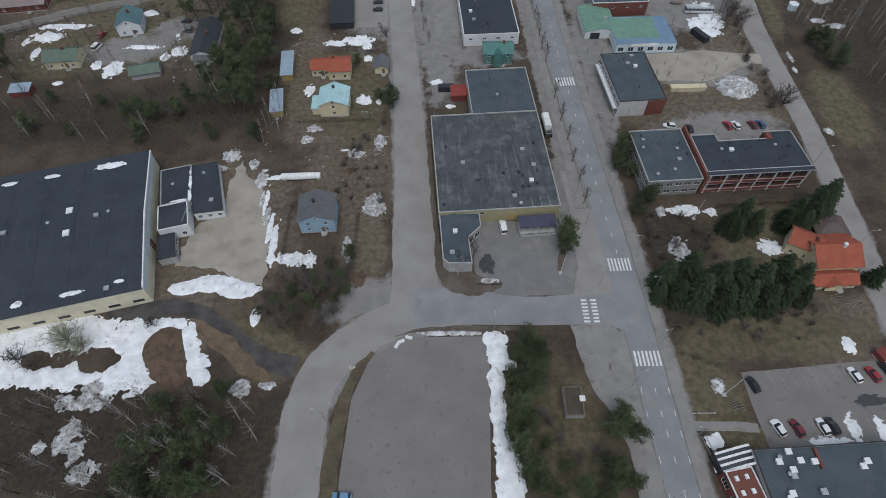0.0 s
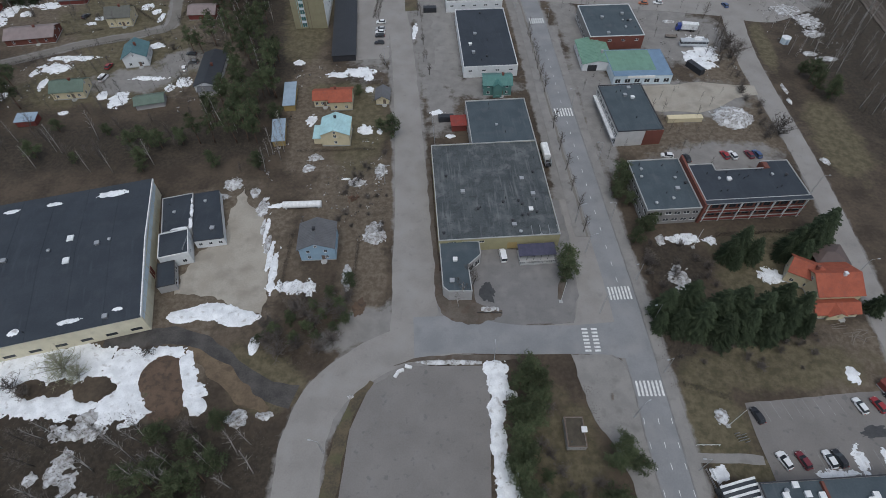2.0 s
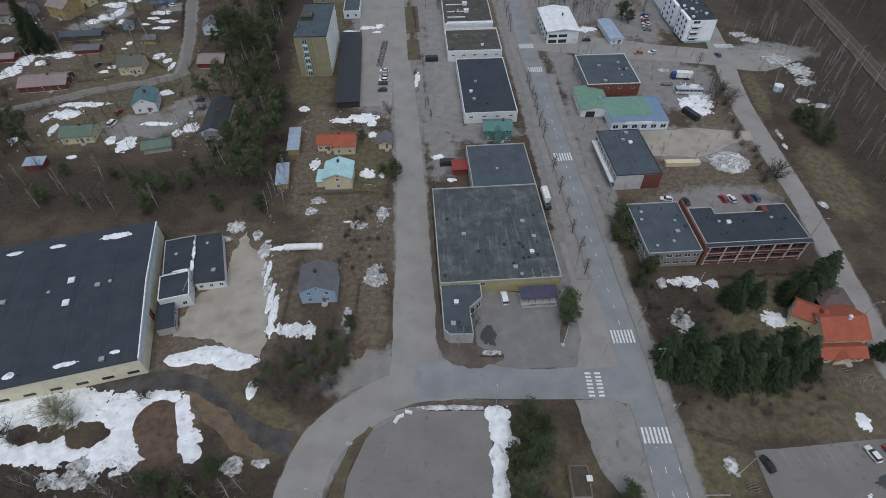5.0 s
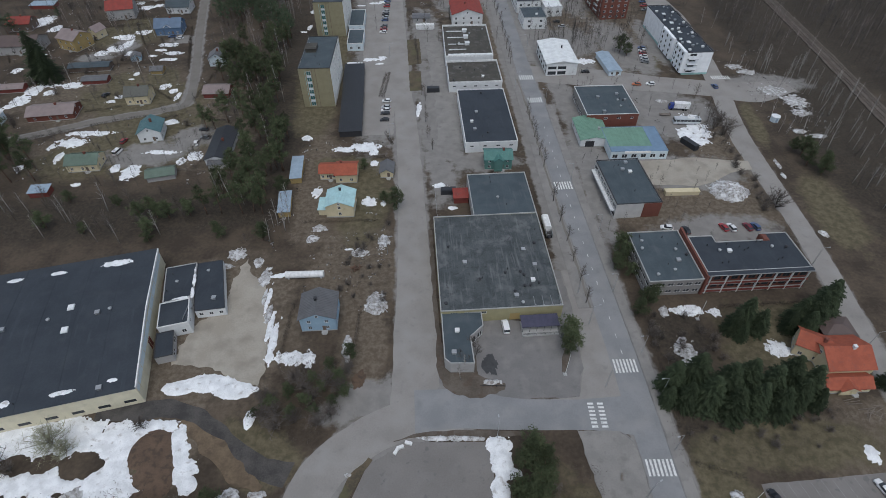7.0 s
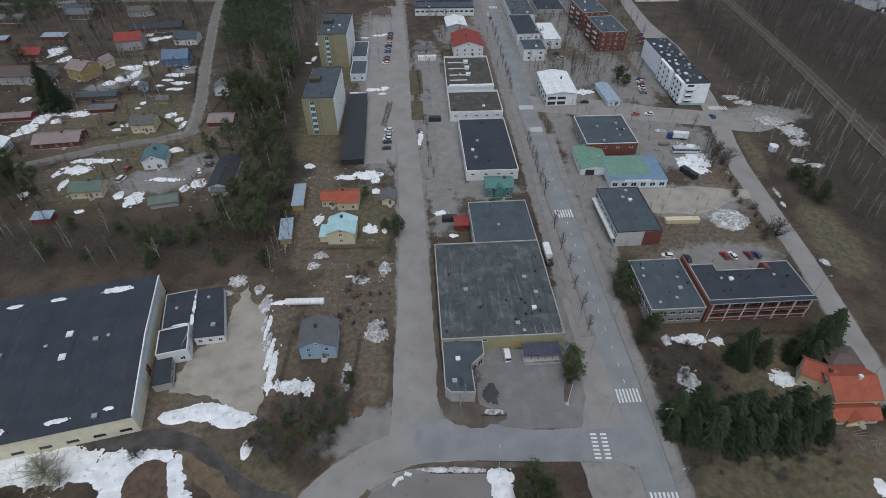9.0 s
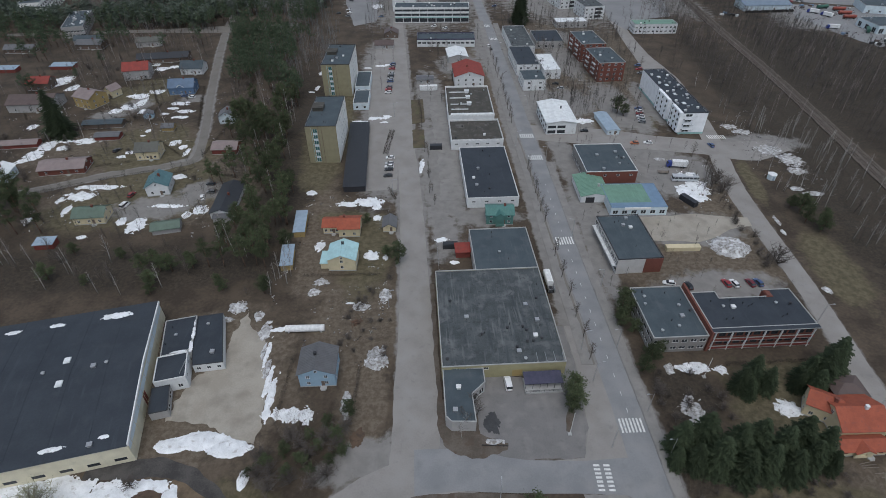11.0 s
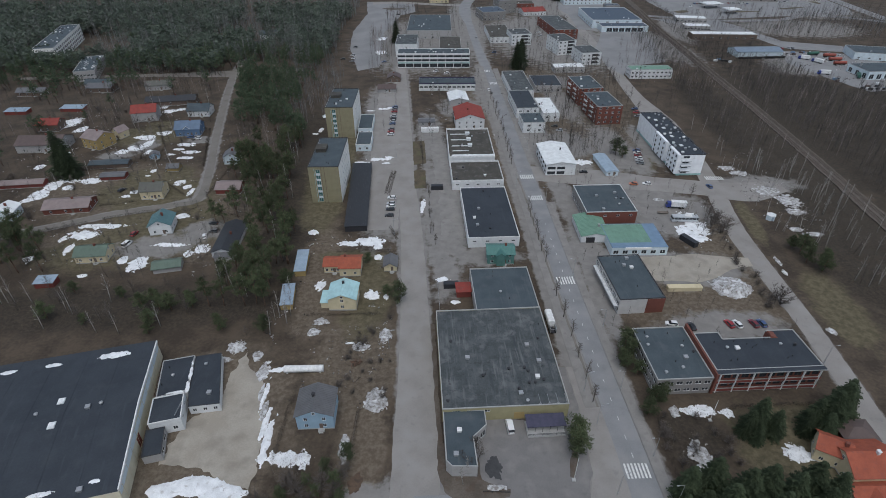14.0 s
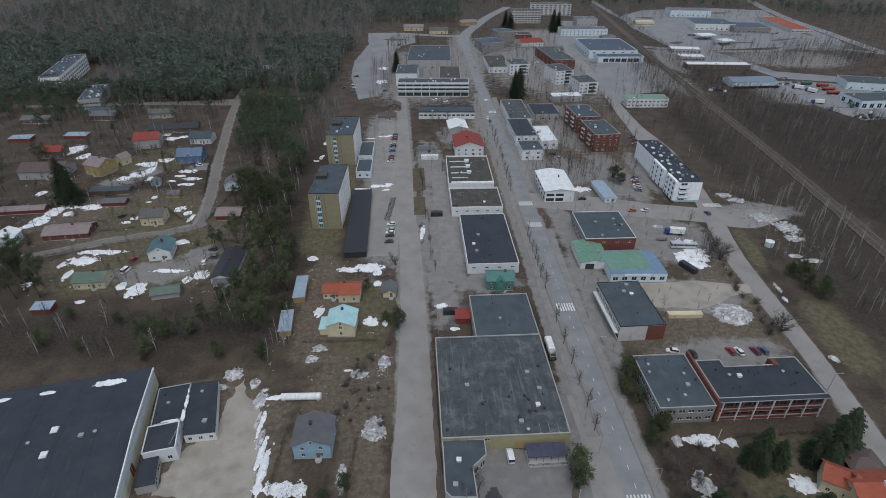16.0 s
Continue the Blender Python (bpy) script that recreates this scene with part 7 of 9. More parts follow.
alder = tree_kind("bare_bush", "low wide leafless bush with grey twigs", [bare_shapes(s, 3.2, 2.6, 30, 9, 0.06, 0.7, 0.02) for s in (20, 21)], BARKGREY, BARKGREY, "twig_crown")

# pines beside the front lot and at the crossing
for tx, ty, s in [(22, 60, 0.95), (24.5, 57, 0.9), (19.3, 56.5, 0.85), (17.6, 50.5, 0.8), (22, 51.5, 0.95), (18.5, 46.5, 0.85), (21.5, 46, 0.8), (24.5, 53, 0.75), (17.2, 40, 0.9), (16.2, 37, 0.8), (19, 38, 0.85)]:
    bushy(tx, ty, s)
for tx, ty, s in [(42.0, 41.0, 0.8), (39.6, 37.2, 0.85), (42.6, 38.2, 0.8), (41.6, 26, 0.8), (39.6, 27.4, 0.75), (36.4, 23.2, 0.8), (27.5, 29, 0.6), (21.0, 25.4, 0.7), (30.6, 24.8, 0.75), (25.4, 23.6, 0.65), (33.4, 21, 0.7), (23.6, 34.4, 0.5), (44.5, 36.5, 0.8), (21.5, 57.5, 1.0), (20.5, 48.5, 1.05), (18.5, 43, 1.0), (17.5, 34, 1.0), (19, 29, 1.0), (37.5, 28.5, 0.95)]:
    bushy(tx, ty, s)
for tx, ty in [(25, 39.5), (23, 42), (27, 35.5), (35, 33), (26, 50.5), (22, 31), (31, 31)]:
    alder(tx, ty, 0.9)
bare(28.5, 32.5, 0.45)
for tx, ty, s in [(36.8, 95.5, 0.95), (36.4, 91.5, 0.95), (35.4, 89.6, 0.7)]:
    bushy(tx, ty, s)
for tx, ty, s in [(60, 131, 0.95), (59, 126, 1.05), (57.2, 122.5, 0.8), (60.5, 119, 0.7), (66.2, 111.5, 0.7), (62, 107.2, 0.8), (59.5, 103.5, 0.75), (64, 109, 0.7)]:
    bushy(tx, ty, s)
for tx, ty, s in [(-32, 84, 0.85), (-29, 80.6, 0.9), (-27, 76, 0.8), (-33.4, 77.6, 0.75), (-36.4, 80.6, 0.7), (-37, 73.6, 0.85), (-30, 73.4, 0.75), (-42, 76, 0.8), (-40.5, 70, 0.8), (-46, 72.5, 0.85), (-34.4, 70.5, 0.7), (-49.5, 70, 0.7)]:
    bushy(tx, ty, s * 0.66)
for tx, ty in [(-33, 67.5), (-44, 66), (-38, 78), (-48, 74), (-30, 70), (-41, 80), (-27, 83), (-44.5, 70), (-35.5, 75), (-32, 79.5), (-39, 68), (-47, 69), (-28.5, 77)]:
    alder(tx, ty, 1.4)
for tx, ty, s in [(-68, 44, 0.85), (-54, 47, 0.8), (-66, 36, 1.0), (-59, 33, 1.05), (-53, 38, 0.9), (-70, 27, 1.0), (-54, 26, 1.0), (-61, 27, 0.95), (-60, 41, 0.75), (-66, 21, 1.0)]:
    bushy(tx, ty, s)
for tx, ty, s in [(-181, 186, 1.1), (-176, 181, 1.1), (-168, 181, 1.1), (-172, 171, 1.0), (-186, 196, 1.05), (-190, 188, 1.1), (-183, 177, 1.0), (-163, 172, 0.95), (-178, 166, 1.0), (-192, 178, 1.1)]:
    pine(tx, ty, s)
for tx, ty, s in [(148.8, 187.5, 1.05), (147.4, 180, 0.95), (150.5, 174, 1.0), (153.5, 178, 0.85), (146.5, 191, 0.7)]:
    bushy(tx, ty, s)
bushy(-17.8, 154.5, 1.0)
bushy(-22.5, 157.5, 0.6)
bushy(-32.5, 179, 0.55)
bushy(-27, 88, 0.7)

# the dark spruce rows by the brick office
for tx, ty, s in [(60.5, 77.5, 0.95), (66.5, 78.5, 1.1), (63, 72.5, 0.8), (68.5, 72.5, 1.0), (73.5, 75.5, 1.1), (74, 70, 0.9), (79.5, 77, 1.05), (80, 71, 0.95), (85.5, 75.5, 1.0), (86, 70.5, 0.85), (90.5, 77.5, 1.1), (91.5, 72.5, 0.9), (95.5, 75.5, 1.0), (97.5, 72.5, 0.6), (59, 73.5, 0.55)]:
    spruce(tx, ty, s)
for tx, ty, s in [(84.8, 97.0, 0.72), (88.2, 98.8, 0.95), (92.3, 97.0, 0.72), (86.5, 94.2, 0.5), (104.5, 99.5, 0.85), (108, 99.0, 1.1), (111.8, 101.5, 1.15), (114.6, 104, 1.05), (105.5, 95.8, 0.75), (101.8, 97.5, 0.6)]:
    spruce(tx, ty, s)
for tx, ty, s in [(120.3, 78.5, 0.62), (-203, 258, 1.75), (-198.5, 255, 1.2), (57, 458, 1.5), (61, 462, 1.6), (140, 760, 1.6), (148, 772, 1.7), (145, 792, 1.7), (86, 790, 1.5), (80, 800, 1.5), (59, 450, 1.3), (-50, 540, 1.4)]:
    spruce(tx, ty, s)

# street trees along the main street's west pavement
for ty in (108, 117, 126, 136, 146, 158, 180, 188, 196, 202, 208, 216, 223, 272, 281, 290, 300, 312, 324, 338, 350, 366, 380):
    k = next(i for i in range(len(WALK_W) - 1) if WALK_W[i + 1][1] >= ty)
    a, b = WALK_W[k], WALK_W[k + 1]
    street(a[0] + (b[0] - a[0]) * (ty - a[1]) / (b[1] - a[1]) + rng.uniform(-0.4, 0.4), ty, rng.uniform(1.05, 1.5), group="street trees")


def fill(planter, n, region, seed, lo=0.75, hi=1.2):
    """n trees at random inside a plan region that keeps clear of roads and houses."""
    r = random.Random(seed)
    k = tries = 0
    x0, x1, y0, y1 = region[:4]
    skew = region[4] if len(region) > 4 else 0.0
    while k < n and tries < n * 30:
        tries += 1
        yy = r.uniform(y0, y1)
        xx = r.uniform(x0, x1) + skew * (yy - y0)
        if clear(xx, yy):
            planter(xx, yy, r.uniform(lo, hi))
            k += 1


KEEP_OUT = [(-352, 515, 16, 44), (-322, 500, 14, 40), (-290, 440, 12, 26), (-240, 478, 12, 12), (-222, 530, 10, 12), (-173, 520, 14, 14), (-178, 560, 12, 10), (-128, 92, 46, 44), (-75, 112, 14, 22), (-59, 246, 11, 17), (-65, 330, 12, 18), (-38, 102, 9, 9), (-42, 165, 14, 24), (-41, 233, 8, 34), (-92, 194, 8, 16), (-108, 241, 9, 8), (-120, 279, 7, 7), (-127, 203, 9, 9), (-144, 236, 9, 8), (-147, 182, 9, 8), (-113, 175, 7, 6), (-180, 222, 13, 9), (-158, 318, 9, 8), (-165, 351, 9, 8), (-64, 100, 18, 32), (128, 290, 12, 36), (146, 212, 5, 5), (-50, 318, 7, 20), (275, 496, 24, 15), (271, 560, 33, 9), (268, 638, 18, 10), (260, 599, 15, 9), (177, 632, 30, 50), (470, 808, 20, 56), (362, 800, 30, 30), (402, 775, 28, 24)]
LANES = [([(-260, 172), (-181, 205), (-123, 232), (-142, 310), (-174, 441)], 5), ([(-34, 0), (-34, 44), (-8, 71)], 7), ([(120.5, 60), (127.6, 140), (129, 198), (139, 273), (136.4, 395), (139, 560), (139, 700)], 6.5), ([(192, 100), (206.3, 284), (213.8, 443), (222, 612), (245, 944)], 6.5), ([(-92, 71), (-64, 69), (-38, 54)], 5), ([(-7, 70), (-14, 185), (-40, 470)], 8), ([(-75, 450), (-90, 520), (-97, 590), (-92, 680), (-100, 760)], 14)]


def clear(x, y):
    for cx, cy, rx, ry in KEEP_OUT:
        if abs(x - cx) < rx and abs(y - cy) < ry:
            return False
    p = Vector((x, y))
    for line, w in LANES:
        for a, b in zip(line, line[1:]):
            a, b = Vector(a), Vector(b)
            t = max(0, min(1, (p - a).dot(b - a) / (b - a).length_squared))
            if (a.lerp(b, t) - p).length < w:
                return False
    return True


fill(pine, 40, (-88, -63, 150, 205, -0.05), 1, 0.7, 1.0)
fill(pine, 66, (-106, -75, 205, 300, -0.12), 2, 0.75, 1.05)
fill(birch, 22, (-90, -66, 150, 300, -0.1), 4, 0.7, 1.0)
fill(pine, 5, (-78, -50, 12, 40), 6, 0.6, 0.85)
fill(bushy, 4, (-80, -46, 12, 40), 61, 0.6, 0.9)
fill(birch, 40, (-84, -44, 14, 48), 7, 0.65, 1.0)
fill(birch, 20, (-118, -74, 14, 46), 8, 0.6, 0.95)
fill(bare, 22, (-118, -60, 14, 47), 81, 0.6, 1.1)
fill(birch, 14, (-170, -95, 124, 156), 9, 0.7, 1.0)
fill(birch, 8, (-62, -50, 118, 160), 10, 0.6, 0.9)
fill(bushy, 15, (-150, -62, 136, 164), 11, 0.5, 0.95)
fill(bare, 20, (-160, -60, 130, 166), 12, 0.5, 0.9)
fill(pine, 16, (-215, -175, 152, 195), 13, 0.7, 1.0)
fill(bare, 60, (-230, -95, 166, 300), 14, 0.4, 0.75)
fill(bare, 40, (-250, -140, 290, 430), 141, 0.5, 0.9)
fill(birch, 16, (-230, -100, 240, 380), 142, 0.6, 0.9)
fill(alder, 30, (-240, -95, 168, 360), 15, 0.5, 1.0)
fill(birch, 76, (158, 194, 130, 270), 18, 0.6, 1.0)
fill(birch, 16, (144, 152, 190, 330, 0.06), 19, 0.5, 0.8)
for tx, ty, s in [(123.5, 153.5, 2.0), (120.5, 155.5, 1.3), (125.4, 206, 1.6), (122, 209.5, 1.5), (124.5, 213, 1.4), (121.5, 202.5, 1.3)]:
    alder(tx, ty, s)
fill(bare, 24, (152, 200, 140, 420), 20, 0.5, 0.9)
fill(alder, 26, (60, 104, 60, 72), 24, 0.3, 0.6)
fill(alder, 18, (60, 80, 86, 106), 25, 0.5, 0.9)
fill(alder, 12, (118, 124, 150, 190), 26, 0.5, 0.9)
fill(bare, 9, (120, 124, 186, 235), 27, 0.6, 0.9)
fill(street, 14, (-7, -4, 190, 380, -0.11), 28, 0.7, 1.1)
fill(alder, 22, (-36, -18, 108, 146), 29, 0.35, 0.7)
fill(bare, 10, (58, 100, 300, 480), 30, 0.7, 1.1)
fill(bare, 8, (4, 9, 84, 92), 32, 0.4, 0.7)
fill(bare, 26, (58, 150, 275, 430), 33, 0.6, 1.0)
fill(bare, 20, (44, 150, 440, 640), 34, 0.8, 1.2)
bushy(96.5, 286, 1.1)
bushy(99, 281.5, 0.8)
fill(bare, 12, (-14, 4, 300, 400), 36, 0.6, 0.9)
fill(bare, 16, (-70, -30, 560, 720), 37, 0.9, 1.2)
fill(bare, 14, (112, 128, 190, 215), 38, 0.35, 0.7)
willow(-99.0, 62.5, 1.35)
willow(-94.5, 60.5, 0.9)
alder(-110, 57, 1.3), alder(-106, 55.5, 1.1), alder(-78.5, 67, 1.0)
birch(5.2, 83.2, 0.6), birch(4.4, 80.6, 0.55)


def cloud(name, label, category, templates, spots, material):
    """Very many small trees, joined into one mesh."""
    vs, fs, n = [], [], 0
    for x, y, s, t, w in spots:
        v, f = templates[w]
        c, d = math.cos(t) * s, math.sin(t) * s
        vs.append(v @ np.array([[c, d, 0], [-d, c, 0], [0, 0, s]]) + np.array([x, y, 0]))
        fs.append(f + n)
        n += len(v)
    v, f = np.concatenate(vs), np.concatenate(fs)
    me = bpy.data.meshes.new(name)
    me.vertices.add(len(v))
    me.vertices.foreach_set("co", v.astype(np.float32).ravel())
    me.loops.add(len(f) * 3)
    me.loops.foreach_set("vertex_index", f.astype(np.int32).ravel())
    me.polygons.add(len(f))
    me.polygons.foreach_set("loop_start", np.arange(0, len(f) * 3, 3, dtype=np.int32))
    me.update(calc_edges=True)
    me.materials.append(material)
    return tagged(new(name, me), label, category, kind="stuff")


def arrays(sh):
    tri = []
    for q in sh.f:
        tri += [(q[0], q[i], q[i + 1]) for i in range(1, len(q) - 1)]
    return np.array(sh.v), np.array(tri)


ROOFS = []
for ob in bpy.data.objects:
    if ob.type == "MESH" and ob.parent is not None and ob.parent.parent is None and ob.name.startswith("roof") and not ob.name.startswith("roof_"):
        xs, ys = [c[0] for c in ob.bound_box], [c[1] for c in ob.bound_box]
        ROOFS.append(((ob.parent.matrix_basis @ ob.matrix_basis).inverted(), min(xs) - 2.5, max(xs) + 2.5, min(ys) - 2.5, max(ys) + 2.5))


def inside(x, y):
    """Whether a tree here would stand in the main street or in a building."""
    if any(abs(x - (a[0] + (b[0] - a[0]) * (y - a[1]) / (b[1] - a[1]))) < 8 for a, b in zip(MAIN, MAIN[1:]) if a[1] <= y < b[1]):
        return True
    for m, x0, x1, y0, y1 in ROOFS:
        q = m @ Vector((x, y, 0))
        if x0 < q.x < x1 and y0 < q.y < y1:
            return True
    return False


def spread(n, region, seed, kinds, lo, hi, free=True):
    r, out = random.Random(seed), []
    while len(out) < n:
        x, y = r.uniform(*region[:2]), r.uniform(*region[2:4])
        if len(region) > 4:
            x += region[4] * (y - region[2])
        if noise.noise((x * 0.012, y * 0.012, seed)) > -0.35 and (not free or clear(x, y)):
            out.append((x, y, r.uniform(lo, hi), r.uniform(0, 6.28), r.randrange(kinds)))
    return out


far_pine = [arrays(pine_shapes(s, 16, 3.0, 0.3, 20, 3, 2.9, (0.14, 0.28))[1]) for s in (31, 32, 33)]
far_trunk = [arrays(Shape().tube((0, 0, 0), (0, 0, 15), 0.22, 0.06, 4)) for _ in range(3)]


def far_birch(seed, h=15.0, limbs=18, trunk=0.17, spread=2.4, twigs=1, limb=0.1):
    """A light leafless tree for the woods: a thin trunk and tapering limbs."""
    r, sh = random.Random(seed), Shape()
    top = Vector((r.uniform(-0.6, 0.6), r.uniform(-0.6, 0.6), h))
    ring = [Vector((math.cos(a), math.sin(a), 0)) * trunk for a in (0.3, 2.4, 4.5)]
    sh.add([tuple(v) for v in ring] + [tuple(top)], [(0, 1, 3), (1, 2, 3), (2, 0, 3)])
    for k in range(limbs):
        s = 0.35 + 0.6 * (k + r.random()) / limbs
        base, a = top * s, k * 2.4 + r.uniform(-0.6, 0.6)
        L = spread * (1.2 - s * 0.8) * r.uniform(0.6, 1.1)
        tip = base + Vector((math.cos(a) * L, math.sin(a) * L, L * r.uniform(0.7, 1.5)))
        side = Vector((-math.sin(a), math.cos(a), r.uniform(-0.4, 0.4))) * limb
        sh.add([tuple(base - side), tuple(base + side), tuple(tip)], [(0, 1, 2)])
        for _ in range(twigs):
            q = base.lerp(tip, r.uniform(0.3, 0.8))
            e = q + Vector((r.uniform(-1, 1), r.uniform(-1, 1), r.uniform(0.1, 1.2))) * L * 0.5
            sh.add([tuple(q - side * 0.7), tuple(q + side * 0.7), tuple(e)], [(0, 1, 2)])
    return arrays(sh)


far_bare = [far_birch(s, 16, 13, 0.2, 2.8, 2, 0.1) for s in (34, 35, 36)]
nw = spread(1600, (-560, -95, 475, 660, -0.06), 41, 3, 0.75, 1.2) + spread(1000, (-640, -110, 640, 1300), 39, 3, 0.8, 1.25)
nw = [s for s in nw if not (s[0] > -102 - (s[1] - 470) * 0.04 and s[1] < 760)] + spread(330, (-420, -190, 440, 480), 46, 3, 0.7, 1.0)
cloud("far_pine_crowns", "dense dark pine wood beyond the town", "forest", far_pine, nw, NEEDLE_HAZE)
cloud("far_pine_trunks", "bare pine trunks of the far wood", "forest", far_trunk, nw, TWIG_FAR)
grove = spread(1500, (-560, -95, 460, 640, -0.06), 42, 3, 0.9, 1.4) + spread(5200, (-700, -95, 640, 1350), 37, 3, 0.9, 1.4) + spread(1500, (-110, 330, 820, 1300), 43, 3, 0.7, 1.1) + spread(1100, (330, 760, 950, 1350), 40, 3, 0.7, 1.1)
grove += spread(300, (-150, -106, 465, 790), 111, 3, 0.8, 1.2) + spread(70, (-66, -50, 440, 700), 112, 3, 0.5, 0.8, False)
grove = [s for s in grove if not (60 < s[0] < 215 and s[1] < 960) and abs(s[0] - 541 - (s[1] - 1029) * 0.25) > 12]
grove += spread(420, (535, 800, 770, 1120), 141, 3, 0.7, 1.1) + spread(170, (385, 480, 570, 690), 142, 3, 0.6, 0.95) + spread(90, (300, 385, 585, 625), 143, 3, 0.45, 0.75) + spread(220, (-118, -72, 340, 470, -0.12), 144, 3, 0.55, 0.85)
grove = [g for g in grove if not inside(g[0], g[1])]
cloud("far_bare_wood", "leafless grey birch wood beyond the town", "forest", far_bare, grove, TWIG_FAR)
belt_pine = [arrays(pine_shapes(s, 15, 3.2, 0.4, 36, 12, 1.2, (0.12, 0.25))[1]) for s in (61, 62, 63)]
belt = spread(46, (-350, -225, 300, 440), 131, 3, 0.6, 1.0) + spread(30, (-215, -100, 385, 450), 132, 3, 0.7, 1.0) + spread(16, (-330, -235, 200, 300), 133, 3, 0.6, 0.9) + spread(150, (-124, -82, 290, 425, -0.28), 91, 3, 0.75, 1.05) + spread(80, (-340, -190, 385, 470), 92, 3, 0.8, 1.1) + spread(60, (-190, -105, 440, 490), 108, 3, 0.8, 1.1) + spread(40, (-420, -330, 360, 470), 109, 3, 0.8, 1.1) + spread(26, (-300, -200, 440, 520), 110, 3, 0.9, 1.2)
belt = [b for b in belt if not inside(b[0], b[1])]
cloud("belt_pine_crowns", "green pine crowns of the wood between the gardens and towers", "forest", belt_pine, belt, NEEDLE_BELT)
cloud("belt_pine_trunks", "pine trunks of the wood between the gardens and towers", "forest", far_trunk, belt, BARK)
pale = [far_birch(s, 15, 22, 0.17, 2.6, 4, 0.06) for s in (37, 38, 39)]
edge = spread(60, (-112, -66, 290, 430, -0.2), 93, 3, 0.7, 1.0) + spread(60, (-300, -180, 380, 445), 94, 3, 0.7, 1.0) + spread(230, (212, 290, 160, 430), 95, 3, 0.6, 0.95) + spread(90, (165, 206, 270, 520, 0.08), 96, 3, 0.6, 0.95) + spread(40, (-64, -42, 430, 560, -0.1), 97, 3, 0.8, 1.1) + spread(60, (150, 200, 420, 560, 0.1), 98, 3, 0.5, 0.9)
edge += spread(120, (-340, -110, 300, 450), 134, 3, 0.5, 0.85) + spread(90, (312, 440, 545, 640, 0.1), 99, 3, 0.7, 1.0) + spread(60, (-330, -110, 480, 560), 100, 3, 0.8, 1.1) + spread(60, (20, 130, 480, 720), 101, 3, 0.5, 0.8) + spread(60, (440, 640, 440, 760), 102, 3, 0.6, 0.9)
edge += spread(170, (-520, -110, 470, 720), 146, 3, 0.9, 1.25) + spread(80, (300, 480, 570, 690), 147, 3, 0.6, 0.9) + spread(110, (-112, 16, 805, 960), 149, 3, 0.8, 1.2, False)
edge = [b for b in edge if not inside(b[0], b[1])]
cloud("belt_birches", "pale leafless birches at the edges of the woods", "forest", pale, edge, PALE_TRUNK)
north = spread(700, (-100, 640, 980, 1350), 44, 3, 0.8, 1.2, False) + spread(130, (550, 760, 860, 1000), 145, 3, 0.6, 0.9, False) + spread(260, (-112, 18, 830, 1010), 148, 3, 0.7, 1.1, False)
cloud("north_pine_crowns", "dark pine wood north of the town", "forest", far_pine, [s for s in north if not (60 < s[0] < 230 and s[1] < 1000)], NEEDLE_HAZE)
thick = [far_birch(s, 12, 14, 0.1, 3.2, 3, 0.1) for s in (70, 71, 72, 73)]
cloud("railway_wood", "dense leafless thicket beside the railway", "forest", thick, spread(3000, (216, 420, 110, 400), 45, 4, 0.45, 0.95) + spread(1100, (222, 290, 395, 560), 47, 3, 0.35, 0.7) + spread(420, (225, 250, 560, 900, 0.06), 38, 3, 0.35, 0.7) + spread(700, (160, 205, 290, 700, 0.08), 48, 3, 0.35, 0.75) + spread(500, (390, 640, 440, 640), 49, 3, 0.4, 0.8) + spread(400, (520, 800, 640, 1000), 50, 3, 0.5, 0.9), THICKET)
gardens = spread(500, (44, 150, 275, 470), 121, 4, 0.5, 0.95) + spread(420, (230, 480, 545, 660), 122, 4, 0.5, 0.9) + spread(300, (-66, 140, 470, 800), 123, 4, 0.5, 0.9) + spread(300, (340, 620, 660, 1000), 124, 4, 0.5, 0.9) + spread(900, (-330, -95, 165, 450), 103, 3, 0.35, 0.75) + spread(330, (-60, 140, 290, 760), 104, 3, 0.45, 0.95) + spread(90, (58, 120, 275, 420), 107, 3, 0.5, 0.9) + spread(120, (56, 130, 130, 260), 105, 3, 0.3, 0.5) + spread(90, (230, 500, 560, 960), 106, 3, 0.4, 0.7)
cloud("garden_trees", "small leafless garden and yard trees", "trees", thick, [g for g in gardens if not inside(g[0], g[1])], THICKET)
twig = [arrays(bare_shapes(s, 1.6, 1.1, 6, 1, 0.03, 0.8, 0.05)[1]) for s in (51, 52, 53)]
brush = spread(2000, (-200, -44, 122, 168), 54, 3, 0.6, 1.6) + spread(1500, (-122, -42, 10, 50), 55, 3, 0.6, 1.8) + spread(2200, (-100, -62, 165, 420, -0.12), 56, 3, 0.7, 1.7) + spread(2000, (156, 204, 110, 420, 0.02), 57, 3, 0.7, 1.8) + spread(1200, (58, 108, 56, 74), 58, 3, 0.4, 1.0) + spread(600, (60, 100, 84, 106), 59, 3, 0.4, 1.2) + spread(1000, (-36, -16, 104, 150), 60, 3, 0.4, 0.9) + spread(900, (20, 38, 22, 56), 61, 3, 0.4, 1.2) + spread(1000, (-250, -95, 168, 370), 62, 3, 0.5, 1.4) + spread(500, (-50, -30, 62, 90), 63, 3, 0.5, 1.4)
brush += spread(2000, (214, 330, 110, 400), 64, 3, 0.9, 2.2) + spread(1400, (160, 206, 300, 520, 0.06), 65, 3, 0.8, 1.8) + spread(1200, (-130, -70, 280, 440, -0.2), 66, 3, 0.8, 1.8)
cloud("undergrowth", "brown leafless undergrowth and saplings", "undergrowth", twig, brush, SHRUB)


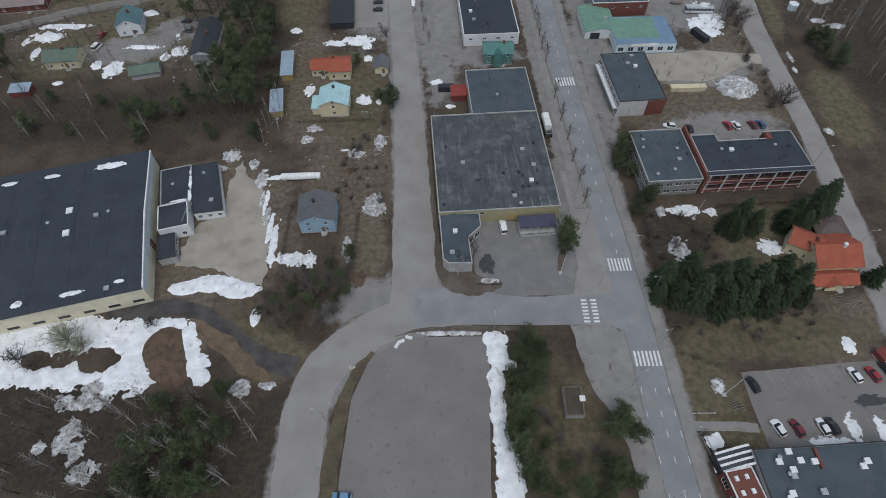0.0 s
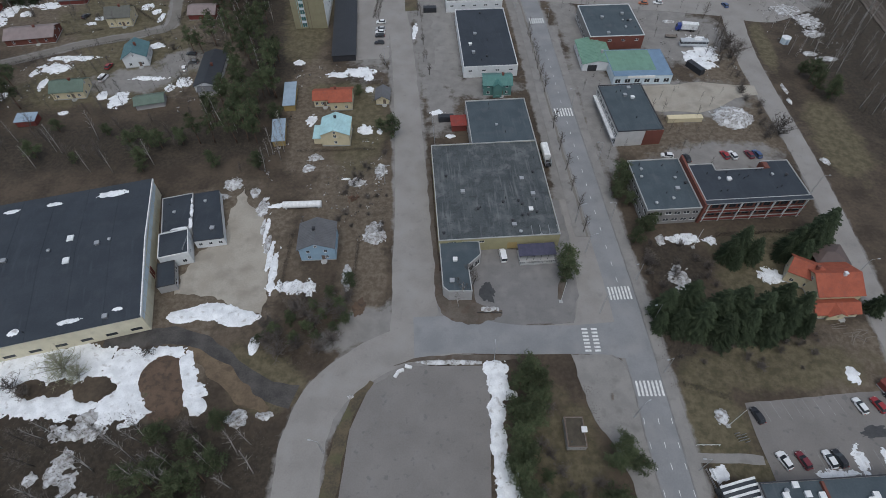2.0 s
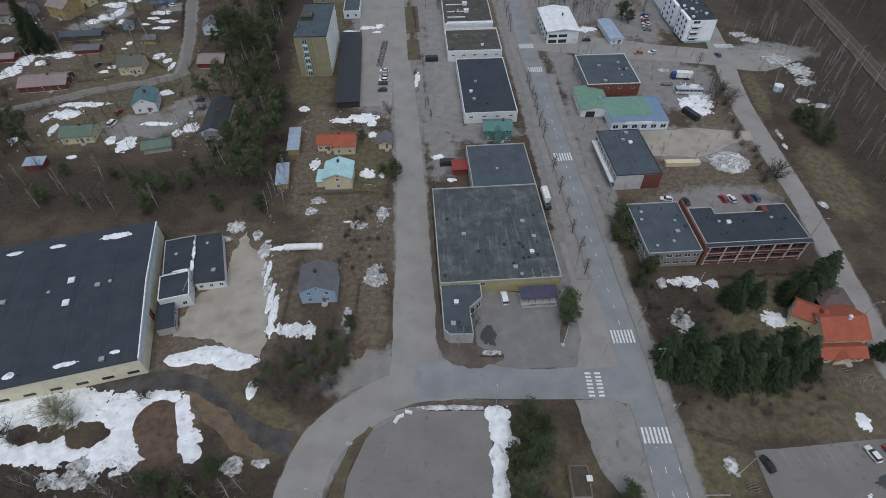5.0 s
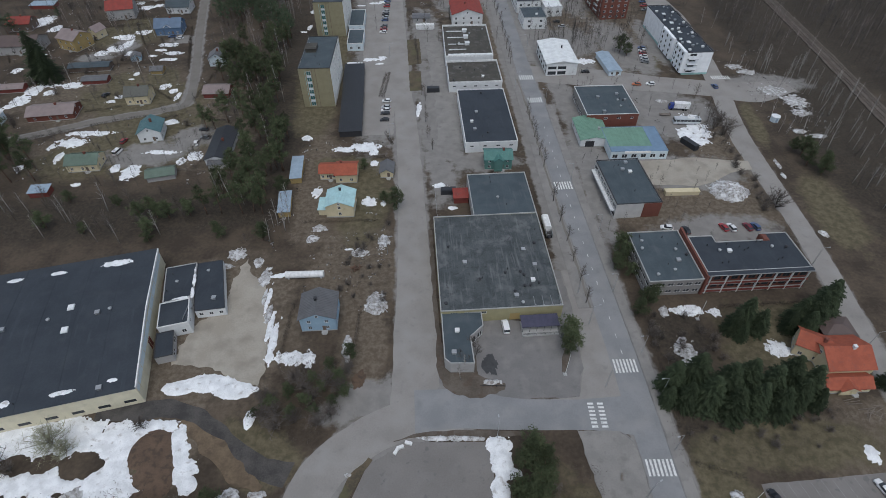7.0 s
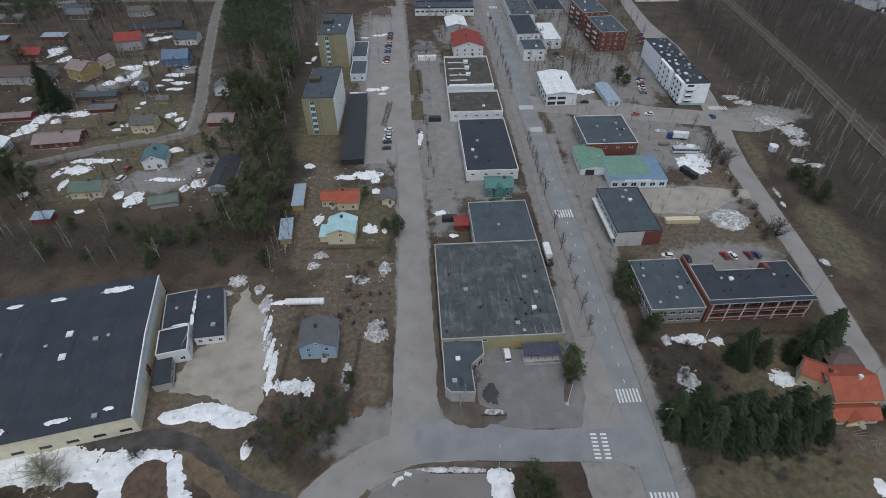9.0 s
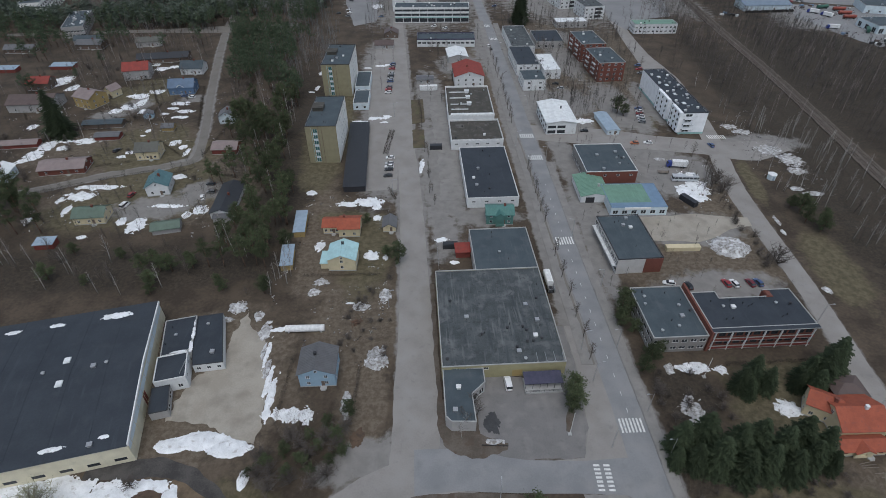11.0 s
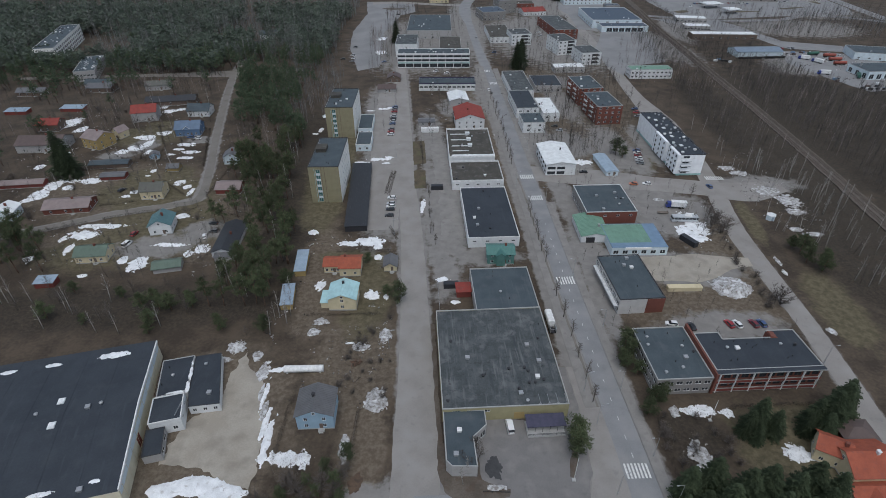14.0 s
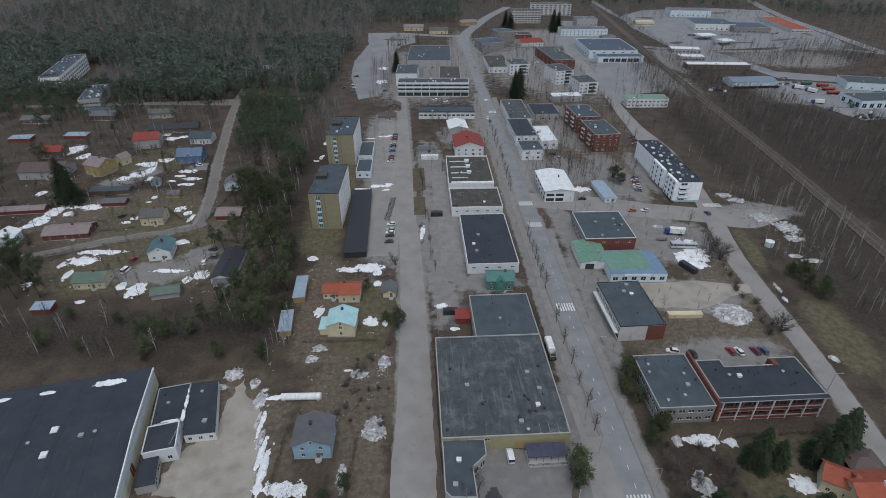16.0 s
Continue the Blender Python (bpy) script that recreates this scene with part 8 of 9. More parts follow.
def lump(seed):
    r, sh = random.Random(seed), Shape()
    for _ in range(3):
        a, b = r.uniform(0.2, 0.9), r.uniform(0.15, 0.6)
        sh.rbox(r.uniform(-1.2, 1.2), r.uniform(-1.2, 1.2), a, b * 0.6, -0.05, r.uniform(0.06, 0.35), r.uniform(0, 180))
    return arrays(sh)


CLUTTER = island(mat("mixed_clutter", (0.42, 0.41, 0.4), (0.06, 0.05, 0.045), 0.8, 2.5, 0.8, world_space=True, mix=(0.45, 0.56)), 0.5)
heaps = spread(420, (-250, -92, 168, 370), 71, 3, 0.4, 1.1) + spread(130, (-62, -18, 104, 200), 72, 3, 0.4, 1.0) + spread(40, (84, 128, 186, 240), 74, 3, 0.5, 1.2) + spread(110, (146, 175, 205, 290), 75, 3, 0.4, 1.0) + spread(70, (-14, 120, 300, 440), 76, 3, 0.7, 1.4) + spread(60, (300, 378, 420, 510), 77, 3, 1.5, 3.0)
cloud("yard_clutter", "firewood, boards, tubs and other small yard clutter", "clutter", [lump(s) for s in (1, 2, 3)], heaps, CLUTTER)


def hedge(x0, y0, x1, y1, h=1.6, w=1.3):
    """A clipped or wild hedge row of many short twigs."""
    r, sh = random.Random(int(x0 * 3 + y0)), Shape()
    d = Vector((x1 - x0, y1 - y0, 0))
    t = Vector((-d.y, d.x, 0)).normalized()
    for _ in range(int(d.length * 30)):
        p = Vector((x0, y0, 0)) + d * r.random() + t * r.uniform(-w, w) * 0.5 + Vector((0, 0, r.uniform(0, h * 0.7)))
        e = p + Vector((r.uniform(-0.35, 0.35), r.uniform(-0.35, 0.35), r.uniform(0.2, 0.6)))
        s = Vector((r.uniform(-1, 1), r.uniform(-1, 1), 0)).normalized() * 0.06
        sh.add([tuple(p - s), tuple(p + s), tuple(e)], [(0, 1, 2)])
    solid("hedge", sh, SHRUB, "brown leafless garden hedge", "hedge")


for hx0, hy0, hx1, hy1 in [(-160, 212, -137, 220), (-200, 193, -165, 209), (-131, 235, -148, 250), (-134, 268, -146, 306), (-152, 229, -168, 224), (-136, 214, -120, 222), (-170, 235, -195, 230), (-150, 275, -200, 272), (-120, 236, -118, 270), (-168, 335, -210, 332), (-115, 222, -96, 214), (60, 66, 62, 104), (-26.4, 84, -26, 104), (-47, 84, -47, 108), (-47, 186, -24, 187), (-22, 196, -26, 206), (-52, 146, -24, 147), (85, 106, 118, 108), (61, 57, 72, 53), (-150, 322, -139, 285), (-152, 322, -176, 320), (-168, 296, -186, 330), (-210, 262, -180, 264), (-232, 275, -250, 300), (-165, 276, -166, 296), (-178, 326, -212, 320), (-215, 360, -175, 362), (-31, 237, -29.6, 262), (-29.4, 236, -28, 262)]:
    hedge(hx0, hy0, hx1, hy1)

# ---- snow ----
def snow_shape(field, box, res, h, seed, ragged=0.55):
    """A snow cover where a field is above nought: its outline is cut through a grid, its top swells inwards."""
    x0, x1, y0, y1 = box
    nx, ny = int((x1 - x0) / res) + 2, int((y1 - y0) / res) + 2
    val, base = {}, {}
    for i in range(nx):
        for j in range(ny):
            x, y = x0 + i * res, y0 + j * res
            f = base[i, j] = field(x, y)
            if f > -1:
                f += ragged * (0.9 * noise.noise((x * 0.3, y * 0.3, seed)) + 0.75 * noise.noise((x * 0.75, y * 0.75, seed + 7)) + 0.42 * noise.noise((x * 1.7, y * 1.7, seed + 3)) + 0.3 * noise.noise((x * 3.6, y * 3.6, seed + 13)))
            val[i, j] = f
    sh, index = Shape(), {}

    def vert(key, x, y, f, under=0.0):
        if key not in index:
            index[key] = len(sh.v)
            z = h * min(1.0, max(f, 0) * 2.4, max(under, 0.1) * 1.5) * (1 + 0.3 * noise.noise((x * 0.5, y * 0.5, seed))) + 0.07 * h * noise.noise((x * 2.1, y * 2.1, seed))
            sh.v.append((x, y, -0.03 if f <= 0 else 0.04 + max(z, 0)))
        return index[key]

    for i in range(nx - 1):
        for j in range(ny - 1):
            ring = [(i, j), (i + 1, j), (i + 1, j + 1), (i, j + 1)]
            if not any(val[c] > 0 for c in ring):
                continue
            face = []
            for a, b in zip(ring, ring[1:] + ring[:1]):
                if val[a] > 0:
                    face.append(vert(a, x0 + a[0] * res, y0 + a[1] * res, val[a], base[a]))
                if (val[a] > 0) != (val[b] > 0):
                    t = val[a] / (val[a] - val[b])
                    lo, hi = min(a, b), max(a, b)
                    face.append(vert((lo, hi), x0 + (a[0] + (b[0] - a[0]) * t) * res, y0 + (a[1] + (b[1] - a[1]) * t) * res, 0.0))
            if len(face) > 2:
                sh.f.append(tuple(face))
    return sh


def oval(cx, cy, rx, ry):
    return lambda x, y: 1 - math.hypot((x - cx) / rx, (y - cy) / ry) ** 1.6


def snow(x, y, rx, ry, seed, h=0.35, dirty=False, yaw=0.0, rough=0.95, label="patch of old melting snow"):
    big = 1.45
    sh = snow_shape(oval(0, 0, rx, ry), (-rx * big, rx * big, -ry * big, ry * big), max(0.2, min(0.36, max(rx, ry) / 20)), h, seed, rough)
    if sh.f:
        solid("snow_patch", sh, DIRTYSNOW if dirty else SNOW, label, "snow", x, y, yaw, kind="stuff", smooth=True)


def field_of(spots, holes):
    fs, hs = [oval(*s) for s in spots], [oval(*s) for s in holes]
    return lambda x, y: min(max(f(x, y) for f in fs), min((-1.3 * g(x, y) for g in hs), default=9))


CLEAN_A = [(-161, 199, 6.5, 3.8), (-168.5, 196, 1.6, 2.8), (-162, 188, 1.6, 4), (-157, 206.3, 10.5, 2), (-134.7, 180, 1.8, 3), (-127, 177.4, 4.2, 4.6), (-120, 191.3, 6.6, 1.6), (-124, 215.8, 3.1, 2.2), (-108.7, 185, 2.2, 2.5)]
CLEAN_B = [(-104.6, 188.6, 3.6, 3.2), (-174, 180, 2.5, 2.6), (-145, 169, 2.3, 1.2), (-29, 182.4, 1.8, 2.3), (-28.4, 158, 2.8, 2.8), (-23, 157, 1.1, 2), (-1.4, 167.5, 2.7, 1.6), (-11.8, 226, 1.1, 6.5), (-59.6, 201.6, 2.3, 2), (-49.5, 163.5, 2, 3), (3.4, 154, 1.8, 1.0)]
CLEAN_C = [(-50.4, 93, 1.2, 8), (-44.8, 88, 5.5, 2.6), (-39.9, 87.5, 3.2, 2.6), (74.4, 104.6, 4.2, 2.3), (82.3, 104.2, 2.3, 1.8), (96.7, 90.9, 3.7, 2.8), (97.9, 38, 1.6, 3.1), (104.4, 37.6, 1.5, 3.4), (91.1, 34.7, 4.5, 1.2), (63.4, 35, 2, 1.8), (62.9, 29.8, 1, 2.3), (-51.3, 69, 1.4, 2.5), (79.5, 38.4, 1.5, 1.6), (106, 59.3, 1.6, 2.6), (75.8, 275, 5, 3.2), (-65, 556, 5, 6), (-61, 505, 5, 7)]
DIRTY_A = [(109.6, 163.6, 7.6, 6.4, 2.4), (103.9, 232.5, 2.4, 1.3, 0.4), (-58.9, 119, 2.3, 4, 0.5), (-70.7, 130, 3.2, 3, 0.5), (-21.4, 108.2, 3.2, 4.6, 0.8), (-21.1, 136, 2.2, 3.8, 0.4), (-44.6, 143, 2.7, 1.8, 0.4), (-46, 137.3, 2, 2, 0.4), (-28.9, 130.3, 2.8, 1.4, 0.4)]
SLUSH = [[(161, 242, 6, 5), (167, 232, 6, 6)], [(165.5, 221.5, 4.5, 3)], [(157, 206, 3, 1.8)], [(163, 202, 3.6, 1.8)], [(136.6, 181, 0.9, 3.4), (135.4, 173.5, 0.8, 2)], [(134.4, 139.6, 1.4, 2.6)], [(151.5, 268, 4, 3), (156.5, 262, 4, 3)]]
DIRTY_B = [(-28.3, 91.5, 1.4, 5, 0.5), (13.1, 79.9, 2.6, 1.0, 0.5), (69.6, 89.6, 3.2, 5, 0.4), (67.4, 104.6, 1.7, 2, 0.5), (68.2, 48.4, 1.9, 2.3, 0.7), (-51.5, 49, 3.0, 2.2, 0.4), (-44.4, 49.6, 2, 1.3, 0.3), (1.9, 63.6, 9.4, 0.8, 0.3), (-23.5, 54.4, 0.9, 0.6, 0.3), (-28.8, 131, 3, 2.2, 0.4), (-56.8, 111, 1.0, 3.2, 0.4), (-54.2, 104, 0.9, 3.5, 0.4), (-74, 124.5, 4, 1.2, 0.5), (-80, 121, 4, 0.9, 0.4), (-63, 126, 1.6, 2.2, 0.5)]
for i, (sx, sy, rx, ry) in enumerate(CLEAN_A + CLEAN_B + CLEAN_C):
    snow(sx, sy, rx, ry, i + 1)
for i, (sx, sy, rx, ry, sh) in enumerate(DIRTY_A + DIRTY_B):
    snow(sx, sy, rx, ry, i + 101, sh, True, rough=0.35 if sh > 1.5 else 0.85, label="dirty grey heap of melting snow")
MELT_A = [[(-244, 334.5, 5, 6.5), (-231.6, 321, 3.4, 5.2), (-243.5, 328, 3.5, 4.4)], [(-224, 266.7, 2.5, 3.4)], [(-214.4, 271.4, 2.7, 7.5), (-219.2, 284, 1.6, 2.9)], [(-203.2, 246, 4, 6), (-204.4, 235.7, 4.6, 5.4), (-199, 250.8, 5.8, 2.4), (-207, 230, 2.7, 2.2), (-194.5, 243, 3.4, 2.4)], [(-187, 250.7, 6.4, 3)], [(-159.3, 262.5, 1.5, 2.2), (-159.3, 256.8, 1.8, 0.8)], [(-139, 248.8, 2.6, 3.2), (-133.3, 244.6, 2.4, 2.2), (-129.8, 238.8, 1.3, 4.6)], [(-158, 238.9, 2.2, 2.0), (-160, 234.4, 2, 1.5)]]
MELT_B = [[(-184.7, 308.3, 6.4, 3.6), (-178.9, 298.8, 2.6, 5.8), (-183.1, 292.7, 5, 4.4), (-189, 287.5, 3.2, 3.4), (-173, 286.7, 2.4, 3.4), (-176.3, 314.9, 4.8, 3)], [(-155.6, 297.9, 6.4, 2.6), (-157, 291, 3.6, 1.6)], [(-148.5, 287.3, 5.1, 2.2), (-159, 283.7, 2.6, 1.2)], [(-148.7, 279.4, 4.4, 1.8)], [(-189.4, 353.3, 4.6, 3.4), (-183.2, 357, 3.4, 2.4)], [(-196.5, 361.4, 3.1, 2.2)]]
MELT_C = [[(-47.6, 274.2, 4, 1), (-39.6, 278, 4.4, 2), (-33, 279.5, 2.6, 2.4), (-34, 273, 2.2, 1.2)], [(-53, 355, 3, 0.9), (-44, 359, 4.6, 1.6), (-39.5, 361, 2.4, 1.6)], [(-82, 314.6, 2.4, 0.9), (-79.6, 321, 1.4, 3.6)], [(-81.5, 346, 1.8, 3.6)], [(-42, 193, 5.5, 2.0), (-34, 194.5, 6.5, 3.2), (-29.5, 191.5, 2, 3.4)], [(112, 216, 4.5, 4.5), (113, 207, 5.5, 6.5), (106.5, 204, 4.5, 4.5), (109, 198, 6, 3.5)], [(0.5, 144.8, 4, 1.0), (-2.6, 141, 0.9, 4)], [(-28.5, 131.5, 2.4, 0.8), (-33, 132.2, 1.6, 0.6)], [(-55.6, 111, 0.8, 7), (-52.6, 99, 0.9, 6)], [(-54.5, 120, 2.6, 1.2)]]
for i, group in enumerate(MELT_A + MELT_B + MELT_C):
    edge_box = (min(x - 1.5 * a for x, y, a, b in group), max(x + 1.5 * a for x, y, a, b in group), min(y - 1.5 * b for x, y, a, b in group), max(y + 1.5 * b for x, y, a, b in group))
    solid("snow_patch", snow_shape(field_of(group, []), edge_box, 0.33, 0.3, i + 301, 0.85), SNOW, "ragged patch of old melting snow", "snow", kind="stuff", smooth=True)
for i, group in enumerate(SLUSH):
    edge_box = (min(x - 1.5 * a for x, y, a, b in group), max(x + 1.5 * a for x, y, a, b in group), min(y - 1.5 * b for x, y, a, b in group), max(y + 1.5 * b for x, y, a, b in group))
    solid("snow_patch", snow_shape(field_of(group, []), edge_box, 0.36, 0.4, i + 351, 1.0), DIRTYSNOW, "grey slush and dirty snow on the verge", "snow", kind="stuff", smooth=True)
bank = field_of([(-114, 63, 13, 8), (-98, 64.5, 12, 5.5), (-114, 54.5, 9, 5.5), (-98, 52.5, 13, 3.6), (-80.7, 53, 8, 6), (-81.5, 62.8, 8.5, 6.0), (-86, 58, 6, 6), (-73.5, 66.9, 4.8, 2.2), (-68, 63, 2.2, 5.5), (-66, 59, 2.2, 4), (-63.9, 55.6, 3.6, 3.4), (-61.6, 52, 2, 2.8), (-73.1, 51.2, 4.2, 1.1), (-112, 68.9, 10, 2)], [(-105.4, 56.9, 4, 2.6), (-99.5, 56.7, 3, 2.2), (-89.3, 56.8, 5.4, 3.4), (-73.2, 58.8, 4.4, 6.6)])
solid("snow_bank", snow_shape(bank, (-130, -57, 40, 75), 0.36, 0.35, 211, 0.5), SNOW, "wide old snow bank with bare patches below the hall", "snow", kind="stuff", smooth=True)
mound = snow_shape(field_of([(-74.2, 61, 6.0, 6.0), (-70.2, 55, 5.4, 7)], []), (-83, -62, 46, 70), 0.5, 0.5, 216, 0.3)
solid("earth_mound", mound, REDEARTH, "bare red-brown earth mound beside the drive", "mound", kind="structure", smooth=True)
thin = field_of([(-88, 45.8, 8.3, 2.2), (-90.1, 38, 2.2, 4.4), (-86.4, 34, 2.6, 3), (-83, 29.6, 3.4, 2.8), (-86.8, 49.8, 5.7, 1.6), (-95.7, 35, 1.5, 1.8)], [])
solid("snow_remnant", snow_shape(thin, (-104, -75, 18, 52), 0.4, 0.2, 212, 1.1), DIRTYSNOW, "grey snow remnant under bare trees", "snow", kind="stuff", smooth=True)
lot_edge = field_of([(13.6, 62, 3.6, 2.4), (14.0, 57, 3.0, 5), (13.2, 50, 2.3, 5), (13.0, 44, 2.0, 5), (13.6, 38, 2.2, 5), (14.6, 31, 3.2, 6), (15, 24, 3.4, 6), (16, 54.5, 2.6, 1.6)], [])
solid("snow_ridge", snow_shape(lot_edge, (8, 21, 14, 67), 0.3, 0.42, 213, 0.45), SNOW, "ploughed snow ridge along the parking lot", "snow", smooth=True)
yard_bank = field_of([(-73, 78.2, 4.4, 2.4), (-65, 79.8, 7.2, 3.0), (-57.6, 77.6, 6.3, 2.8), (-51.2, 69, 1.4, 2.8)], [])
solid("snow_bank", snow_shape(yard_bank, (-82, -47, 64, 86), 0.35, 0.4, 214, 0.28), SNOW, "long snow bank beside the gravel yard", "snow", smooth=True)
for i, (sx, sy, rx, ry, sz) in enumerate([(-98.4, 72.6, 3.3, 0.8, 7.42), (-87.0, 76.2, 1.7, 0.8, 7.42), (-111.5, 69.5, 1.5, 1.1, 7.42), (-103.9, 118.6, 4.4, 1.6, 7.5), (-120.0, 114.4, 2.4, 0.9, 7.5), (-132.1, 111.3, 2.2, 0.9, 7.5), (-79.6, 116, 0.5, 4.5, 3.9), (-78.3, 109.5, 0.6, 2.2, 3.9), (-81.2, 107.2, 2.6, 0.5, 3.9)]):
    solid("roof_snow", snow_shape(oval(0, 0, rx, ry), (-rx * 1.4, rx * 1.4, -ry * 1.4, ry * 1.4), 0.22, 0.15, i + 401, 0.8), SNOW, "last snow lying on the dark felt roof", "snow", sx, sy, 14.8, sz, kind="stuff", smooth=True)

# ---- vehicles ----
CARS = {}


def car_meshes(colour, kind):
    key = colour, kind
    if key in CARS:
        return CARS[key]
    c = {"white": (0.75, 0.75, 0.75), "black": (0.02, 0.02, 0.023), "grey": (0.16, 0.165, 0.17), "silver": (0.42, 0.43, 0.44), "red": (0.3, 0.025, 0.03), "blue": (0.05, 0.09, 0.2), "wine": (0.16, 0.02, 0.03), "sky": (0.12, 0.25, 0.4), "green": (0.03, 0.1, 0.06), "orange": (0.45, 0.13, 0.05)}[colour]
    m = bpy.data.materials.get("car_paint_" + colour) or mat("car_paint_" + colour, c, tuple(v * 0.9 for v in c), 0.3, 3, spec=0.6)
    # stations along the car: y, half width, height of the waist, then the cabin's half width and roof height
    if kind == "van":
        prof = [(-2.45, 0.8, 0.95), (-2.3, 0.92, 1.1), (2.0, 0.94, 1.12), (2.5, 0.86, 0.85)]
        cab = [(-2.4, 0.86, 1.05), (-2.2, 0.84, 1.95), (1.05, 0.82, 1.98), (1.85, 0.84, 1.1)]
    else:
        prof = [(-2.2, 0.72, 0.72), (-2.05, 0.86, 0.88), (-1.0, 0.9, 0.92), (1.1, 0.9, 0.9), (1.95, 0.84, 0.76), (2.2, 0.7, 0.6)]
        cab = [(-1.95, 0.78, 0.88), (-1.45, 0.66, 1.42), (0.25, 0.64, 1.46), (1.05, 0.76, 0.9)]
    body = Shape()
    vs = []
    for y, w, z in prof:
        vs += [(-w, y, 0.28), (-w, y, z * 0.8), (-w * 0.9, y, z), (w * 0.9, y, z), (w, y, z * 0.8), (w, y, 0.28)]
    n = len(prof)
    body.add(vs, [(6 * i + j, 6 * i + (j + 1) % 6, 6 * i + 6 + (j + 1) % 6, 6 * i + 6 + j) for i in range(n - 1) for j in range(6)] + [(5, 4, 3, 2, 1, 0), tuple(6 * n - 6 + j for j in range(6))])
    glass = Shape()
    vs = [v for y, w, z in cab for v in ((-w, y, z), (w, y, z))]
    vb = [v for y, w, z in cab for v in ((-0.84, y, 0.86), (0.84, y, 0.86))]
    glass.add(vs + vb, [(1, 0, 2, 3), (3, 2, 4, 5), (5, 4, 6, 7), (8, 10, 2, 0), (10, 12, 4, 2), (12, 14, 6, 4), (1, 3, 11, 9), (3, 5, 13, 11), (5, 7, 15, 13), (8, 0, 1, 9), (14, 15, 7, 6)])
    (y1, w1, z1), (y2, w2, z2) = cab[1], cab[2]
    roof = Shape().box(-w1 - 0.01, w1 + 0.01, y1 - 0.05, y2 + 0.05, z1 - 0.02, z2 + 0.035)
    tyre = Shape().tube((-0.11, 0, 0), (0.11, 0, 0), 0.32, 0.32, 14)
    rim = Shape().tube((-0.12, 0, 0), (0.12, 0, 0), 0.19, 0.19, 10)
    lamp = Shape().box(-0.17, 0.17, -0.05, 0.05, -0.07, 0.07)
    CARS[key] = (body.mesh("body", m), glass.mesh("glasshouse", GLASS), roof.mesh("roof", m), tyre.mesh("wheel", RUBBER), rim.mesh("rim", CHROME), lamp.mesh("headlight", LAMPGLASS), lamp.mesh("tail_light", TAIL), kind)
    return CARS[key]


def car(x, y, yaw, colour, kind="car", z=0.05, state="parked on the asphalt"):
    b, g, r, t, ri, hl, tl, _ = car_meshes(colour, kind)
    text = {"sky": "light blue", "wine": "wine red", "silver": "silver"}.get(colour, colour)
    root = thing("van" if kind == "van" else "car", f"{text} {'van' if kind == 'van' else 'passenger car'} {state}", "van" if kind == "van" else "car", x, y, yaw, z)
    part("body", b, None, root)
    part("glasshouse", g, None, root)
    part("roof", r, None, root)
    for sx in (-0.8, 0.8):
        for sy in (-1.35, 1.4):
            w = part("wheel", t, None, root, at=Matrix.Translation((sx, sy, 0.32)))
            if y < 260:
                part("rim", ri, None, w)
        if y > 260:
            continue
        part("headlight", hl, None, root, at=Matrix.Translation((sx * 0.75, 2.3 if kind == "van" else 2.02, 0.66)))
        part("tail_light", tl, None, root, at=Matrix.Translation((sx * 0.8, -2.42 if kind == "van" else -2.18, 0.74)))


for cx, cy, cyaw, col in [(77, 48.6, 16, "black"), (79.3, 37.8, 22, "white"), (83.8, 37.8, 18, "wine"), (90, 38, 12, "white"), (92.4, 38.2, 14, "black"), (103.3, 50.8, 16, "white"), (108, 51, 18, "red"), (112, 52.4, 18, "black"), (-23, 23.6, 88, "sky"), (99.8, 142.4, 14, "red"), (102.6, 142.3, 14, "white"), (108.5, 142.6, 14, "wine"), (111.4, 142.8, 14, "blue"), (86, 141, 8, "black"), (79.5, 142.4, 80, "white")]:
    car(cx, cy, cyaw, col)
car(18.2, 98.4, 6, "white", "van")
for i, col in enumerate(("white", None, "silver", "white", "black", None, "black")):
    if col:
        car(-27.4 + 0.06 * i, 233 - 2.85 * i, 92, col)
for i, col in enumerate(("white", "red", "grey", None, "blue", "silver", "black", "silver", None, "red", "grey", "blue")):
    if col:
        car(-35.2 - 0.1 * i, 313 + 4.4 * i, 92, col)
for cx, cy, cyaw, col in [(-139, 199.5, -10, "red"), (-107, 197.5, 20, "white"), (-107, 208.5, 85, "black"), (-104.5, 202, 85, "grey"), (96, 248.5, 82, "orange"), (103, 248.8, 84, "white"), (134, 246, 10, "blue"), (73, 262, 86, "black"), (28, 560, 5, "grey"), (30.5, 399, 4, "white"), (32, 392, 4, "black"), (70, 320, 80, "silver"), (68, 327, 80, "black"), (-165, 240, -20, "black"), (-152, 306, 95, "white"), (-157, 308, 95, "blue")]:
    car(cx, cy, cyaw, col)
car(-138, 191, -12, "white", "van")
for i, col in enumerate(("blue", "white", "red", "white", "silver", "grey")):
    car(109.5 - 0.55 * i, 290 - 3.4 * i, 75, col)
for i, (cx, cy, col) in enumerate([(-87, 523, "black"), (-85, 494, "white"), (-83, 484, "white"), (-83, 474, "grey"), (-92, 482, "black"), (-55, 473, "blue"), (-58, 670, "black"), (-1, 441, "white"), (-10, 446, "white"), (93, 582, "white"), (93, 568, "silver"), (42, 505, "blue"), (9, 420, "red"), (14, 424, "wine"), (-6, 424, "white"), (126, 345, "grey"), (127, 352, "red"), (128, 359, "blue"), (330, 690, "white"), (345, 694, "grey"), (300, 720, "white")]):
    car(cx, cy, 90 + 7 * (i % 3), col)
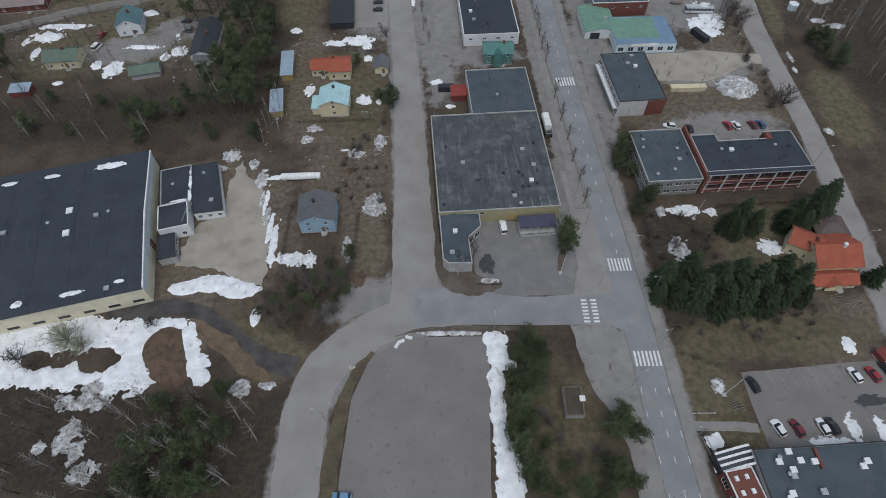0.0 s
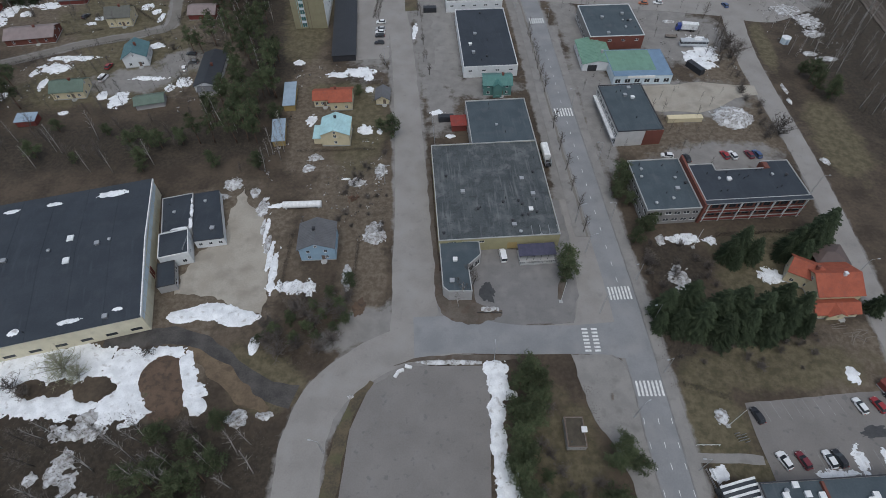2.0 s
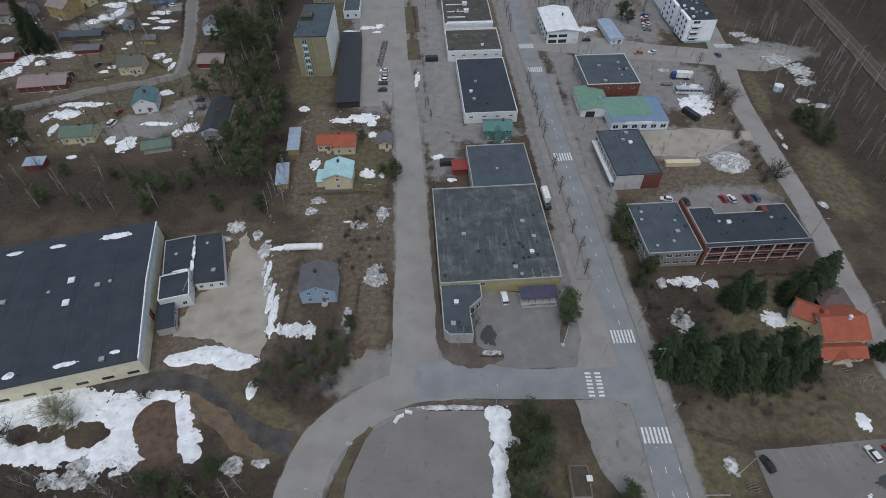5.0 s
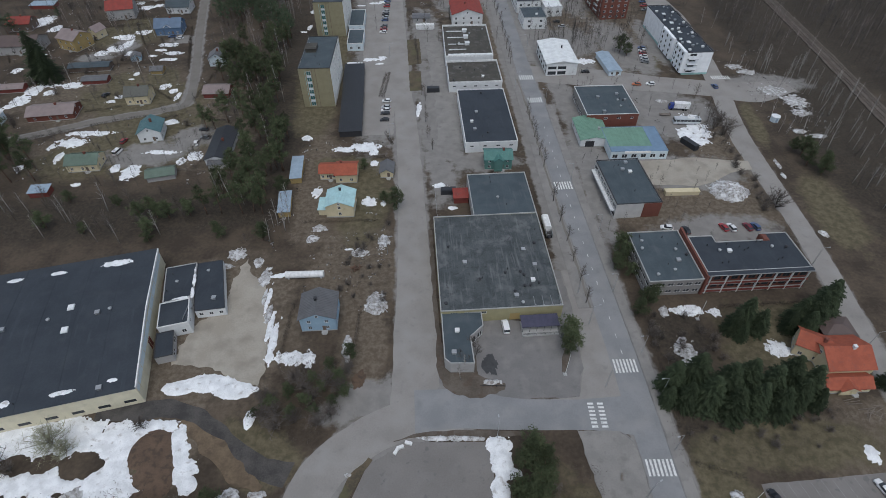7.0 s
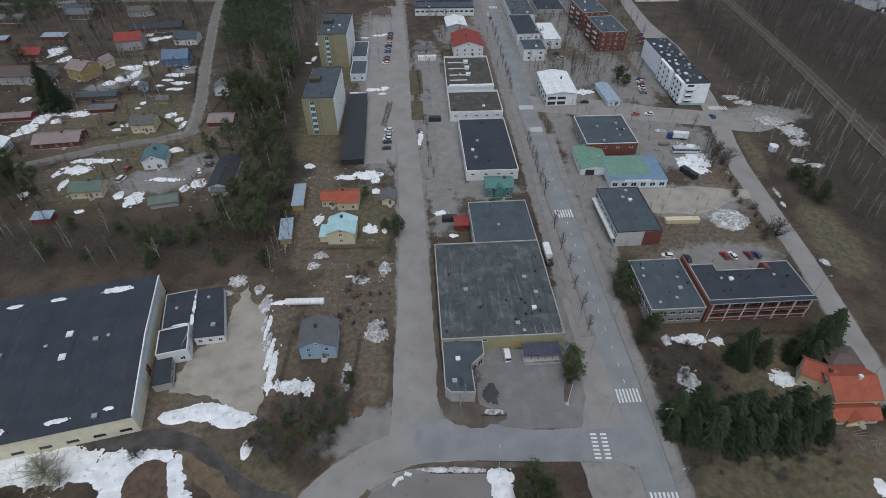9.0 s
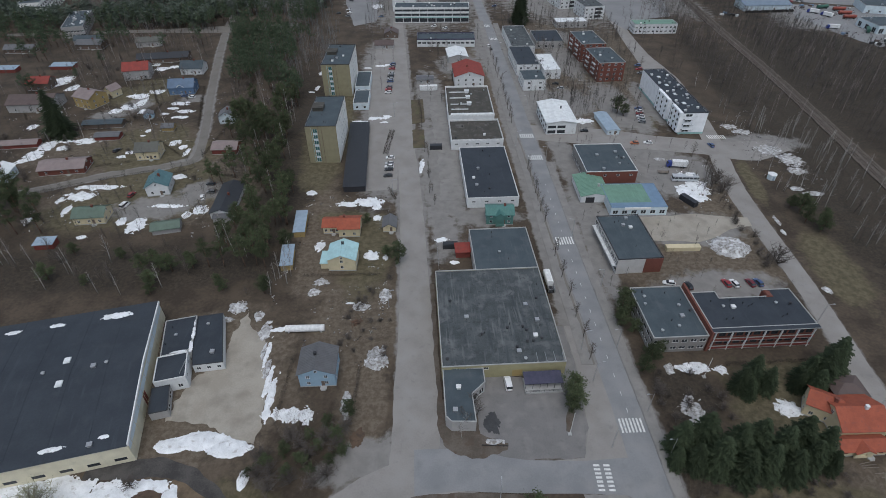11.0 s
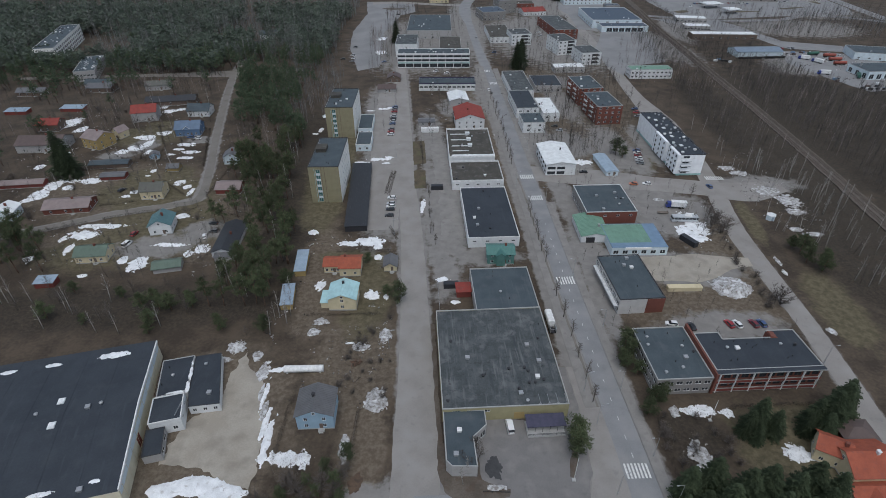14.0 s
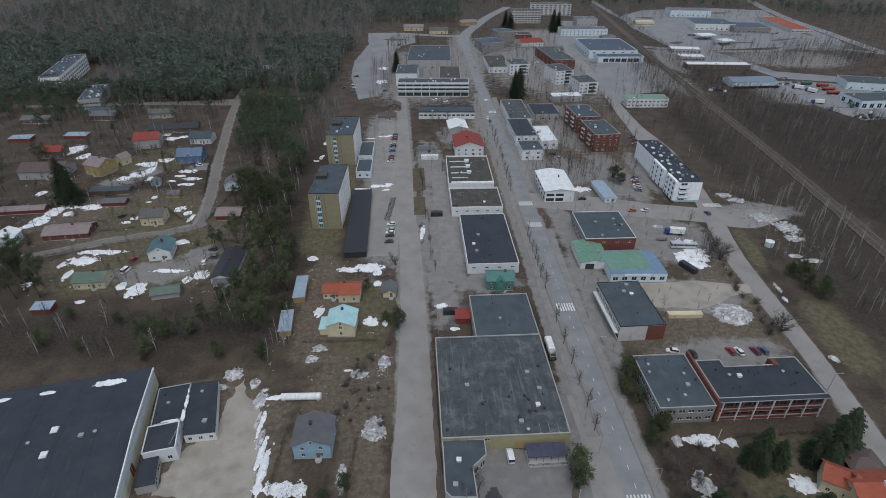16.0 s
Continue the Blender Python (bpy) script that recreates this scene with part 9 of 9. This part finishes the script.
for x0, y0, dx, dy, n, turn in [(308, 738, 3.2, -0.4, 12, 4), (352, 742, 3.2, -0.4, 10, 2), (420, 745, 2.6, 1.6, 8, -30), (300, 520, 3.3, -0.2, 8, 10), (268, 655, 3.4, 0.2, 5, 0)]:
    for i in range(n):
        if rng.random() < 0.75:
            car(x0 + dx * i, y0 + dy * i, turn + rng.uniform(-6, 6) + 180 * rng.randrange(2), rng.choice(("white", "grey", "black", "silver", "blue", "red")))


def canopy(x, y, yaw, w, d):
    """A filling station roof on posts."""
    root = thing("station_canopy", "white flat canopy over fuel pumps", "canopy", x, y, yaw, 0.05)
    part("roof", Shape().box(-w / 2, w / 2, -d / 2, d / 2, 4.8, 5.6).box(-w / 2 + 0.4, w / 2 - 0.4, -d / 2 + 0.4, d / 2 - 0.4, 5.6, 5.7), ROOF_WHITE, root)
    for sx in (-0.35, 0.35):
        for sy in (-0.3, 0.3):
            part("post", Shape().box(w * sx - 0.2, w * sx + 0.2, d * sy - 0.2, d * sy + 0.2, 0, 4.8), STEEL, root)
        part("pump", Shape().box(w * sx - 0.4, w * sx + 0.4, -0.4, 0.4, 0, 1.7), TRIM_DARK, root)


canopy(322, 715, 10, 22, 16)
canopy(332, 680, 10, 16, 14)


def bus(x, y, yaw):
    root = thing("bus", "grey and white city bus parked in the yard", "bus", x, y, yaw, 0.05)
    body = mat("bus_paint", (0.5, 0.52, 0.54), (0.42, 0.44, 0.46), 0.4, 3)
    part("body", Shape().box(-1.25, 1.25, -5.8, 5.8, 0.4, 1.5).box(-1.2, 1.2, -5.75, 5.75, 2.5, 3.0), body, root)
    part("window_band", Shape().box(-1.22, 1.22, -5.77, 5.77, 1.5, 2.5), GLASS, root)
    for i in range(7):
        part("window_post", Shape().box(-1.24, 1.24, -5.0 + i * 1.65, -4.85 + i * 1.65, 1.5, 2.5), body, root)
    part("roof_unit", Shape().box(-0.8, 0.8, -3, 0, 3.0, 3.25), TRIM_WHITE, root)
    for sx in (-1.1, 1.1):
        for sy in (-3.6, 3.6):
            w = part("wheel", Shape().tube((sx - 0.15, sy, 0.45), (sx + 0.15, sy, 0.45), 0.45, 0.45, 14), RUBBER, root)
            part("rim", Shape().tube((sx - 0.16, sy, 0.45), (sx + 0.16, sy, 0.45), 0.25, 0.25, 10), CHROME, w)


def truck(x, y, yaw):
    root = thing("truck", "box lorry with a blue cab and white body", "truck", x, y, yaw, 0.05)
    part("box_body", Shape().box(-1.25, 1.25, -4.6, 2.4, 1.0, 3.5).box(-1.28, 1.28, -4.65, -4.55, 0.95, 3.55), TRIM_WHITE, root)
    cab = part("cab", Shape().add([(-1.2, 2.6, 0.5), (1.2, 2.6, 0.5), (1.2, 4.6, 0.5), (-1.2, 4.6, 0.5), (-1.15, 2.6, 2.9), (1.15, 2.6, 2.9), (1.1, 4.1, 2.8), (-1.1, 4.1, 2.8), (1.18, 4.6, 1.6), (-1.18, 4.6, 1.6)], [(3, 2, 1, 0), (4, 5, 6, 7), (0, 1, 5, 4), (1, 2, 8, 6, 5), (2, 3, 9, 8), (8, 9, 7, 6), (3, 0, 4, 7, 9)]), mat("cab_blue", (0.04, 0.06, 0.25), (0.03, 0.05, 0.2), 0.4, 2), root)
    part("windscreen", Shape().add([(-1.0, 4.58, 1.7), (1.0, 4.58, 1.7), (0.95, 4.17, 2.65), (-0.95, 4.17, 2.65)], [(0, 1, 2, 3)]), GLASS, cab)
    part("chassis", Shape().box(-0.5, 0.5, -4.4, 4.2, 0.5, 0.95), TRIM_DARK, root)
    for sx in (-1.05, 1.05):
        for sy in (-3.2, -2.0, 3.4):
            part("wheel", Shape().tube((sx - 0.15, sy, 0.48), (sx + 0.15, sy, 0.48), 0.48, 0.48, 12), RUBBER, root)


bus(109, 212.5, 88)
truck(109.5, 225.0, 82)
part("deck", Shape().box(-1, 1, -2.4, 2.4, 0.6, 0.75).box(-1, 1, -2.4, -2.3, 0.75, 1.2), WOOD, thing("flat_trailer", "small flat trailer on the yard", "trailer", 101.5, 219.5, 85))
solid("container", Shape().box(-1.2, 1.2, -4, 4, 0.05, 2.4).box(-1.25, 1.25, -4.05, -3.95, 0, 2.45).box(-1.25, 1.25, 3.95, 4.05, 0, 2.45), ROOF_BLACK, "dark shipping container beside the snow heap", "container", 104.6, 194.6, 28)
solid("container", Shape().box(-3.0, 3.0, -1.2, 1.2, 0, 2.3).box(-3.05, -2.95, -1.25, 1.25, 0, 2.35).box(2.95, 3.05, -1.25, 1.25, 0, 2.35), ROOF_BLACK, "dark container by the shop yard", "container", -5.2, 243, 2)
solid("pickup_cover", Shape().box(-2.9, 2.9, -1.3, 1.3, 0, 1.9).box(-2.5, 2.5, -1.0, 1.0, 1.9, 2.1), ROOF_BLACK, "dark covered trailer beside the red shed", "trailer", 1.6, 163.4, 4)
solid("parked_bus_shell", Shape().box(-5.4, 5.4, -1.2, 1.2, 0.5, 2.9).box(-5.2, 5.2, -1.1, 1.1, 2.9, 3.0).box(-5, 5, -1, 1, 0, 0.5), TRIM_WHITE, "white caravan-like lorry body behind the shops", "trailer", -11, 318, 5)
tank = Shape().tube((-6.2, 0, 1.1), (6.2, 0, 1.1), 1.15, 1.15, 16).box(-5.5, -5, -1, 1, 0, 0.6).box(5, 5.5, -1, 1, 0, 0.6)
solid("boat_cover", tank, TRIM_WHITE, "long white covered boat on trestles", "boat", -45.7, 119.6, 2)
tyre_me = Shape().tube((0, 0, 0), (0, 0, 1.6), 0.55, 0.55, 8).mesh("tyre_stack", RUBBER)
for i in range(34):
    for row in range(2):
        if rng.random() < 0.85:
            stack = new("tyre_stack", tyre_me)
            stack.matrix_basis = pose(255 + 1.25 * i + rng.uniform(-0.2, 0.2), 485.5 + 0.12 * i - 1.6 * row, 0.03)
            tagged(stack, "stack of black used tyres beside the shed", "tyre stack", "tyre stacks in the yard")
TANKRED = mat("dull_red_tank", (0.3, 0.075, 0.05), (0.22, 0.06, 0.045), 0.5, 2)
TANKGREEN = mat("green_tank", (0.05, 0.14, 0.1), (0.04, 0.1, 0.08), 0.5, 2)


def tanker(x, y, yaw, paint, text):
    root = thing("tank_trailer", text, "trailer", x, y, yaw, 0.05)
    part("tank", Shape().tube((-5, 0, 2.1), (5, 0, 2.1), 1.25, 1.25, 14), paint, root)
    part("chassis", Shape().box(-5, 5, -0.5, 0.5, 0.7, 0.9), TRIM_DARK, root)
    for wx in (-4, -2.8, 3.4):
        for wy in (-0.95, 0.95):
            part("wheel", Shape().tube((wx, wy - 0.15, 0.5), (wx, wy + 0.15, 0.5), 0.5, 0.5, 10), RUBBER, root)


for tx, ty, tyaw, paint, text in [(337, 491, -4, TANKRED, "dull red tank trailer in the yard"), (332, 467, -3, TANKRED, "dull red tank trailer in the yard"), (335, 479, -6, TANKRED, "faded red tank trailer beside another"), (326, 497, 8, TANKGREEN, "green tank trailer in the yard"), (326, 432, 60, TANKGREEN, "green tank trailer by the workshop")]:
    tanker(tx, ty, tyaw, paint, text)
truck(317, 474, 30), truck(311, 484, 60), truck(303, 440, 80)
for i in range(22):
    col = rng.choice((ROOF_BLACK, ROOF_BLACK, STRIPE_BLUE, ROOF_BROWN, ROOF_WHITE, ROOF_GREY))
    cx, cy = rng.choice(((240, 478), (262, 523), (318, 500), (308, 425), (322, 408)))
    solid("stacked_crate", Shape().box(-1.6, 1.6, -0.8, 0.8, 0, 1.2).box(-1.5, 1.5, -0.7, 0.7, 1.2, 1.4), col, "stacked goods in the far storage yard", "crate", cx + rng.uniform(-10, 10), cy + rng.uniform(-7, 7), rng.uniform(-40, 40), 0.03, group="goods in the storage yard")

# ---- street furniture ----
def lamp(x, y, yaw, h=8.0, arm=1.6, label="grey steel street lamp with a short arm"):
    root = thing("street_lamp", label, "street lamp", x, y, yaw, 0.0, "street lamps")
    pole = part("pole", Shape().tube((0, 0, 0), (0, 0, h), 0.09, 0.055, 8), STEEL, root)
    part("base", Shape().tube((0, 0, 0), (0, 0, 0.9), 0.13, 0.12, 8), STEEL, root)
    part("arm", Shape().tube((0, 0, h - 0.05), (arm, 0, h + 0.25), 0.045, 0.035, 6), STEEL, root)
    head = part("lamp_head", Shape().box(arm - 0.1, arm + 0.6, -0.14, 0.14, h + 0.2, h + 0.36), STEEL, root)
    part("lens", Shape().box(arm, arm + 0.5, -0.1, 0.1, h + 0.17, h + 0.198), LAMPGLASS, head)


for lx, ly, lyaw in [(46.9, 48.6, 30), (57.4, 60.5, 200), (58.4, 76, 190), (59.2, 36, 180), (48.4, 22, 20), (44.0, 78.5, 20), (13.2, 63.6, 90), (53.8, 113, 190), (56.6, 89.5, 190), (50.2, 171, 190), (48, 230, 190), (35.2, 246, 10), (43.6, 100, 10), (42.3, 112, 10), (55, 141, 190), (-28.6, 40.5, 170), (122.5, 124, 0), (121.4, 90.5, 0), (46, 290, 190), (43, 330, 190), (-19.4, 130, 0), (-23.5, 200, 0), (-29, 280, 0)]:
    lamp(lx, ly, lyaw)
for fx, fy, fh in [(69.2, 46.2, 10.0), (33.5, 82.2, 9.5), (76.8, 101.5, 8.5)]:
    root = thing("flag_pole", "white flag pole standing on the verge", "flag pole", fx, fy)
    part("pole", Shape().tube((0, 0, 0), (0, 0, fh), 0.08, 0.05, 8), TRIM_WHITE, root)
    part("knob", Shape().tube((0, 0, fh), (0, 0, fh + 0.2), 0.1, 0.06, 8), TRIM_WHITE, root)
    part("foot", Shape().box(-0.5, 0.5, -0.5, 0.5, 0, 0.25), CONCRETE, root)


def fence(x0, y0, x1, y1, h=1.1, step=2.4, material=WOOD, label="weathered wooden board fence"):
    d = Vector((x1 - x0, y1 - y0))
    root = thing("fence", label, "fence", x0, y0, math.degrees(math.atan2(d.y, d.x)))
    n = max(1, int(d.length / step))
    for i in range(n + 1):
        part("post", Shape().box(-0.05, 0.05, -0.05, 0.05, 0, h), material, root, at=Matrix.Translation((d.length * i / n, 0, 0)))
    for z in (h * 0.4, h * 0.85):
        part("rail", Shape().box(0, d.length, 0.053, 0.09, z - 0.06, z + 0.06), material, root)


fence(-105, 205, -110, 178), fence(-110, 178, -84, 176), fence(-26.2, 104, -26.6, 84)
fence(60.5, 36, 63.5, 22, 1.0, 2.0, STEEL, "galvanised steel railing beside the pavement")
fence(61.5, 36.2, 64.6, 22, 1.0, 2.0, STEEL, "galvanised steel railing beside the pavement")
fence(60, 41.5, 65.5, 41.5, 0.8, 1.8, TRIM_WHITE, "low white railing beside the path")
fence(82.5, 163.5, 95, 163.8, 1.6, 1.5, WOOD, "pale board fence beside the gravel lot")
fence(-1.2, 130, -3.6, 165, 1.0, 3.0, STEEL, "wire fence along the supermarket wall")
fence(9.6, 78.6, 16.4, 78.4, 0.7, 1.1, TRIM_DARK, "low dark railing at the yard corner")
solid("planter_wall", Shape().box(-6.5, 6.5, -1.1, 1.1, 0, 1.7).box(-6.6, 6.6, -1.2, 1.2, 1.7, 1.8), W_CREAM, "low pale wall beside the gravel lot", "wall", 91, 162.2, 2)
for bx, by, byaw in [(-11.2, 61.2, 20), (-9.2, 62.3, -15), (-12.2, 60.2, 60)]:
    solid("concrete_block", Shape().box(-0.9, 0.9, -0.4, 0.4, 0, 0.6).box(-0.75, 0.75, -0.28, 0.28, 0.6, 0.75), TRIM_WHITE, "white painted concrete block at the lot's corner", "barrier", bx, by, byaw, 0.05)
bench = thing("bench", "slatted pale wooden bench on the pavement", "bench", 42.4, 53.6, 80, 0.14)
for i in range(3):
    part("slat", Shape().box(-0.9, 0.9, -0.25 + i * 0.18, -0.12 + i * 0.18, 0.44, 0.49), WOOD, bench)
for s in (-0.7, 0.7):
    part("leg", Shape().box(s - 0.05, s + 0.05, -0.25, 0.25, 0, 0.44), CONCRETE, bench)
for px, py in [(70.8, 43.5), (72.3, 43.2)]:
    rack = thing("bike_rack", "grey steel bicycle rack", "bike rack", px, py, 15)
    for i in range(4):
        part("hoop", Shape().box(-0.6, 0.6, -1 + i * 0.6, -0.95 + i * 0.6, 0, 0.7), STEEL, rack)
logs = thing("wood_pile", "heap of cut logs and branches", "wood pile", -29.5, 123, 10)
for i in range(16):
    a = rng.uniform(0, 180)
    part("log", Shape().tube((-1.1, 0, 0), (1.1, 0, 0), 0.14, 0.11, 7), BARK, logs, at=pose(rng.uniform(-1.6, 1.6), rng.uniform(-1.4, 1.4), 0.12 + 0.16 * (i % 4), 0, 0, a))
junk = thing("plank_heap", "heap of pale planks and building scrap", "plank heap", 113, 70.5, 12)
for i in range(12):
    part("plank", Shape().box(-1.5, 1.5, -0.1, 0.1, 0, 0.06), WOOD, junk, at=pose(rng.uniform(-3, 3), rng.uniform(-1.6, 1.6), 0.03 + 0.05 * (i % 3), 0, 0, rng.uniform(-50, 50)))
